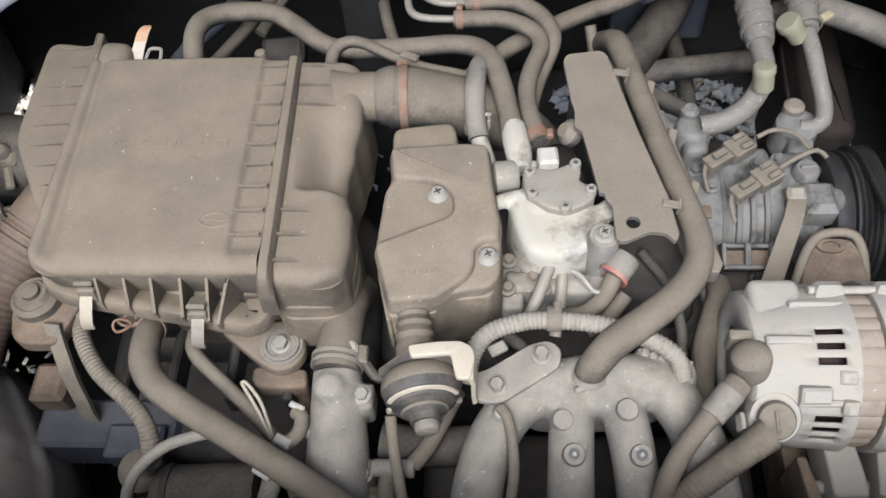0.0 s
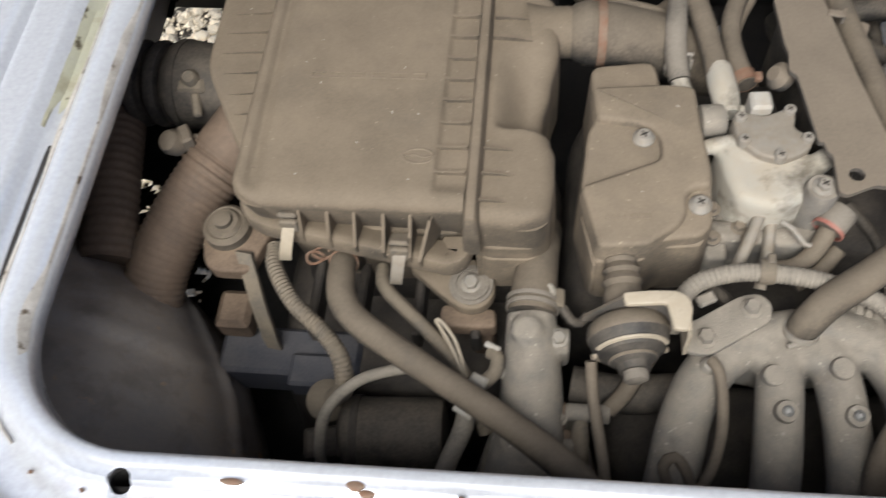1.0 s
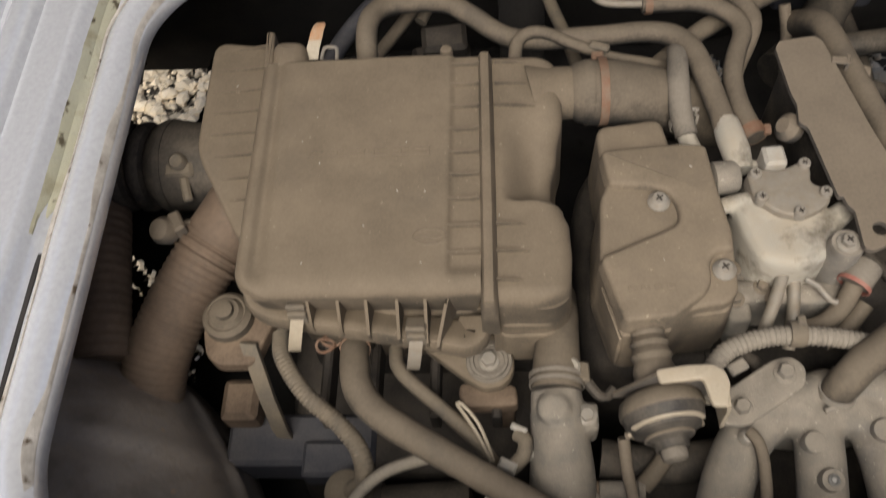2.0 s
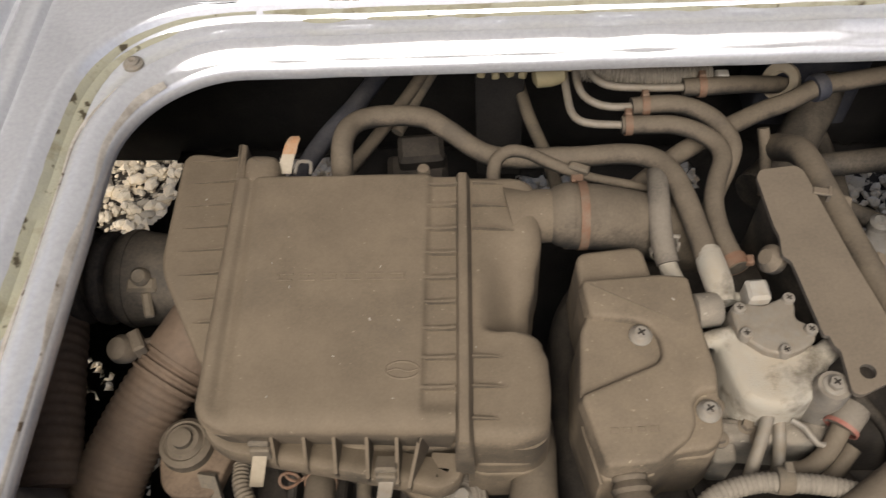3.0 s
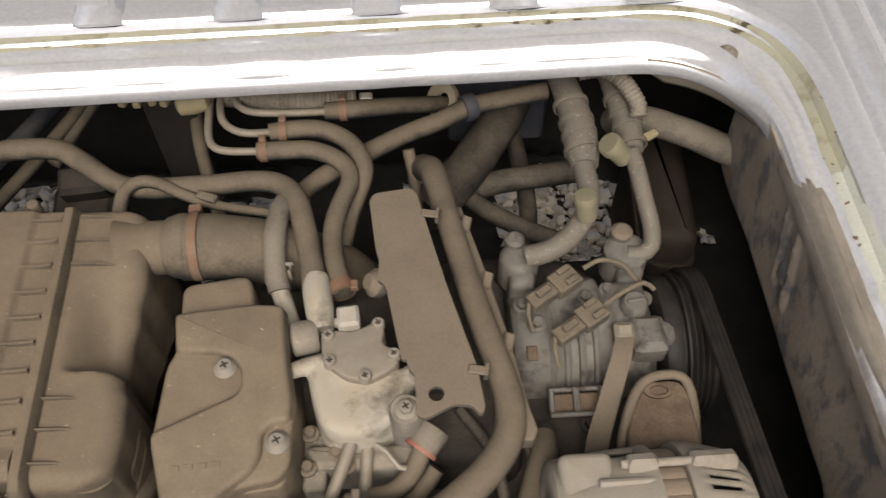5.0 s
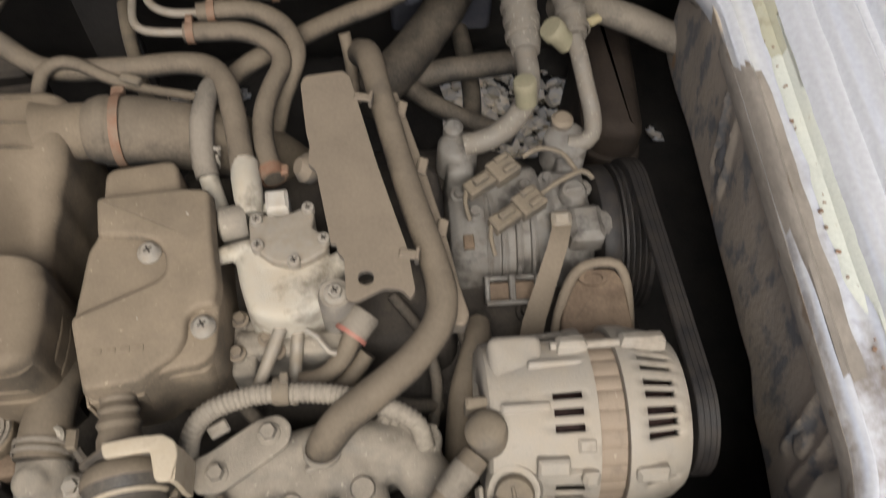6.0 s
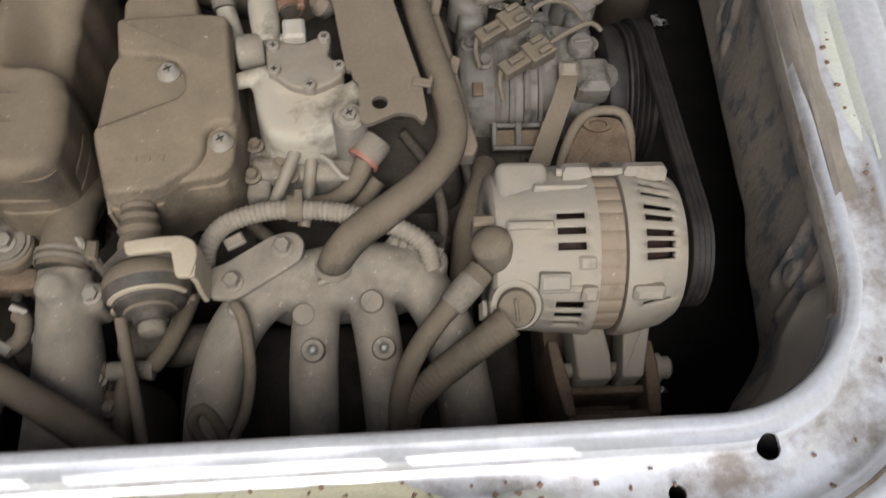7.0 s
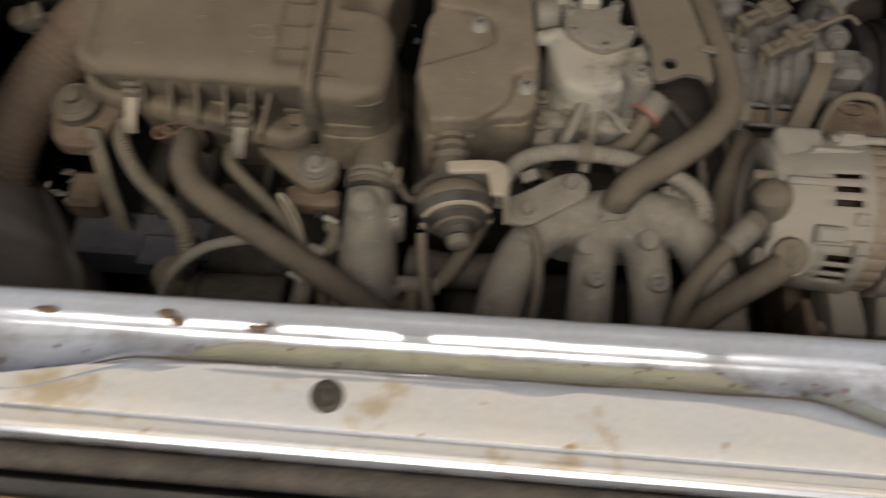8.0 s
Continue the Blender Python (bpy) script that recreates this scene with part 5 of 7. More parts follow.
tube(bm, [(0.158, 0.252, 0.535), (0.164, 0.228, 0.560), (0.1685, 0.205, 0.569), (0.177, 0.155, 0.573), (0.192, 0.078, 0.575), (0.204, 0.028, 0.575), (0.2095, -0.004, 0.573), (0.2040, -0.030, 0.571), (0.184, -0.054, 0.569), (0.158, -0.074, 0.566), (0.138, -0.088, 0.562), (0.125, -0.100, 0.552), (0.121, -0.104, 0.540)],
     [0.0125, 0.012, 0.0110, 0.0102, 0.0104, 0.0108, 0.0112, 0.0115, 0.0118, 0.0122, 0.0124, 0.0118, 0.0112], seg=18)
part("hose_body", bm, M_HOSE, ch)
bm = bmesh.new()
band(bm, (0.1215, -0.1045, 0.545), (0.1, 0.4, 1), 0.0118, 0.005, 0.0012)
block(bm, (0.012, 0.004, 0.004), pose(0.116, -0.116, 0.546, 0, 0, 20), 0.001)
part("hose_clamp", bm, M_STEEL, ch, "dusty spring clamp")

shield.location = Vector(shield.location) + Vector((-0.003, -0.004, 0.004))

# white flecks of paint lying on the box and cover
bm = bmesh.new()
for x, y, z in ((-0.2523, 0.0658, 0.6034), (-0.2577, -0.0228, 0.6034), (-0.258, 0.111, 0.6034), (-0.268, 0.087, 0.6034), (-0.185, 0.083, 0.6034), (-0.169, 0.037, 0.6034), (-0.214, 0.008, 0.6034), (-0.190, 0.038, 0.6034), (-0.170, -0.024, 0.6034), (-0.337, 0.163, 0.5840), (0.032, 0.060, 0.5919), (-0.095, 0.145, 0.5950), (-0.1133, 0.0194, 0.5950), (0.004, -0.020, 0.5919)):
    k = 0.6 + abs(noise.noise(Vector((x * 90, y * 90, 1))))
    block(bm, (0.0009 * k, 0.0022 * k, 0.0005), pose(x, y, z, 0, 0, 200 * noise.noise(Vector((x * 60, y * 60, 5)))), 0.0002)
tagged(part("paint_flecks", bm, M_WHITE), "tiny white flecks lying on the dusty covers", "flecks", kind="stuff")


# ---- intake manifold ----
manifold = thing("intake_manifold", (0.12, -0.15, 0.44), "dusty grey cast aluminium intake manifold with four runners", "intake manifold")
bm = bmesh.new()
tube(bm, [(0.028, -0.245, 0.455), (0.034, -0.205, 0.497), (0.044, -0.160, 0.518), (0.062, -0.128, 0.526), (0.090, -0.108, 0.528), (0.125, -0.098, 0.526)], [0.019, 0.0195, 0.019, 0.0185, 0.0185, 0.019], seg=20, lump=0.02)
tube(bm, [(0.104, -0.25, 0.455), (0.106, -0.205, 0.500), (0.107, -0.160, 0.522), (0.110, -0.120, 0.526), (0.115, -0.098, 0.524)], [0.0175, 0.0178, 0.0172, 0.0172, 0.018], seg=20, lump=0.02)
tube(bm, [(0.162, -0.25, 0.455), (0.158, -0.205, 0.500), (0.153, -0.160, 0.521), (0.147, -0.125, 0.526), (0.138, -0.10, 0.525)], [0.0165, 0.0168, 0.0165, 0.0170, 0.018], seg=20, lump=0.02)
tube(bm, [(0.222, -0.25, 0.450), (0.216, -0.205, 0.490), (0.207, -0.160, 0.512), (0.192, -0.124, 0.524), (0.168, -0.102, 0.527), (0.125, -0.096, 0.526)], [0.0205, 0.0205, 0.020, 0.0195, 0.019, 0.019], seg=20, lump=0.02)
slab(bm, [(0.060, -0.115), (0.085, -0.130), (0.125, -0.130), (0.165, -0.125), (0.205, -0.108), (0.200, -0.085), (0.13, -0.082), (0.075, -0.095)], 0.49, 0.541, 0.008, 0.01)
lathe(bm, [(0.018, -0.04), (0.016, 0.0), (0.0125, 0.006)], along((0.121, -0.106, 0.535), (0, 0.2, 1)), 20)
slab(bm, [(0.160, -0.075), (0.204, -0.092), (0.204, -0.105), (0.160, -0.10)], 0.50, 0.539, 0.004, 0.004)
body = fused(part("casting", bm, M_CAST, manifold), 0.002, 5)
for x, y, z, r in ((0.101, -0.1386, 0.5400, 0.0082), (0.1480, -0.1310, 0.5420, 0.0085)):
    bm = bmesh.new()
    lathe(bm, [(r, -0.012), (r, 0.001), (r * 0.88, 0.0035), (r * 0.3, 0.0042)], along((x, y, z), (0, -0.15, 1)), 22)
    part("boss", bm, M_CAST, manifold)
for x, y, z in ((0.1075, -0.1655, 0.5440), (0.1557, -0.1645, 0.5410)):
    bm = bmesh.new()
    lathe(bm, [(0.0105, -0.020), (0.0080, -0.003), (0.0074, 0.0), (0.0050, 0.0004)], along((x, y, z), (0, -0.25, 1)), 24)
    b = part("stud_boss", bm, M_CAST, manifold)
    bm = bmesh.new()
    lathe(bm, [(0.0042, -0.002), (0.0040, 0.0022), (0.0028, 0.0030), (0.0015, 0.0016)], along((x, y, z), (0, -0.25, 1)), 14)
    part("stud", bm, M_STUD, b, "bright steel stud")
for k in range(6):
    bm = bmesh.new()
    block(bm, (0.0055, 0.009, 0.0025), pose(0.166 + 0.0062 * k, -0.083 - 0.0022 * k, 0.5395, 0, 0, -20), 0.0008)
    part("mark_bar", bm, M_CAST, body)
bm = bmesh.new()
lathe(bm, [(0.0065, -0.02), (0.0065, 0.006), (0.004, 0.009)], along((0.0555, -0.1350, 0.541), (0, -0.2, 1)), 16)
part("vacuum_nipple", bm, M_STEEL, manifold)
hose("vacuum_hose", [(0.0555, -0.134, 0.551), (0.0600, -0.141, 0.552), (0.0635, -0.155, 0.545), (0.0645, -0.18, 0.530), (0.058, -0.205, 0.515), (0.044, -0.222, 0.506), (0.030, -0.216, 0.512), (0.025, -0.204, 0.520), (0.033, -0.198, 0.524), (0.044, -0.212, 0.514), (0.05, -0.24, 0.490)], 0.0042, M_HOSE, "thin dusty rubber vacuum hose looped beside a manifold runner", seg=10)

# bracket bolted on the manifold
bracket = thing("actuator_bracket", (0.07, -0.10, 0.54), "dusty grey steel bracket with two bolts on the manifold", "bracket")
bm = bmesh.new()
slab(bm, [(0.036, -0.126), (0.034, -0.104), (0.044, -0.101), (0.078, -0.079), (0.092, -0.076), (0.101, -0.084), (0.099, -0.098), (0.086, -0.107), (0.054, -0.128)], 0.5515, 0.5565, 0.0015, 0.006)
part("plate", bm, M_CAST, bracket)
for x, y in ((0.0853, -0.0895), (0.0515, -0.1150)):
    bm = bmesh.new()
    lathe(bm, [(0.0080, -0.03), (0.0080, 0.0012), (0.0072, 0.0018)], Matrix.Translation((x, y, 0.5562)), 24)
    loft(bm, [[(x + 0.0058 * s * math.cos(a), y + 0.0058 * s * math.sin(a), z) for a in (radians(60 * k + 8) for k in range(6))] for s, z in ((1, 0.5565), (1, 0.5625), (0.85, 0.5640))])
    part("bolt", bm, M_CAST, bracket)
bm = bmesh.new()
slab(bm, [(-0.0115, -0.1020), (-0.0092, -0.1115), (0.0190, -0.1085), (0.0232, -0.1275), (0.0330, -0.1280), (0.0365, -0.1120), (0.0340, -0.1030), (0.0260, -0.0985), (0.0100, -0.0990)], 0.5955, 0.5995, 0.0013, 0.003)
part("strap", bm, M_CREAM, bracket, "cream bent steel strap")
bm = bmesh.new()
loft(bm, [[(x, y, z), (x + 0.0030, y + 0.001, z), (x + 0.0035, -0.1060, z), (x - 0.0005, -0.1040, z)] for x, y, z in ((0.0320, -0.1282, 0.5975), (0.0335, -0.1288, 0.590), (0.0335, -0.1295, 0.570), (0.0345, -0.1295, 0.5575))])
part("upright", bm, M_CREAM, bracket, "cream bent steel upright")
bm = bmesh.new()
loft(bm, [[(x, y, z) for x, z in ((-0.0365, 0.5560), (-0.0362, 0.5625), (-0.0110, 0.5985), (0.0300, 0.5980), (0.0300, 0.5600))] for y in (-0.1040, -0.1065)])
part("back_plate", bm, M_SHIELD, bracket)
bm = bmesh.new()
block(bm, (0.014, 0.009, 0.006), pose(0.0525, -0.0855, 0.560, 0, 0, 28), 0.0015)
part("catch", bm, M_CAST, bracket)

bracket.location = Vector(bracket.location) + Vector((0.001, -0.002, -0.006))

actuator = thing("vacuum_actuator", (-0.007, -0.11, 0.52), "black round vacuum actuator with dusty steel rim", "actuator")
AX = along((-0.0026, -0.1197, 0.5545), (0.17, -0.98, 0.0))
bm = bmesh.new()
lathe(bm, [(0.0235, -0.012), (0.0285, -0.008), (0.0300, -0.003), (0.0303, 0.001), (0.0298, 0.0022), (0.0292, 0.0026)], AX, 44)
part("back_shell", bm, M_HOSE, actuator)
bm = bmesh.new()
lathe(bm, [(0.0110, -0.052), (0.0125, -0.048), (0.0110, -0.045), (0.0140, -0.040), (0.0120, -0.037), (0.0150, -0.031), (0.0130, -0.027), (0.0150, -0.021), (0.0150, -0.010)], along((-0.0050, -0.1150, 0.5640), (0.10, -0.99, -0.12)), 32)
part("boot", bm, M_HOSE, actuator, "dusty ribbed rubber boot")
bm = bmesh.new()
lathe(bm, [(0.0292, 0.0026), (0.0286, 0.0036), (0.0280, 0.0085), (0.0262, 0.0105), (0.0248, 0.0112)], AX, 44)
part("black_band", bm, M_SATIN, actuator)
for a0, a1 in ((14, 162), (-172, -138), (-65, -30)):
    bm = bmesh.new()
    loft(bm, [[AX @ Vector((r * k * math.cos(a), r * k * math.sin(a), h)) for r, h in ((0.0262, 0.0100), (0.0272, 0.0108), (0.0268, 0.0122), (0.0244, 0.0128), (0.0240, 0.0110))] for a, k in ((radians(a0 + (a1 - a0) * q / 24), 1 + 0.02 * noise.noise(Vector((q * 0.7, a0, 1)))) for q in range(25))])
    part("rim", bm, M_CREAM, actuator, "chipped pale rim")
bm = bmesh.new()
lathe(bm, [(0.0250, 0.0112), (0.0235, 0.0150), (0.0190, 0.0172), (0.0170, 0.0180), (0.0165, 0.0205), (0.0150, 0.0215), (0.0125, 0.0230), (0.0115, 0.0280), (0.007, 0.0285)], AX, 36)
part("nose", bm, M_SATIN, actuator)
bm = bmesh.new()
lathe(bm, [(0.0170, 0.0178), (0.0177, 0.0184), (0.0176, 0.0198), (0.0166, 0.0204)], AX, 36)
part("nose_ring", bm, M_SHIELD, actuator, "worn pale ring")
bm = bmesh.new()
lathe(bm, [(0.0092, 0.0275), (0.0096, 0.0320), (0.0086, 0.0350), (0.005, 0.0362)], AX, 9)
part("tip_nut", bm, M_HOSE_PALE, actuator, "dusty tan nut")
for a in (-20, 200):
    bm = bmesh.new()
    block(bm, (0.005, 0.004, 0.005), AX @ pose(0.0272 * math.cos(radians(a)), 0.0272 * math.sin(radians(a)), 0.0105, 0, 0, a), 0.001)
    part("rim_tab", bm, M_SHIELD, actuator)

# throttle cable rods and linkage under the actuator
hose("control_rod", [(-0.0275, -0.131, 0.528), (-0.0245, -0.155, 0.513), (-0.0165, -0.195, 0.500), (-0.0090, -0.245, 0.480)], 0.0046, M_SHIELD, "pale dusty cable sleeve below the actuator", "cable", "control cables", seg=10)
hose("control_rod", [(0.022, -0.112, 0.530), (0.012, -0.126, 0.512), (0.000, -0.144, 0.498), (-0.012, -0.156, 0.490)], 0.0072, M_HOSE, "dusty brown cable sleeve below the actuator", "cable", "control cables", seg=10)
linkage = thing("linkage", (-0.04, -0.17, 0.44), "grimy brown linkage with lever, joint and bolts", "linkage")
bm = bmesh.new()
lathe(bm, [(0.0062, -0.016), (0.0070, -0.014), (0.0070, 0.012), (0.0078, 0.0125), (0.0078, 0.017), (0.006, 0.0175)], along((-0.0280, -0.1590, 0.490), (1, 0, 0.02)), 20)
part("lever", bm, M_CAST, linkage)
bm = bmesh.new()
lathe(bm, [(0.0052, -0.012), (0.0085, -0.010), (0.0088, 0.002), (0.0062, 0.004), (0.0060, 0.012)], along((-0.0565, -0.1580, 0.490), (1, 0, 0)), 18)
lathe(bm, [(0.0078, -0.02), (0.0078, 0.006), (0.005, 0.009)], along((-0.0530, -0.1690, 0.486), (0.3, -0.3, 1)), 14)
part("joint", bm, M_RUST, linkage)
bm = bmesh.new()
slab(bm, [(-0.056, -0.194), (-0.036, -0.194), (-0.033, -0.176), (-0.042, -0.170), (-0.056, -0.174)], 0.44, 0.486, 0.003, 0.004)
block(bm, (0.008, 0.016, 0.010), pose(-0.053, -0.176, 0.489, 0, 0, 15), 0.002)
part("bracket", bm, M_RUST, linkage)
bm = bmesh.new()
tube(bm, [(-0.0320, -0.1630, 0.486), (-0.0325, -0.178, 0.484), (-0.0325, -0.205, 0.478), (-0.031, -0.240, 0.462)], [0.0060, 0.0075, 0.0078, 0.0078], seg=14)
part("drain_pipe", bm, M_CONN, linkage)
for p in ((-0.0535, -0.184, 0.4865), (-0.0415, -0.186, 0.4865), (-0.0490, -0.1655, 0.492)):
    bolt(linkage, p, r=0.0045, h=0.005, mat=M_CAST)
hose("heater_hose", [(0.240, 0.000, 0.500), (0.2385, -0.016, 0.508), (0.231, -0.034, 0.506), (0.2225, -0.060, 0.496), (0.218, -0.095, 0.480), (0.216, -0.13, 0.46)], 0.0105, M_HOSE, "dusty brown hose dropping beside the coolant hose", seg=16)
for pts, r, lab in (([(0.175, 0.020, 0.52), (0.195, -0.010, 0.515), (0.205, -0.045, 0.50), (0.200, -0.075, 0.49)], 0.0048, "thin dark cable under the coolant hose"), ([(0.215, 0.030, 0.50), (0.228, -0.005, 0.498), (0.236, -0.045, 0.488), (0.250, -0.070, 0.47)], 0.0042, "thin dark cable beside the engine block"), ([(0.150, -0.050, 0.525), (0.165, -0.062, 0.520), (0.185, -0.066, 0.510), (0.205, -0.060, 0.49)], 0.0060, "short dark hose behind the manifold"), ([(0.060, -0.058, 0.52), (0.075, -0.075, 0.525), (0.080, -0.090, 0.52)], 0.0055, "short dusty pipe behind the bracket")):
    hose("cable", pts, r, M_BLACK, lab, "cable", "engine cables", seg=10)
hose("heater_hose", [(-0.04, -0.130, 0.470), (0.0, -0.135, 0.470), (0.05, -0.130, 0.470)], 0.016, M_BLACK, "grimy dark hose crossing behind the manifold", seg=16)

# ---- thermostat housing with its hose ----
thermo = thing("thermostat_housing", (-0.072, -0.14, 0.44), "dusty grey cast thermostat housing column", "thermostat housing")
bm = bmesh.new()
tube(bm, [(-0.074, -0.088, 0.515), (-0.072, -0.12, 0.505), (-0.071, -0.16, 0.490), (-0.074, -0.21, 0.472), (-0.076, -0.25, 0.452)], [0.0195, 0.0220, 0.0255, 0.0310, 0.0370], seg=24)
slab(bm, [(-0.098, -0.150), (-0.030, -0.150), (-0.020, -0.19), (-0.018, -0.245), (-0.115, -0.245), (-0.110, -0.19)], 0.38, 0.462, 0.012, 0.015, 0.01)
slab(bm, [(-0.056, -0.150), (-0.044, -0.150), (-0.036, -0.235), (-0.05, -0.24)], 0.42, 0.482, 0.004, 0.005)
lathe(bm, [(0.013, -0.02), (0.0125, 0.004), (0.008, 0.008)], along((-0.0765, -0.108, 0.527), (0, -0.2, 1)), 20)
slab(bm, [(-0.060, -0.100), (-0.043, -0.100), (-0.043, -0.122), (-0.060, -0.122)], 0.49, 0.520, 0.004, 0.003)
slab(bm, [(-0.094, -0.10), (-0.086, -0.10), (-0.086, -0.2), (-0.094, -0.19)], 0.46, 0.505, 0.003, 0.003)
fused(part("casting", bm, M_CAST, thermo), 0.002, 4)
bolt(thermo, (-0.052, -0.111, 0.5205), (0, -0.1, 1), 0.0055, 0.005)
bolt(thermo, (-0.0905, -0.135, 0.5055), (-0.2, -0.1, 1), 0.005, 0.0045)
hose("thermostat_hose", [(-0.068, 0.005, 0.480), (-0.070, -0.03, 0.515), (-0.072, -0.06, 0.523), (-0.0735, -0.092, 0.521)], [0.0165, 0.0165, 0.0175, 0.0195], M_HOSE, "short dusty brown hose on the thermostat housing", seg=20)
clamp = thing("hose_clamp", (-0.073, -0.085, 0.52), "dusty grey hose clamp with a screw", "clamp", "hose clamps")
bm = bmesh.new()
for dy in (-0.003, 0.003):
    band(bm, (-0.0733, -0.0845 + dy, 0.5215), (-0.04, -1, -0.02), 0.0196, 0.0035, 0.0014)
part("band", bm, M_HOSE_PALE, clamp)
bm = bmesh.new()
block(bm, (0.014, 0.016, 0.010), pose(-0.0560, -0.080, 0.5270, 0, 20, 0), 0.002)
cb = part("screw_block", bm, M_CONN, clamp)
bm = bmesh.new()
lathe(bm, [(0.007, -0.002), (0.007, 0.003), (0.005, 0.005), (0.002, 0.004)], along((-0.0625, -0.0775, 0.532), (0, -0.3, 1)), 20)
part("screw", bm, M_WHITE_CAST, cb)
hose("bleed_tube", [(-0.050, -0.086, 0.523), (-0.043, -0.095, 0.520), (-0.036, -0.096, 0.518), (-0.030, -0.090, 0.520)], 0.004, M_BLACK, "small black tube beside the hose clamp", seg=8)

# ---- radiator hose and cables over the gearbox ----
rh = thing("radiator_hose", (-0.15, -0.15, 0.50), "long dusty tan radiator hose with a rusty spring clamp", "hose", "engine hoses")
bm = bmesh.new()
tube(bm, [(-0.2300, -0.030, 0.480), (-0.2295, -0.052, 0.520), (-0.2270, -0.075, 0.533), (-0.221, -0.097, 0.537), (-0.203, -0.117, 0.538), (-0.155, -0.146, 0.537), (-0.110, -0.171, 0.534), (-0.066, -0.197, 0.530), (-0.034, -0.219, 0.522), (-0.005, -0.245, 0.500)], [0.0105, 0.0108, 0.0115, 0.0120, 0.0115, 0.0108, 0.0108, 0.0115, 0.0118, 0.0118], seg=18)
part("hose_body", bm, M_HOSE, rh)
bm = bmesh.new()
band(bm, (-0.2292, -0.056, 0.524), (0.05, -0.7, 0.45), 0.0112, 0.004, 0.0012)
rb = part("spring_clamp", bm, M_CLAMP, rh, "rusty wire spring clamp")
bm = bmesh.new()
for k, s in ((0, 1), (1, -1)):
    c = Vector((-0.2475 - 0.004 * k, -0.052 - 0.005 * k, 0.531))
    tube(bm, [c + Vector((0.0075 * math.cos(a), 0.0055 * math.sin(a) * s, 0.002 * math.sin(a * 2))) for a in frange(0.2, 6.0, 9)], 0.0012, seg=6, step=0.002)
part("ears", bm, M_CLAMP, rb)
hose("cable_conduit", [(-0.293, -0.040, 0.515), (-0.288, -0.062, 0.520), (-0.268, -0.091, 0.517), (-0.240, -0.114, 0.510), (-0.2245, -0.132, 0.503), (-0.222, -0.15, 0.485), (-0.236, -0.152, 0.460)], [0.0068, 0.0068, 0.0070, 0.0072, 0.0075, 0.008, 0.008], M_CONN, "grey corrugated cable conduit over the gearbox", "conduit", "cable conduits", wave=(0.0034, 0.0008), seg=12)
hose("cable_conduit", [(-0.2000, -0.050, 0.505), (-0.194, -0.072, 0.512), (-0.160, -0.103, 0.510), (-0.135, -0.125, 0.503), (-0.120, -0.143, 0.49), (-0.105, -0.175, 0.47)], 0.006, M_CONN, "thin grey cable crossing under the radiator hose", "cable", "cable conduits", seg=10)
hose("earth_cable", [(-0.150, -0.135, 0.505), (-0.172, -0.140, 0.510), (-0.205, -0.151, 0.508), (-0.230, -0.172, 0.495), (-0.238, -0.195, 0.470), (-0.238, -0.21, 0.44)], 0.0048, M_COND, "pale grey cable drooping to the starter motor", "cable", "cable conduits", seg=10)
hose("cable_conduit", [(-0.120, -0.150, 0.50), (-0.122, -0.175, 0.488), (-0.135, -0.205, 0.47), (-0.145, -0.235, 0.45)], 0.008, M_COND, "dusty grey conduit dropping towards the sill", "conduit", "cable conduits", seg=10)
tie = thing("cable_tie", (-0.13, -0.13, 0.49), "whitish looped cable tie", "cable tie", "cable ties")
bm = bmesh.new()
tube(bm, [(-0.124, -0.140, 0.500), (-0.134, -0.122, 0.512), (-0.146, -0.105, 0.518), (-0.149, -0.1005, 0.518), (-0.145, -0.101, 0.518), (-0.134, -0.113, 0.514), (-0.127, -0.127, 0.508), (-0.122, -0.140, 0.500)], 0.0014, seg=6, step=0.003)
part("loop", bm, M_CREAM, tie)
holder = thing("cable_holder", (-0.108, -0.14, 0.48), "white plastic cable holder beside the thermostat housing", "cable holder")
bm = bmesh.new()
tube(bm, [(-0.104, -0.122, 0.512), (-0.098, -0.128, 0.514), (-0.100, -0.139, 0.510), (-0.110, -0.148, 0.508)], 0.006, seg=10)
part("arm", bm, M_CONN, holder)
bm = bmesh.new()
block(bm, (0.014, 0.009, 0.008), pose(-0.1115, -0.147, 0.512, 0, 0, -25), 0.0015)
part("buckle", bm, M_WHITE, holder)
bm = bmesh.new()
block(bm, (0.013, 0.005, 0.004), pose(-0.1025, -0.120, 0.517, 0, 0, -25), 0.0012)
part("buckle", bm, M_WHITE, holder)
bm = bmesh.new()
block(bm, (0.016, 0.006, 0.006), pose(-0.120, -0.176, 0.525, 0, 0, -28), 0.0015)
tagged(part("cable_tie", bm, M_WHITE), "white cable tie buckle under the radiator hose", "cable tie", "cable ties")

# ---- mounts of the air cleaner ----
mount = thing("air_cleaner_mount", (-0.14, -0.06, 0.44), "dusty tan mounting arm with a bolted rubber bush", "mount", "air cleaner mounts")
bm = bmesh.new()
slab(bm, [(-0.180, -0.046), (-0.165, -0.040), (-0.120, -0.036), (-0.108, -0.045), (-0.104, -0.066), (-0.112, -0.080), (-0.128, -0.084), (-0.142, -0.076)], 0.508, 0.520, 0.003, 0.010)
part("arm", bm, M_BOX, mount)
bm = bmesh.new()
lathe(bm, [(0.0195, -0.012), (0.0195, -0.002), (0.018, 0.001), (0.0155, 0.001), (0.0150, 0.003), (0.0125, 0.0035), (0.012, 0.0015), (0.009, 0.0015)], Matrix.Translation((-0.125, -0.061, 0.520)), 32)
part("bush", bm, M_HOSE_PALE, mount)
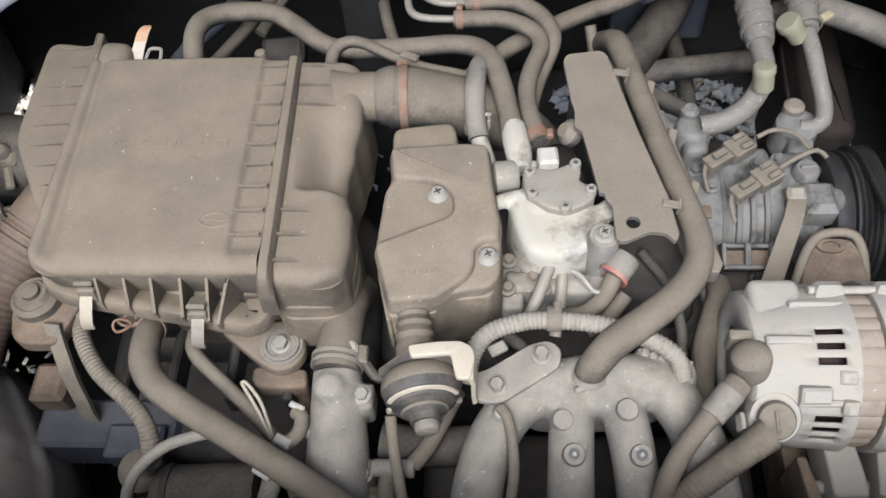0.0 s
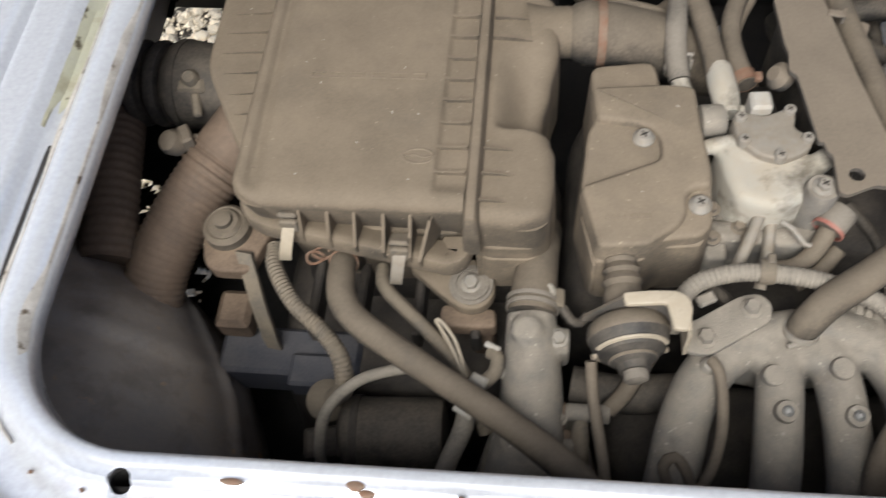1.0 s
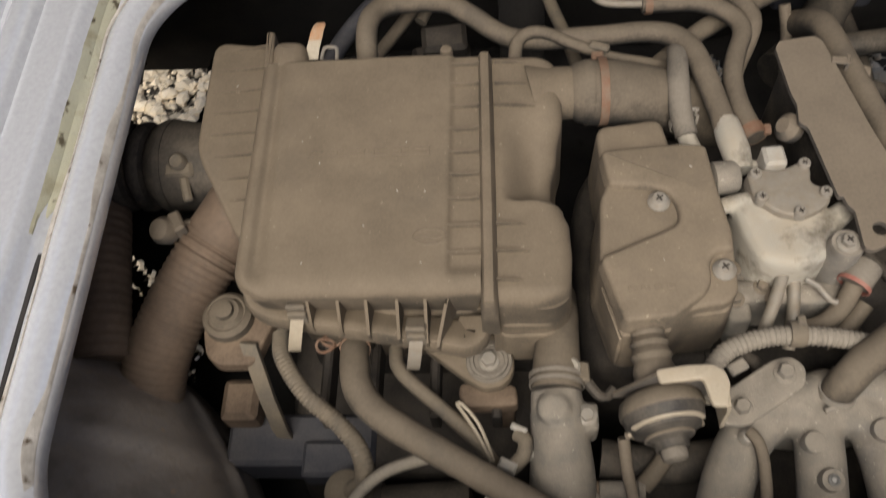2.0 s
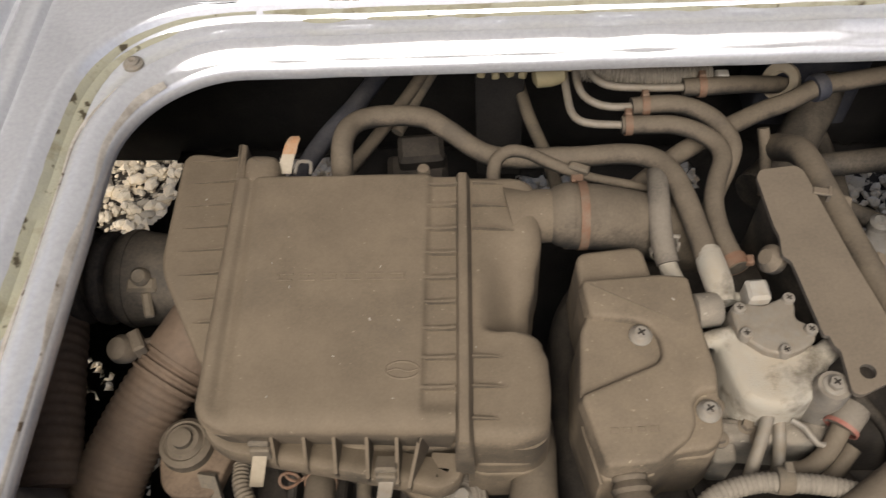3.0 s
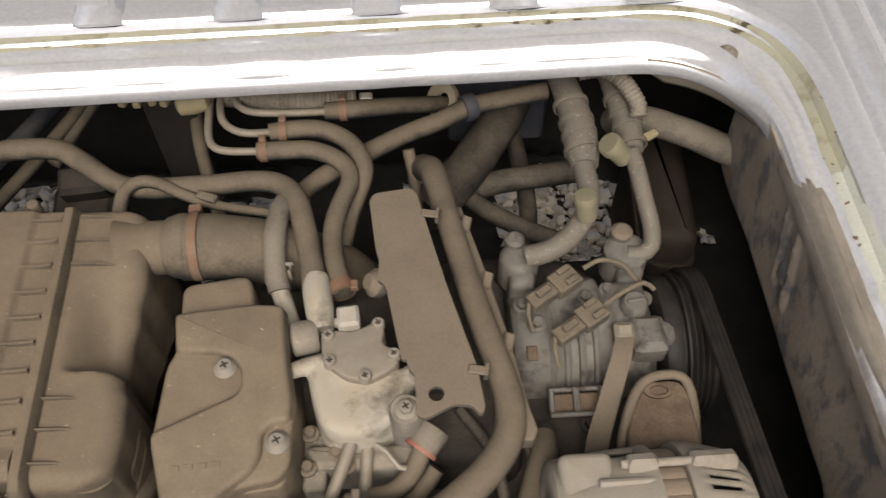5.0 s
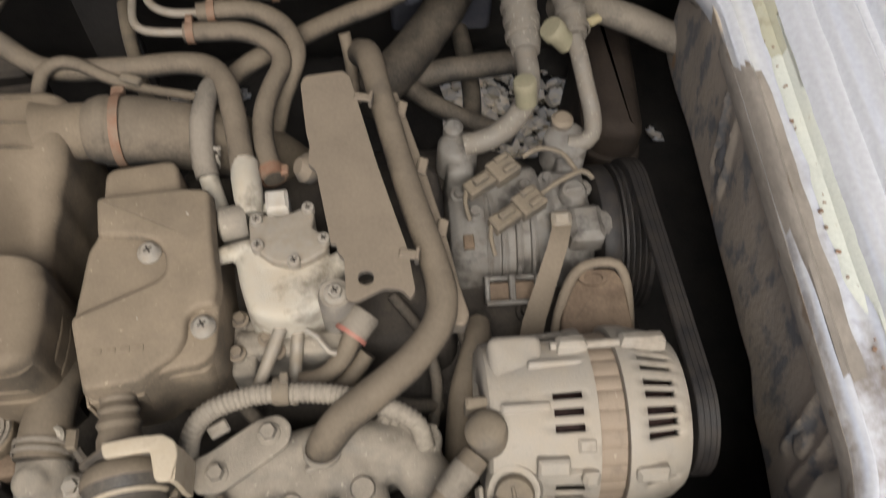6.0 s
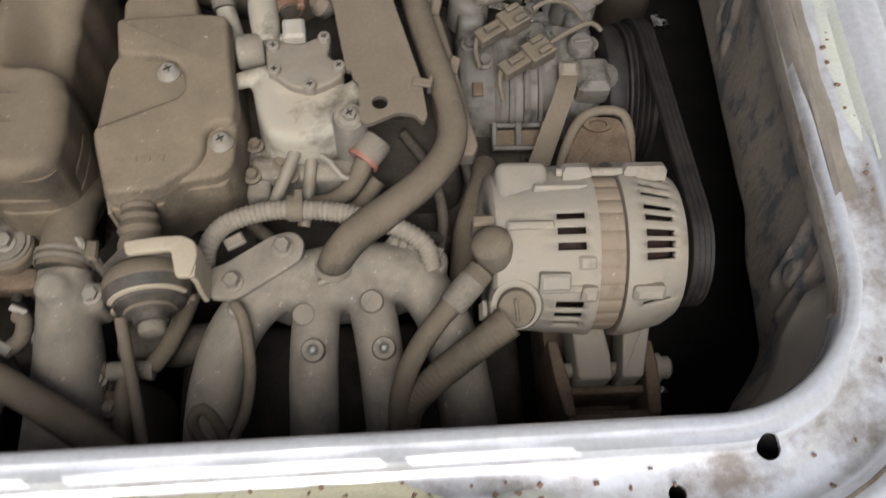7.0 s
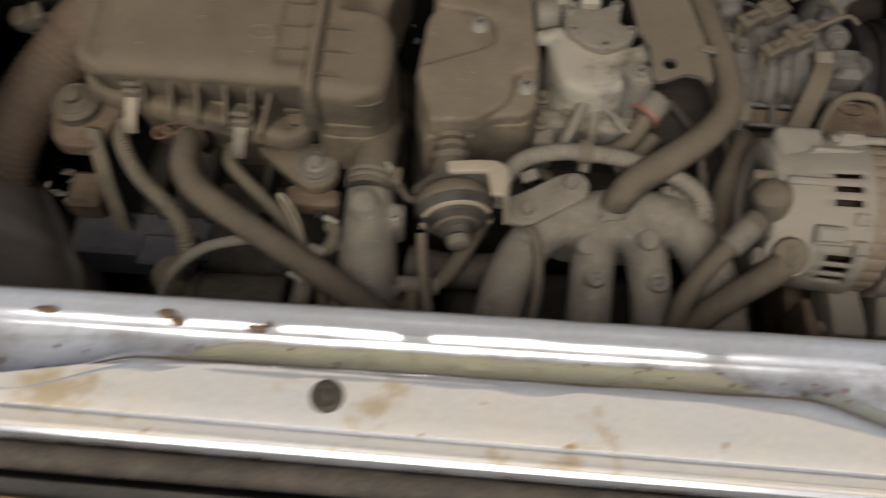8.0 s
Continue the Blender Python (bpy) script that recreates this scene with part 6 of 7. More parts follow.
bolt(mount, (-0.125, -0.061, 0.5215), r=0.0062, h=0.007, washer=1.35)
mount.location.z -= 0.016
bm = bmesh.new()
slab(bm, [(-0.149, -0.074), (-0.104, -0.076), (-0.102, -0.093), (-0.143, -0.094), (-0.150, -0.086)], 0.492, 0.508, 0.003, 0.005)
slab(bm, [(-0.125, -0.074), (-0.105, -0.076), (-0.106, -0.090), (-0.125, -0.090)], 0.40, 0.495, 0.003, 0.005)
part("rusty_foot", bm, M_RUST, mount, "rust-stained steel foot")
mount2 = thing("air_cleaner_mount", (-0.335, -0.02, 0.42), "rust-stained mounting bracket with a rubber bush under the air cleaner", "mount", "air cleaner mounts")
bm = bmesh.new()
slab(bm, [(-0.366, -0.020), (-0.360, -0.043), (-0.350, -0.052), (-0.318, -0.052), (-0.312, -0.030), (-0.300, 0.0), (-0.33, 0.01), (-0.355, 0.005)], 0.482, 0.496, 0.003, 0.008)
part("bracket", bm, M_RUST, mount2)
bm = bmesh.new()
lathe(bm, [(0.0215, -0.004), (0.0205, 0.010), (0.0165, 0.014), (0.0150, 0.013), (0.012, 0.017), (0.008, 0.017), (0.0075, 0.021), (0.003, 0.022)], Matrix.Translation((-0.3440, -0.012, 0.494)), 28)
part("bush", bm, M_HOSE, mount2)
bm = bmesh.new()
loft(bm, [[(x, y, z), (x + 0.014, y - 0.002, z), (x + 0.014, y + 0.002, z - 0.003), (x, y + 0.003, z - 0.003)] for x, y, z in ((-0.331, -0.036, 0.502), (-0.326, -0.050, 0.492), (-0.321, -0.068, 0.470), (-0.317, -0.085, 0.43), (-0.315, -0.09, 0.39))])
part("strut", bm, M_CONN, mount2)
bm = bmesh.new()
block(bm, (0.032, 0.036, 0.03), pose(-0.344, -0.062, 0.43), 0.005)
part("rusty_foot", bm, M_RUST, mount2)

mount2.location = Vector(mount2.location) + Vector((0.005, -0.012, 0.016))

# conduit bowed over the manifold
conduit = thing("cable_conduit", (0.11, -0.075, 0.54), "pale grey corrugated conduit bowed over the manifold", "conduit", "cable conduits")
CON = [(0.030, -0.105, 0.535), (0.035, -0.090, 0.552), (0.047, -0.0775, 0.560), (0.070, -0.0695, 0.562), (0.093, -0.0675, 0.562), (0.13, -0.0700, 0.560), (0.166, -0.0800, 0.556), (0.186, -0.0910, 0.550), (0.192, -0.106, 0.540)]
bm = bmesh.new()
tube(bm, CON, 0.0069, seg=16, wave=(0.0036, 0.0009))
part("sleeve", bm, M_COND, conduit)
bm = bmesh.new()
lathe(bm, [(0.0092, -0.0055), (0.0098, -0.004), (0.0098, 0.004), (0.0092, 0.0055)], along((0.096, -0.0662, 0.562), (1, -0.03, 0)), 18)
block(bm, (0.006, 0.008, 0.006), pose(0.0985, -0.060, 0.569), 0.001)
part("joint_sleeve", bm, M_CONN, conduit)


# ---- alternator ----
alternator = thing("alternator", (0.30, -0.09, 0.46), "pale dusty aluminium alternator with slotted housings", "alternator")
AC = Vector((0.0, -0.090, 0.533))


def shell(prof, slots, seg=144, thick=0.004):
    """A turned housing about the alternator's axis with slots left open: prof rows are (x, radius), slots (row, from angle, to angle),
    angles from straight up towards the rear."""
    bm = bmesh.new()
    vs = []
    for x, r in prof:
        vs.append([bm.verts.new((x, AC.y - r * math.sin(2 * math.pi * k / seg), AC.z + r * math.cos(2 * math.pi * k / seg))) for k in range(seg)])
    for i in range(len(vs) - 1):
        for k in range(seg):
            a = 360 * (k + 0.5) / seg
            if any(i == s[0] and s[1] <= (a if a < 180 else a - 360) <= s[2] for s in slots):
                continue
            j = (k + 1) % seg
            bm.faces.new((vs[i][k], vs[i][j], vs[i + 1][j], vs[i + 1][k]))
    return bm


def add_thickness(ob, t):
    s = ob.modifiers.new("thickness", "SOLIDIFY")
    s.thickness, s.offset = t, -1
    return ob


rear = [(0.2300, 0.030), (0.2312, 0.0530), (0.2335, 0.0562), (0.245, 0.0575), (0.262, 0.0592), (0.2755, 0.0610), (0.2955, 0.0620), (0.3015, 0.0635), (0.3055, 0.0635), (0.3065, 0.0600)]
back = part("rear_housing", shell(rear, [(5, 0, 6), (5, 9.5, 15.5), (5, 19, 25), (5, 60, 67), (5, 70, 77), (5, 80, 87), (5, 150, 170), (5, 190 - 360, 205 - 360), (5, -60, -45), (5, -90, -75)]), M_ALT, alternator)
add_thickness(back, 0.005)
front = [(0.3245, 0.0595), (0.3255, 0.0640), (0.330, 0.0645), (0.338, 0.0640), (0.3625, 0.0580), (0.372, 0.0520), (0.3745, 0.044), (0.3750, 0.012)]
slots = [(3, a, a + 4.9) for a in (-48, -39.5, -31, -22.5, -14, -5.5, 3, 11.5, 20, 28.5, 61, 100, 115, 130, -75, -90)]
nose = part("front_housing", shell(front, slots), M_ALT, alternator)
add_thickness(nose, 0.006)
bm = bmesh.new()
st = []
for i, (x, dr) in enumerate(((0.3060, 0.0), (0.3100, 0.0006), (0.3140, 0.0), (0.3180, 0.0006), (0.3250, 0.0))):
    st.append([(x, AC.y - (0.0595 + dr - (0.0012 if k % 5 == 0 else 0)) * math.sin(2 * math.pi * k / 144), AC.z + (0.0595 + dr - (0.0012 if k % 5 == 0 else 0)) * math.cos(2 * math.pi * k / 144)) for k in range(144)])
loft(bm, st)
part("stator", bm, M_STATOR, alternator, "tan ribbed stator laminations")
bm = bmesh.new()
lathe(bm, [(0.02, 0.242), (0.046, 0.250), (0.0500, 0.262), (0.0515, 0.300), (0.0515, 0.330), (0.050, 0.355), (0.045, 0.366)], along((0, AC.y, AC.z), (1, 0, 0)), 48)
part("winding", bm, M_COPPER, alternator, "dark copper windings")
for a, x0, x1, w in ((-32, 0.284, 0.362, 0.012), (52, 0.292, 0.352, 0.011), (150, 0.292, 0.36, 0.013), (-110, 0.292, 0.36, 0.013)):
    m = Matrix.Translation(AC) @ Matrix.Rotation(radians(a), 4, "X") @ Matrix.Translation((0, 0, 0.0645))
    for xa, xb in ((x0, x0 + (0.022 if a == -32 else 0.012)), (0.329, x1)):
        bm = bmesh.new()
        block(bm, (xb - xa, w, 0.013), m @ pose((xa + xb) / 2, 0, -0.001), 0.003)
        part("bolt_lug", bm, M_ALT, alternator)
    if a != 52:
        bm = bmesh.new()
        lathe(bm, [(0.0032, 0.28), (0.0032, 0.36)], m @ along((0, 0, 0.0), (1, 0, 0)), 10)
        part("through_bolt", bm, M_ALT, alternator)
for a, x0, x1, w, h in ((8, 0.240, 0.274, 0.006, 0.004), (44, 0.262, 0.284, 0.012, 0.007), (50, 0.262, 0.300, 0.005, 0.004), (-20, 0.262, 0.303, 0.005, 0.003), (33, 0.290, 0.303, 0.010, 0.004)):
    m = Matrix.Translation(AC) @ Matrix.Rotation(radians(a), 4, "X") @ Matrix.Translation(((x0 + x1) / 2, 0, 0.0605 if x1 > 0.28 else 0.0585))
    bm = bmesh.new()
    block(bm, (x1 - x0, w, h * 2), m, 0.0018)
    part("casting_rib", bm, M_ALT, alternator)
bm = bmesh.new()
block(bm, (0.040, 0.050, 0.030), pose(0.258, -0.094, 0.570, 8, 0, 0), 0.008)
slab(bm, rect(0.236, -0.085, 0.275, -0.045), 0.55, 0.588, 0.006, 0.008)
part("regulator_hump", bm, M_ALT, alternator)
bm = bmesh.new()
slab(bm, [(0.2965, -0.128), (0.3195, -0.128), (0.3240, -0.165), (0.3240, -0.1840), (0.2970, -0.1840)], 0.480, 0.514, 0.003, 0.004, 0.0)
part("foot", bm, M_ALT, alternator)
bm = bmesh.new()
slab(bm, [(0.3295, -0.1840), (0.3460, -0.1840), (0.3620, -0.128), (0.3390, -0.128)], 0.482, 0.5165, 0.002, 0.003)
part("foot", bm, M_ALT, alternator)
bm = bmesh.new()
lathe(bm, [(0.030, 0.3745), (0.030, 0.3775), (0.041, 0.3785), (0.0415, 0.3820), (0.0395, 0.383), (0.0415, 0.385), (0.0395, 0.387), (0.0415, 0.389), (0.0395, 0.391), (0.0415, 0.393), (0.0415, 0.3955), (0.030, 0.3965), (0.012, 0.394)], along((0, AC.y, AC.z), (1, 0, 0)), 56)
part("pulley", bm, M_BELT, alternator, "dark ribbed pulley")
bm = bmesh.new()
lathe(bm, [(0.007, -0.022), (0.0100, -0.018), (0.0125, -0.006), (0.0145, 0.004), (0.0142, 0.010), (0.010, 0.0145), (0.004, 0.016)], along((0.2310, -0.112, 0.581), (-0.3, 0.25, 1.0)), 28)
boot = part("terminal_boot", bm, M_CONN, alternator, "dusty grey rubber terminal boot")
bm = bmesh.new()
block(bm, (0.020, 0.008, 0.022), pose(0.2270, -0.0905, 0.576), 0.002)
part("boot_tab", bm, M_CONN, boot)
bm = bmesh.new()
lathe(bm, [(0.0185, -0.018), (0.0200, -0.010), (0.0200, 0.003), (0.0180, 0.008), (0.0175, 0.010), (0.012, 0.010)], along((0.2480, -0.139, 0.556), (-0.15, -0.55, 0.75)), 32)
plug = part("plug_socket", bm, M_ALT, alternator)
bm = bmesh.new()
lathe(bm, [(0.0130, 0.006), (0.0138, 0.014), (0.0125, 0.0165), (0.004, 0.0160)], along((0.2480, -0.140, 0.556), (-0.15, -0.55, 0.75)), 28)
block(bm, (0.003, 0.016, 0.004), along((0.2458, -0.1492, 0.5680), (-0.15, -0.55, 0.75), 20), 0.001)
part("plug", bm, M_CONN, plug, "dusty brown round plug")
for k in range(3):
    bm = bmesh.new()
    block(bm, (0.0035, 0.012, 0.010), pose(0.2235 + 0.0055 * k, -0.145, 0.556, 0, 15, 0), 0.001)
    part("socket_rib", bm, M_ALT, plug)
hose("battery_cable", [(0.2230, -0.122, 0.572), (0.212, -0.134, 0.569), (0.196, -0.149, 0.562), (0.180, -0.168, 0.553), (0.170, -0.186, 0.542), (0.1655, -0.205, 0.525), (0.166, -0.235, 0.50)], [0.0098, 0.0096, 0.0075, 0.0075, 0.0076, 0.0078, 0.0078], M_HOSE, "dusty thick battery cable from the alternator boot", "cable", "alternator cables", seg=16)
bm = bmesh.new()
tube(bm, [(0.217, -0.1285, 0.571), (0.2015, -0.1445, 0.565)], [0.0102, 0.0098], seg=18)
tagged(part("cable_sleeve", bm, M_HOSE_PALE), "pale dusty sleeve on the battery cable", "cable sleeve")
hose("alternator_conduit", [(0.2405, -0.156, 0.564), (0.225, -0.166, 0.558), (0.205, -0.178, 0.548), (0.187, -0.190, 0.538), (0.172, -0.206, 0.520), (0.170, -0.24, 0.495)], [0.0118, 0.0105, 0.0105, 0.0102, 0.0092, 0.009], M_HOSE, "dusty brown finely ribbed sleeve from the alternator plug", "conduit", "alternator cables", seg=16, wave=(0.0036, 0.0005))

mountb = thing("alternator_bracket", (0.315, -0.17, 0.40), "rusty brown cast bracket holding the alternator feet", "bracket")
for name, poly, z0, z1 in (("arm", [(0.2765, -0.150), (0.2840, -0.150), (0.2905, -0.182), (0.2925, -0.208), (0.2845, -0.208), (0.2795, -0.180)], 0.455, 0.503),
                           ("arm", [(0.3480, -0.152), (0.3555, -0.152), (0.3575, -0.185), (0.3550, -0.2085), (0.3450, -0.2085), (0.3465, -0.184)], 0.455, 0.503),
                           ("front_bar", [(0.2840, -0.2040), (0.3550, -0.2040), (0.3525, -0.2130), (0.2880, -0.2130)], 0.455, 0.501),
                           ("back_bar", [(0.2880, -0.1835), (0.3480, -0.1835), (0.3480, -0.1895), (0.2890, -0.1895)], 0.455, 0.494),
                           ("block", rect(0.283, -0.20, 0.35, -0.10), 0.40, 0.455)):
    bm = bmesh.new()
    slab(bm, poly, z0, z1, 0.002, 0.003)
    part(name, bm, M_RUST, mountb)
bm = bmesh.new()
slab(bm, rect(0.284, -0.203, 0.350, -0.150), 0.430, 0.4450, 0.004, 0.005)
part("web", bm, M_RUST, mountb)
bm = bmesh.new()
lathe(bm, [(0.0055, -0.068), (0.0055, 0.0), (0.011, 0.0), (0.011, 0.004), (0.0085, 0.0045), (0.0085, 0.011), (0.006, 0.013)], along((0.3565, -0.171, 0.493), (1, 0, 0)), 20)
part("pivot_bolt", bm, M_ALT, mountb)

# the housing is a little shorter along its shaft
alternator.scale.x = 0.955
alternator.location.x += (0.236 - 0.30) * 0.045

adjust = thing("adjuster_arm", (0.33, 0.02, 0.45), "rusty brown curved adjuster arm above the alternator", "bracket")
bm = bmesh.new()
ARM = [(0.300, -0.022, 0.49), (0.3015, -0.005, 0.510), (0.312, 0.020, 0.520), (0.324, 0.034, 0.522), (0.340, 0.0385, 0.522), (0.3545, 0.036, 0.521), (0.360, 0.022, 0.516), (0.3605, 0.0, 0.506), (0.3605, -0.02, 0.49)]
tube(bm, ARM, 0.0042, seg=10, lump=0.05)
part("rim", bm, M_SHIELD, adjust)
bm = bmesh.new()
slab(bm, [(0.302, -0.022), (0.3035, -0.005), (0.313, 0.018), (0.325, 0.032), (0.340, 0.0365), (0.353, 0.034), (0.358, 0.021), (0.3585, -0.02)], 0.500, 0.5185, 0.003, 0.004)
part("web", bm, M_RUST, adjust)
bm = bmesh.new()
lathe(bm, [(0.0085, 0.0), (0.0085, 0.003), (0.0055, 0.003), (0.005, 0.001)], Matrix.Translation((0.3335, 0.026, 0.5180)) @ Matrix.Diagonal((1.4, 0.8, 1, 1)), 20)
part("slot_rim", bm, M_RUST, adjust)

# ---- air-conditioning compressor ----
comp = thing("compressor", (0.30, 0.10, 0.40), "grimy grey cast air-conditioning compressor with pulley", "compressor")
CC = Vector((0.0, 0.100, 0.452))
bm = bmesh.new()
lathe(bm, [(0.030, 0.222), (0.052, 0.226), (0.056, 0.232), (0.056, 0.262), (0.053, 0.266), (0.053, 0.300), (0.056, 0.303), (0.0575, 0.309), (0.0575, 0.338), (0.050, 0.346), (0.032, 0.352)], along((0, CC.y, CC.z), (1, 0, 0)), 48)
slab(bm, [(0.226, 0.132), (0.250, 0.132), (0.252, 0.176), (0.228, 0.178)], 0.45, 0.516, 0.008, 0.008)
slab(bm, [(0.320, 0.135), (0.345, 0.135), (0.345, 0.172), (0.320, 0.176)], 0.45, 0.520, 0.008, 0.008)
block(bm, (0.05, 0.05, 0.02), pose(0.282, 0.115, 0.503, 0, 0, 10), 0.006)
block(bm, (0.035, 0.06, 0.018), pose(0.325, 0.105, 0.505), 0.006)
fused(part("casting", bm, M_COMP, comp), 0.002, 3)
for x in (0.258, 0.2705, 0.283, 0.2955):
    bm = bmesh.new()
    loft(bm, [[(x + d, CC.y - r * math.sin(a), CC.z + r * math.cos(a)) for d, r in ((-0.0034, 0.050), (-0.0026, 0.0572), (0.0, 0.0588), (0.0026, 0.0572), (0.0034, 0.050))] for a in (radians(-20 + 92 * k / 24) for k in range(25))])
    part("cooling_rib", bm, M_COMP, comp)
for x, y, z in ((0.236, 0.118, 0.506), (0.247, 0.098, 0.509), (0.312, 0.128, 0.507), (0.343, 0.122, 0.500)):
    bolt(comp, (x, y, z), (0, -0.1, 1), 0.0052, 0.006, 1.5, mat=M_COMP)
for x in (0.262, 0.283):
    bm = bmesh.new()
    for dx, dy, sx, sy in ((0, 0.011, 0.024, 0.004), (0, -0.011, 0.024, 0.004), (-0.010, 0, 0.004, 0.024), (0.010, 0, 0.004, 0.024)):
        block(bm, (sx, sy, 0.010), pose(x + dx, 0.033 + dy, 0.492, 25, 0, 0), 0.001)
    part("window_frame", bm, M_COMP, comp)
    bm = bmesh.new()
    block(bm, (0.018, 0.018, 0.006), pose(x, 0.033, 0.486, 25, 0, 0), 0.001)
    part("window", bm, M_RUST, comp)
bm = bmesh.new()
block(bm, (0.009, 0.013, 0.004), pose(0.240, 0.073, 0.5035), 0.001)
part("tag", bm, M_RUST, comp)
for x, y, z, r in ((0.2375, 0.160, 0.516, 0.014), (0.3315, 0.160, 0.520, 0.0155)):
    bm = bmesh.new()
    lathe(bm, [(r * 1.3, -0.03), (r * 1.25, 0.0), (r, 0.004), (r * 0.72, 0.005)], Matrix.Translation((x, y, z)), 26)
    part("port", bm, M_COMP, comp)
    bm = bmesh.new()
    lathe(bm, [(r * 0.62, -0.004), (r * 0.62, 0.006), (r * 0.4, 0.009)], Matrix.Translation((x - 0.003, y + 0.014, z + 0.004)), 20)
    part("port_bolt", bm, M_SHIELD if r > 0.015 else M_COMP, comp)
bm = bmesh.new()
lathe(bm, [(0.0115, 0.0), (0.0115, 0.010), (0.009, 0.013), (0.004, 0.0135)], Matrix.Translation((0.329, 0.106, 0.512)), 24)
block(bm, (0.014, 0.003, 0.003), pose(0.329, 0.106, 0.526, 0, 0, 8), 0.001)
part("relief_valve", bm, M_COMP, comp)
bm = bmesh.new()
block(bm, (0.030, 0.034, 0.03), pose(0.337, 0.080, 0.505, 0, 0, 0), 0.006)
lathe(bm, [(0.013, -0.02), (0.014, 0.0), (0.011, 0.004)], along((0.356, 0.083, 0.503), (1, 0, 0.1)), 24)
part("clutch_bracket", bm, M_COMP, comp)
bm = bmesh.new()
loft(bm, [[(x - w, y, z), (x + w, y, z), (x + w - 0.001, y - 0.002, z - 0.012), (x - w + 0.001, y - 0.002, z - 0.012)] for x, y, z, w in ((0.316, 0.092, 0.512, 0.008), (0.315, 0.074, 0.520, 0.008), (0.310, 0.058, 0.519, 0.0085), (0.298, 0.030, 0.510, 0.009), (0.286, 0.002, 0.497, 0.0095), (0.280, -0.02, 0.480, 0.0095))])
part("stay", bm, M_SHIELD, comp, "dusty tan stay")
bm = bmesh.new()
block(bm, (0.017, 0.014, 0.013), pose(0.316, 0.082, 0.517, 15, 0, 0), 0.0035)
part("stay_end", bm, M_PIPE, comp, "pale stay end")
pr = [(0.030, 0.350), (0.058, 0.351), (0.0635, 0.3525), (0.0645, 0.354), (0.0645, 0.3655), (0.0635, 0.3670), (0.0590, 0.3675), (0.0590, 0.3700), (0.0655, 0.3705), (0.0660, 0.3725)]
for k in range(4):
    pr += [(0.0625, 0.3745 + 0.0050 * k), (0.0655, 0.3762 + 0.0050 * k), (0.0655, 0.3775 + 0.0050 * k)]
pr += [(0.0665, 0.3945), (0.062, 0.396), (0.050, 0.394), (0.02, 0.392)]
bm = bmesh.new()
lathe(bm, pr, along((0, CC.y, CC.z), (1, 0, 0)), 64)
part("pulley", bm, M_BELT, comp, "dark ribbed pulley")
bolt(comp, (0.290, 0.118, 0.514), r=0.005, h=0.005, mat=M_COMP)

# drive belt round both pulleys
bm = bmesh.new()
rings = []
p1, r1, p2, r2 = Vector((CC.y, CC.z)), 0.0672, Vector((AC.y, AC.z)), 0.0425
path2 = []
d = (p2 - p1)
base = math.atan2(d.y, d.x)
off = math.acos((r1 - r2) / d.length)
for k in range(25):
    a = base + off + (2 * math.pi - 2 * off) * k / 24
    path2.append(p1 + Vector((math.cos(a), math.sin(a))) * r1)
for k in range(17):
    a = base - off + 2 * off * k / 16
    path2.append(p2 + Vector((math.cos(a), math.sin(a))) * r2)
n = len(path2)
for k in range(n):
    t = (path2[(k + 1) % n] - path2[k - 1]).normalized()
    o = Vector((t.y, -t.x))
    rings.append((path2[k], o))
belt = thing("drive_belt", (0.3875, 0.0, 0.40), "worn black rubber drive belt round the alternator and compressor pulleys", "drive belt")
for name, lo, hi, h0, h1 in [("back", 0.3795, 0.3955, -0.0012, 0.0022)] + [("rib", 0.3800 + 0.0040 * k, 0.3830 + 0.0040 * k, 0.0018, 0.0027) for k in range(4)]:
    bm = bmesh.new()
    loops = [[(x - 0.0085 * step01(CC.y - c.x, 0.0, 0.19) + 0.001, *(c + o * h)) for x, h in ((lo, h0), (lo + 0.0004, h1), (hi - 0.0004, h1), (hi, h0))] for c, o in rings]
    loft(bm, loops + [loops[0]], cap=False)
    part(name, bm, M_BELT, belt)

# electrical connectors on the compressor
for (x, y, z), yaw, wire in (((0.262, 0.122, 0.5245), 33, [(0.290, 0.140, 0.526), (0.305, 0.145, 0.53), (0.322, 0.138, 0.532), (0.333, 0.120, 0.53)]), ((0.2790, 0.086, 0.5285), 33, [(0.300, 0.100, 0.530), (0.318, 0.110, 0.534), (0.336, 0.117, 0.535), (0.345, 0.113, 0.53)])):
    c = thing("connector", (x, y, z - 0.01), "dusty tan two-piece electrical connector on the compressor", "connector", "compressor connectors")
    m = pose(x, y, z, 0, 0, yaw)
    bm = bmesh.new()
    block(bm, (0.026, 0.014, 0.012), m @ pose(-0.013, 0, 0), 0.0015)
    block(bm, (0.014, 0.006, 0.006), m @ pose(-0.012, 0, 0.008), 0.001)
    part("male_half", bm, M_CONN, c)
    bm = bmesh.new()
    block(bm, (0.024, 0.020, 0.014), m @ pose(0.012, 0, 0.0005), 0.0015)
    block(bm, (0.012, 0.005, 0.005), m @ pose(0.014, 0.006, 0.009), 0.001)
    block(bm, (0.012, 0.005, 0.005), m @ pose(0.014, -0.006, 0.009), 0.001)
    part("female_half", bm, M_CONN, c)
    bm = bmesh.new()
    tube(bm, wire, 0.0022, seg=8)
    part("wire", bm, M_CONN, c)
    bm = bmesh.new()
    tube(bm, [m @ Vector((-0.025, 0.002, 0)), m @ Vector((-0.032, -0.006, -0.003)), m @ Vector((-0.036, -0.018, -0.010))], 0.002, seg=8)
    part("wire", bm, M_CONN, c)

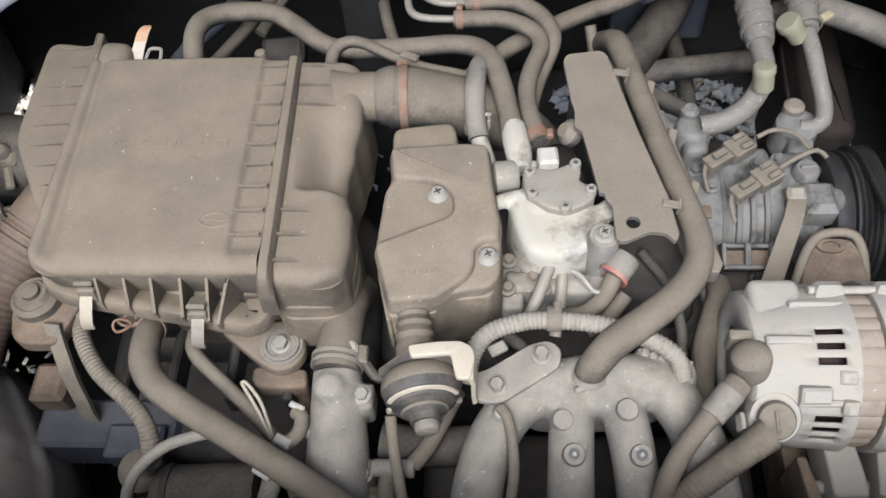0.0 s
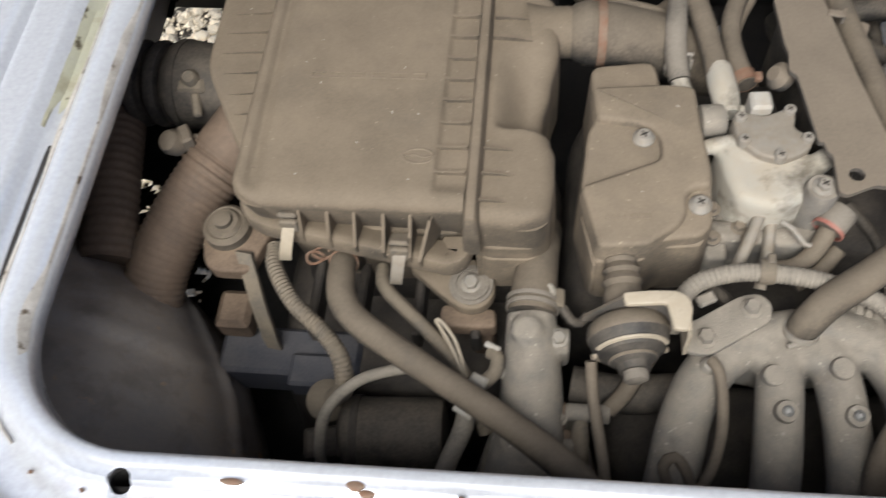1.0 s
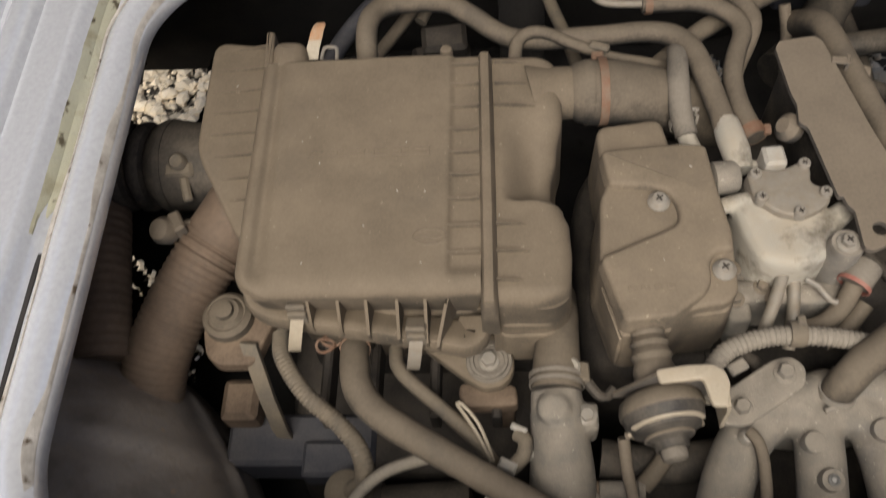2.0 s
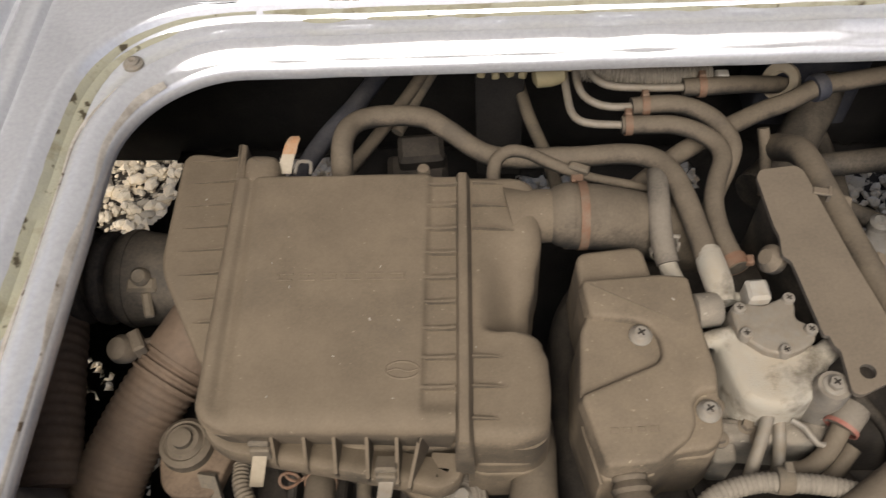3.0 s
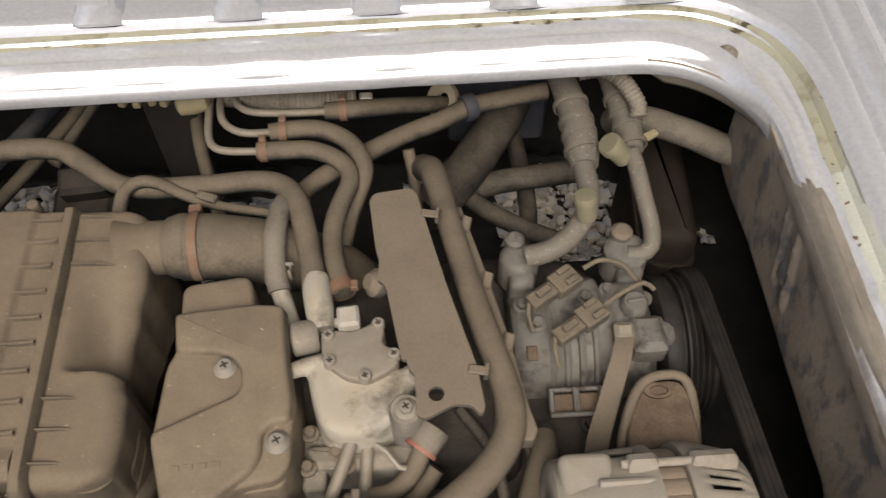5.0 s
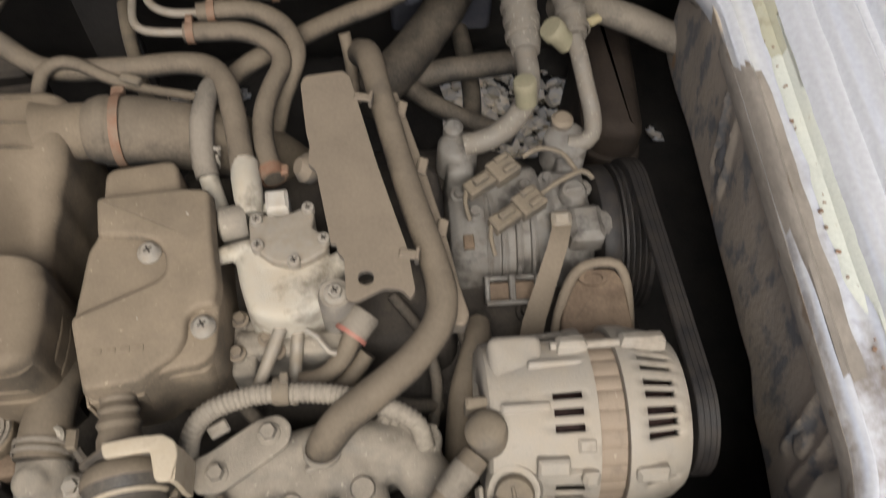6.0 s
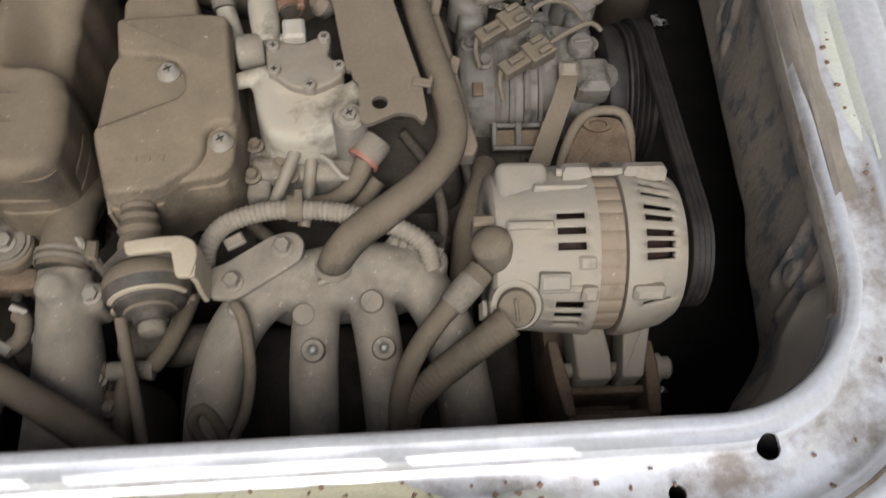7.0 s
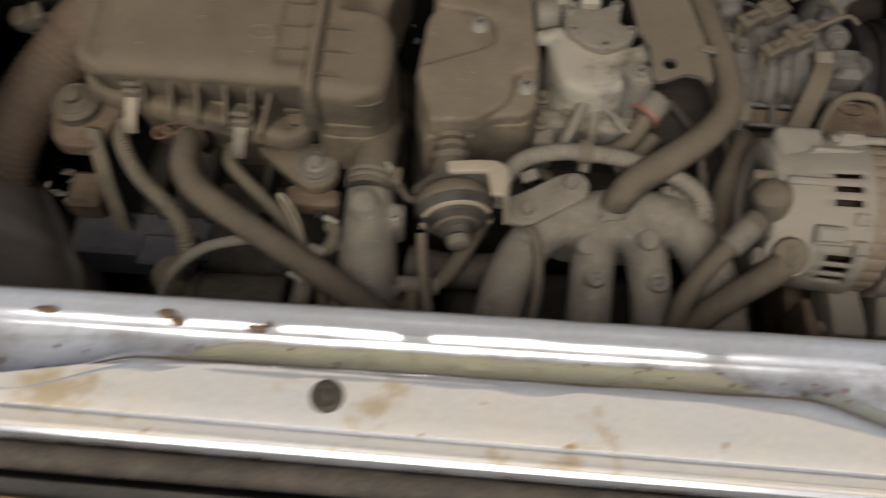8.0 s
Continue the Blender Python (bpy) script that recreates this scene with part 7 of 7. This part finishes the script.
# ---- air-conditioning lines ----
line_a = thing("refrigerant_line", (0.30, 0.22, 0.52), "dusty grey aluminium refrigerant line with banded hose end", "pipe", "refrigerant lines")
bm = bmesh.new()
tube(bm, [(0.300, 0.232, 0.553), (0.301, 0.205, 0.550), (0.2965, 0.186, 0.541), (0.282, 0.170, 0.531), (0.262, 0.160, 0.525), (0.243, 0.158, 0.521)], 0.0098, seg=16)
part("pipe", bm, M_ACLINE, line_a)
bm = bmesh.new()
tube(bm, [(0.287, 0.345, 0.570), (0.294, 0.312, 0.566), (0.299, 0.280, 0.562), (0.301, 0.250, 0.556), (0.301, 0.230, 0.553)], [0.0125, 0.0130, 0.0150, 0.0155, 0.0125], seg=20)
sl = part("hose_end", bm, M_ACLINE, line_a)
for (x, y, z) in ((0.2965, 0.295, 0.5635), (0.2992, 0.276, 0.5605), (0.3003, 0.262, 0.558), (0.3008, 0.247, 0.5555)):
    bm = bmesh.new()
    band(bm, (x, y, z), (0.12, -0.95, -0.2), 0.0150, 0.005, 0.0015, 24)
    part("crimp_band", bm, M_ACLINE, sl)
bm = bmesh.new()
lathe(bm, [(0.0092, -0.012), (0.0092, 0.004), (0.0100, 0.0045), (0.0100, 0.010), (0.009, 0.012), (0.003, 0.0125)], along((0.2935, 0.180, 0.562), (-0.15, 0.25, 1)), 24)
part("service_cap", bm, M_LIME, line_a, "faded green plastic service cap")
line_b = thing("refrigerant_line", (0.345, 0.20, 0.50), "dusty grey refrigerant line with a green cap and crimped hose", "pipe", "refrigerant lines")
bm = bmesh.new()
tube(bm, [(0.3435, 0.238, 0.560), (0.3460, 0.220, 0.556), (0.3500, 0.197, 0.545), (0.3545, 0.176, 0.532), (0.3525, 0.160, 0.525), (0.343, 0.155, 0.521), (0.332, 0.156, 0.520)], 0.0078, seg=14)
part("pipe", bm, M_ACLINE, line_b)
bm = bmesh.new()
tube(bm, [(0.333, 0.345, 0.572), (0.339, 0.312, 0.568), (0.3435, 0.282, 0.564), (0.3445, 0.258, 0.561), (0.3440, 0.240, 0.559)], [0.0115, 0.0120, 0.0135, 0.0125, 0.0105], seg=20)
sl = part("hose_end", bm, M_ACLINE, line_b)
for (x, y, z) in ((0.3410, 0.297, 0.566), (0.3435, 0.281, 0.564), (0.3443, 0.266, 0.562), (0.344, 0.246, 0.560)):
    bm = bmesh.new()
    band(bm, (x, y, z), (0.1, -0.95, -0.15), 0.0130, 0.005, 0.0015, 24)
    part("crimp_band", bm, M_ACLINE, sl)
bm = bmesh.new()
lathe(bm, [(0.0095, -0.014), (0.0095, 0.002), (0.0112, 0.003), (0.0112, 0.010), (0.010, 0.012), (0.003, 0.0122)], along((0.3275, 0.236, 0.567), (-0.65, 0.05, 0.75)), 24)
part("service_cap", bm, M_LIME, line_b, "faded green plastic service cap")
bm = bmesh.new()
block(bm, (0.013, 0.008, 0.007), pose(0.3620, 0.252, 0.566, 0, 0, 30), 0.002)
part("clamp_ear", bm, M_YELLOW, line_b)
hose("drain_hose", [(0.300, 0.300, 0.600), (0.318, 0.300, 0.602), (0.336, 0.292, 0.598), (0.349, 0.272, 0.588), (0.350, 0.262, 0.580)], 0.0078, M_COND, "grey ribbed plastic hose under the floor edge", wave=(0.004, 0.001), seg=12)
hose("filler_hose", [(0.350, 0.330, 0.500), (0.364, 0.308, 0.526), (0.379, 0.295, 0.535), (0.395, 0.285, 0.536), (0.414, 0.275, 0.535), (0.436, 0.261, 0.533), (0.463, 0.246, 0.53)], [0.0130, 0.0132, 0.0134, 0.0135, 0.0138, 0.0140, 0.0135], M_HOSE_PALE, "dusty grey-brown hose along the side panel", seg=18)

# ---- hoses over the engine ----
bh = thing("breather_hose", (-0.10, 0.22, 0.55), "long dusty brown breather hose looping from the air cleaner", "hose", "engine hoses")
bm = bmesh.new()
tube(bm, [(-0.2280, 0.188, 0.548), (-0.2290, 0.209, 0.575), (-0.2280, 0.231, 0.582), (-0.2210, 0.249, 0.579), (-0.206, 0.2590, 0.576), (-0.182, 0.2615, 0.575), (-0.157, 0.2585, 0.574), (-0.137, 0.2465, 0.570), (-0.098, 0.224, 0.562), (-0.03, 0.216, 0.569), (0.012, 0.215, 0.573), (0.036, 0.208, 0.575), (0.050, 0.190, 0.577), (0.058, 0.160, 0.577), (0.064, 0.128, 0.576), (0.067, 0.106, 0.575)],
     [0.0098, 0.0098, 0.0096, 0.0096, 0.0095, 0.0094, 0.0093, 0.0092, 0.0091, 0.0090, 0.0091, 0.0093, 0.0096, 0.0096, 0.0096, 0.0096], seg=18)
part("hose_body", bm, M_HOSE, bh)
bm = bmesh.new()
lathe(bm, [(0.0110, -0.004), (0.0117, -0.002), (0.0117, 0.004), (0.0110, 0.006)], along((-0.2280, 0.194, 0.560), (0, 0.45, 0.8)), 24)
part("end_collar", bm, M_HOSE, bh)

hose("vacuum_hose", [(-0.0995, 0.172, 0.550), (-0.0990, 0.192, 0.567), (-0.0955, 0.211, 0.573), (-0.084, 0.219, 0.574), (-0.068, 0.217, 0.573), (-0.044, 0.205, 0.570), (-0.015, 0.196, 0.565), (0.03, 0.192, 0.555), (0.06, 0.188, 0.54)], [0.0062, 0.0062, 0.0060, 0.0058, 0.0056, 0.0052, 0.0042, 0.004, 0.004], M_HOSE, "thin dusty vacuum hose arching off the air cleaner", seg=12)
bm = bmesh.new()
block(bm, (0.018, 0.008, 0.008), pose(-0.026, 0.2005, 0.572, 0, 0, -22), 0.002)
tagged(part("hose_joint", bm, M_CONN), "small grey joint on the vacuum hose", "hose joint")
hose("water_hose", [(0.0400, 0.200, 0.566), (0.0375, 0.180, 0.577), (0.0345, 0.152, 0.579), (0.0350, 0.128, 0.572), (0.0385, 0.108, 0.565)], [0.0078, 0.0088, 0.0095, 0.0095, 0.0090], M_HOSE_PALE, "pale dusty water hose with a spring clamp", seg=16)
wc = thing("spring_clamp", (0.036, 0.12, 0.555), "dusty zinc spring clamp on the water hose", "clamp", "hose clamps")
bm = bmesh.new()
band(bm, (0.0365, 0.121, 0.5645), (0.1, -1, -0.05), 0.0096, 0.006, 0.0012, 22)
part("band", bm, M_STEEL, wc)
bm = bmesh.new()
for dy in (-0.003, 0.004):
    block(bm, (0.0025, 0.003, 0.011), pose(0.0470, 0.123 + dy, 0.571), 0.0008)
block(bm, (0.008, 0.003, 0.003), pose(0.0455, 0.128, 0.574), 0.0008)
part("ears", bm, M_STEEL, wc)
bm = bmesh.new()
tube(bm, [(0.0385, 0.110, 0.563), (0.0430, 0.096, 0.560), (0.0480, 0.080, 0.556)], 0.0075, seg=14)
tagged(part("water_nipple", bm, M_WHITE_CAST), "whitish cast water nipple behind the cover", "nipple")

PIPES = (
    ("fuel_pipe", [(-0.0325, 0.315, 0.576), (-0.0315, 0.285, 0.576), (-0.0290, 0.262, 0.576), (-0.0225, 0.2515, 0.576), (-0.010, 0.247, 0.576), (0.018, 0.246, 0.575)], [(0.014, 0.2460, 0.575), (0.038, 0.246, 0.575), (0.060, 0.245, 0.575), (0.080, 0.236, 0.575), (0.0925, 0.222, 0.575), (0.0945, 0.206, 0.575), (0.0865, 0.184, 0.574), (0.0810, 0.162, 0.573), (0.0815, 0.135, 0.573), (0.0865, 0.112, 0.573), (0.0905, 0.098, 0.573)], (0.0195, 0.2465, 0.575)),
    ("fuel_pipe", [(-0.0225, 0.315, 0.578), (-0.0215, 0.295, 0.578), (-0.0175, 0.280, 0.578), (-0.0080, 0.270, 0.578), (0.006, 0.265, 0.578), (0.032, 0.266, 0.577)], [(0.024, 0.2655, 0.577), (0.045, 0.268, 0.577), (0.068, 0.2675, 0.576), (0.090, 0.256, 0.575), (0.103, 0.238, 0.573), (0.1065, 0.222, 0.571), (0.101, 0.206, 0.563), (0.092, 0.190, 0.550), (0.085, 0.172, 0.535)], (0.036, 0.2665, 0.577)),
    ("fuel_pipe", [(-0.0110, 0.315, 0.580), (-0.0090, 0.304, 0.580), (-0.0010, 0.293, 0.580), (0.012, 0.2875, 0.580), (0.045, 0.286, 0.579), (0.080, 0.288, 0.577)], [(0.072, 0.2880, 0.577), (0.100, 0.290, 0.576), (0.130, 0.305, 0.562), (0.158, 0.323, 0.543), (0.182, 0.339, 0.525), (0.20, 0.35, 0.51)], (0.0885, 0.2885, 0.577)),
)
for name, metal, rub, cp in PIPES:
    hose(name, metal, 0.0036, M_PIPE, "bent pale aluminium fuel pipe under the floor edge", "pipe", "fuel pipes", seg=10)
    hose("fuel_hose", rub, 0.0082, M_HOSE, "dusty brown rubber fuel hose", "hose", "fuel hoses", seg=16)
    c = thing("fuel_clamp", (cp[0], cp[1], cp[2]), "rusty orange clamp on a fuel hose", "clamp", "fuel clamps")
    bm = bmesh.new()
    band(bm, cp, (1, 0.03, 0), 0.0086, 0.0065, 0.0012, 22)
    part("band", bm, M_CLAMP, c)
    bm = bmesh.new()
    block(bm, (0.006, 0.007, 0.007), pose(cp[0], cp[1] + 0.006, cp[2] + 0.008), 0.001)
    part("ear", bm, M_CLAMP, c)
bm = bmesh.new()
band(bm, (0.0885, 0.103, 0.573), (0.3, -1, 0), 0.0088, 0.010, 0.0012, 22)
block(bm, (0.006, 0.008, 0.006), pose(0.0985, 0.103, 0.577), 0.001)
tagged(part("hose_clamp", bm, M_CLAMP), "rusty clamp where the hose meets the white connector", "clamp", "hose clamps")

grom = thing("pipe_grommet", (0.175, 0.30, 0.55), "cream round grommet with a rubber hose through it", "grommet")
bm = bmesh.new()
lathe(bm, [(0.0085, -0.004), (0.0180, -0.004), (0.0192, 0.0), (0.0180, 0.004), (0.0100, 0.0042), (0.0085, 0.002)], along((0.1815, 0.340, 0.529), (-0.62, -0.50, 0.60)), 30, cap=False)
part("ring", bm, M_CREAM, grom)
hose("drain_pipe", [(0.025, 0.205, 0.535), (0.062, 0.231, 0.548), (0.085, 0.246, 0.550), (0.107, 0.260, 0.550), (0.144, 0.281, 0.550), (0.174, 0.294, 0.550), (0.204, 0.311, 0.550), (0.236, 0.319, 0.550), (0.279, 0.327, 0.550)], 0.0088, M_HOSE, "dusty brown pipe running under the fuel hoses", "pipe", seg=16)
bm = bmesh.new()
lathe(bm, [(0.0125, -0.006), (0.0135, 0.0), (0.0125, 0.006)], along((0.204, 0.311, 0.550), (0.9, 0.35, 0.0)), 24)
tagged(part("rubber_sleeve", bm, M_BLUE), "dark bluish rubber sleeve on the pipe", "sleeve")
hose("cable_conduit", [(-0.02, 0.316, 0.575), (0.03, 0.307, 0.573), (0.07, 0.304, 0.573), (0.10, 0.305, 0.574)], 0.0105, M_COND, "grey corrugated conduit tucked under the floor edge", "conduit", "cable conduits", wave=(0.0036, 0.0016), seg=14)
bm = bmesh.new()
block(bm, (0.012, 0.010, 0.008), pose(0.109, 0.303, 0.576), 0.002)
tagged(part("conduit_end", bm, M_WHITE), "whitish plastic conduit end", "conduit end")
yc = thing("pipe_clip", (-0.05, 0.305, 0.57), "yellowed plastic pipe clip strip under the floor edge", "clip")
bm = bmesh.new()
block(bm, (0.085, 0.012, 0.008), pose(-0.068, 0.312, 0.583), 0.003)
part("strip", bm, M_YELLOW, yc)
for k in range(5):
    bm = bmesh.new()
    block(bm, (0.007, 0.010, 0.008), pose(-0.108 + 0.0125 * k, 0.305 - 0.002 * (k % 2), 0.583, 0, 0, 20 * (k % 3) - 15), 0.003)
    part("tooth", bm, M_YELLOW, yc)
bm = bmesh.new()
lathe(bm, [(0.004, -0.016), (0.010, -0.013), (0.0115, 0.0), (0.010, 0.012), (0.005, 0.015)], along((-0.046, 0.304, 0.580), (1, 0.15, 0.1)), 14)
part("end_block", bm, M_YELLOW, yc)

# dark hoses and cables deep in the far side of the bay
DEEP = (
    ("cable", [(-0.30, 0.21, 0.50), (-0.27, 0.29, 0.50), (-0.235, 0.35, 0.50), (-0.20, 0.42, 0.50)], 0.0095, M_BLUE, "dark bluish cable deep behind the air cleaner"),
    ("cable", [(-0.235, 0.24, 0.52), (-0.195, 0.30, 0.53), (-0.165, 0.35, 0.54), (-0.145, 0.40, 0.55)], 0.0065, M_HOSE, "dusty brown cable behind the breather hose"),
    ("cable", [(-0.19, 0.29, 0.52), (-0.17, 0.33, 0.53), (-0.150, 0.37, 0.54), (-0.14, 0.41, 0.55)], 0.0062, M_CONN, "dusty grey cable behind the breather hose"),
    ("cable", [(-0.075, 0.400, 0.50), (-0.062, 0.33, 0.50), (-0.045, 0.27, 0.50), (-0.03, 0.22, 0.48)], 0.0065, M_CONN, "dusty grey cable dropping behind the fuel pipes"),
    ("dark_hose", [(0.155, 0.25, 0.47), (0.19, 0.285, 0.47), (0.22, 0.335, 0.46), (0.255, 0.395, 0.46), (0.27, 0.45, 0.46)], 0.022, M_BLACK, "thick dark rubber hose deep in the bay"),
    ("dark_hose", [(0.20, 0.295, 0.44), (0.235, 0.298, 0.45), (0.28, 0.300, 0.455), (0.33, 0.302, 0.46)], 0.0125, M_BLACK, "dark rubber hose crossing deep in the bay"),
    ("dark_hose", [(0.175, 0.305, 0.45), (0.20, 0.282, 0.45), (0.23, 0.255, 0.45), (0.27, 0.230, 0.45), (0.30, 0.215, 0.45)], 0.0095, M_BLACK, "dark rubber hose curving behind the compressor"),
    ("dark_hose", [(0.262, 0.42, 0.40), (0.268, 0.36, 0.40), (0.270, 0.30, 0.40), (0.262, 0.24, 0.40)], 0.010, M_BLACK, "dark hose standing behind the compressor"),
    ("cable", [(0.145, 0.262, 0.55), (0.149, 0.245, 0.53), (0.151, 0.225, 0.50)], 0.0055, M_HOSE, "short dusty hose dropping beside the heat shield"),
)
for name, pts, r, mat, lab in DEEP:
    hose(name, pts, r, mat, lab, "hose" if "hose" in lab else "cable", "deep hoses and cables", seg=14)
bm = bmesh.new()
block(bm, (0.060, 0.05, 0.06), pose(-0.172, 0.272, 0.455, 0, 0, 5), 0.006)
block(bm, (0.045, 0.03, 0.03), pose(-0.168, 0.285, 0.495, 15, 0, 5), 0.005)
tagged(part("control_box", bm, M_DARK), "dark plastic box behind the air cleaner", "control box")
# the near-black colour of this bracket stands for the shade on it
bm = bmesh.new()
block(bm, (0.05, 0.012, 0.16), pose(-0.09, 0.36, 0.45), 0.004)
tagged(part("bulkhead_bracket", bm, M_UNDER), "bracket on the bulkhead, coloured near-black as in shade", "bracket")
tank = thing("rear_tank", (0.415, 0.32, 0.245), "dark rusty brown housing behind the compressor", "housing")
bm = bmesh.new()
slab(bm, [(0.388, 0.238), (0.440, 0.228), (0.450, 0.400), (0.402, 0.420)], 0.245, 0.425, 0.016, 0.022)
part("body", bm, M_TANK, tank)
bm = bmesh.new()
slab(bm, [(0.384, 0.234), (0.4435, 0.2235), (0.454, 0.403), (0.399, 0.424)], 0.372, 0.380, 0.002, 0.022)
part("seam_flange", bm, M_TANK, tank)
bm = bmesh.new()
slab(bm, rect(0.19, 0.40, 0.30, 0.47), 0.40, 0.52, 0.006, 0.01)
tagged(part("control_box", bm, M_BLUE), "dark plastic box deep in the bay", "control box")

# ---- ducts beside the air cleaner ----
bell = thing("intake_bellows", (-0.40, 0.12, 0.48), "dark dusty rubber intake bellows with a clamp screw", "bellows")
BX = along((-0.400, 0.124, 0.523), (1, -0.06, 0.05))
bm = bmesh.new()
prof = [(0.033, -0.085)]
for h in (-0.072, -0.052, -0.031):
    prof += [(0.0315, h - 0.0085), (0.0375, h - 0.0070), (0.0405, h - 0.0030), (0.0410, h + 0.0020), (0.0385, h + 0.0062), (0.0320, h + 0.0078)]
prof += [(0.0390, -0.0180), (0.0415, -0.0120), (0.0418, 0.0), (0.0400, 0.014), (0.0370, 0.030), (0.0360, 0.060)]
lathe(bm, prof, BX, 40)
part("sleeve", bm, M_BLACK, bell)
bm = bmesh.new()
band(bm, Vector((-0.400, 0.124, 0.523)) + Vector((1, -0.06, 0.05)).normalized() * -0.006, (1, -0.06, 0.05), 0.0419, 0.006, 0.001, 40)
part("clamp_band", bm, M_BLACK, bell)
hose("drain_duct", [(-0.452, -0.050, 0.490), (-0.456, -0.010, 0.500), (-0.462, 0.035, 0.506), (-0.472, 0.085, 0.506), (-0.486, 0.130, 0.500), (-0.50, 0.18, 0.49)], [0.026, 0.0235, 0.0225, 0.0225, 0.0225, 0.0225], M_DUCT, "brown grimy ribbed duct behind the wheel housing", "duct", "", seg=24, wave=(0.0085, 0.0012))
bm = bmesh.new()
lathe(bm, [(0.0078, -0.006), (0.0078, 0.003), (0.0055, 0.006), (0.002, 0.005)], along((-0.3885, 0.1030, 0.5590), (0, -0.4, 1)), 20)
block(bm, (0.026, 0.013, 0.010), pose(-0.389, 0.100, 0.552, 25, 0, 0), 0.003)
block(bm, (0.008, 0.022, 0.007), pose(-0.384, 0.086, 0.543, 30, 0, 12), 0.003)
part("clamp_screw", bm, M_CONN, bell)
snorkel = thing("intake_snorkel", (-0.39, 0.02, 0.44), "brown dusty ribbed intake snorkel tube", "duct")
bm = bmesh.new()
tube(bm, [(-0.330, 0.090, 0.525), (-0.345, 0.069, 0.520), (-0.360, 0.048, 0.514)], [0.0330, 0.0315, 0.0300], seg=28)
part("mouth", bm, M_DUCT, snorkel)
bm = bmesh.new()
tube(bm, [(-0.357, 0.053, 0.515), (-0.376, 0.024, 0.506), (-0.396, -0.010, 0.492), (-0.412, -0.045, 0.474), (-0.424, -0.085, 0.44), (-0.43, -0.11, 0.40)], [0.0285, 0.0285, 0.0282, 0.0280, 0.0280, 0.028], seg=28, wave=(0.0062, 0.0014))
part("tube", bm, M_DUCT, snorkel)
for k in range(3):
    bm = bmesh.new()
    band(bm, (-0.3605 - 0.0045 * k, 0.0470 - 0.0070 * k, 0.5138 - 0.0024 * k), (-0.53, -0.82, -0.25), 0.0290, 0.0026, 0.0022, 32)
    part("ridge", bm, M_DUCT, snorkel)
bm = bmesh.new()
lathe(bm, [(0.011, -0.010), (0.012, 0.0), (0.009, 0.006), (0.004, 0.008)], along((-0.399, 0.0470, 0.540), (-0.3, -0.4, 1)), 18)
block(bm, (0.010, 0.020, 0.016), pose(-0.386, 0.0520, 0.540, 0, 0, 30), 0.002)
tube(bm, [(-0.385, 0.052, 0.538), (-0.372, 0.060, 0.530), (-0.352, 0.070, 0.52)], 0.004, seg=8)
tagged(part("clip_nut", bm, M_SHIELD), "dusty tan nut and clip beside the snorkel", "nut")
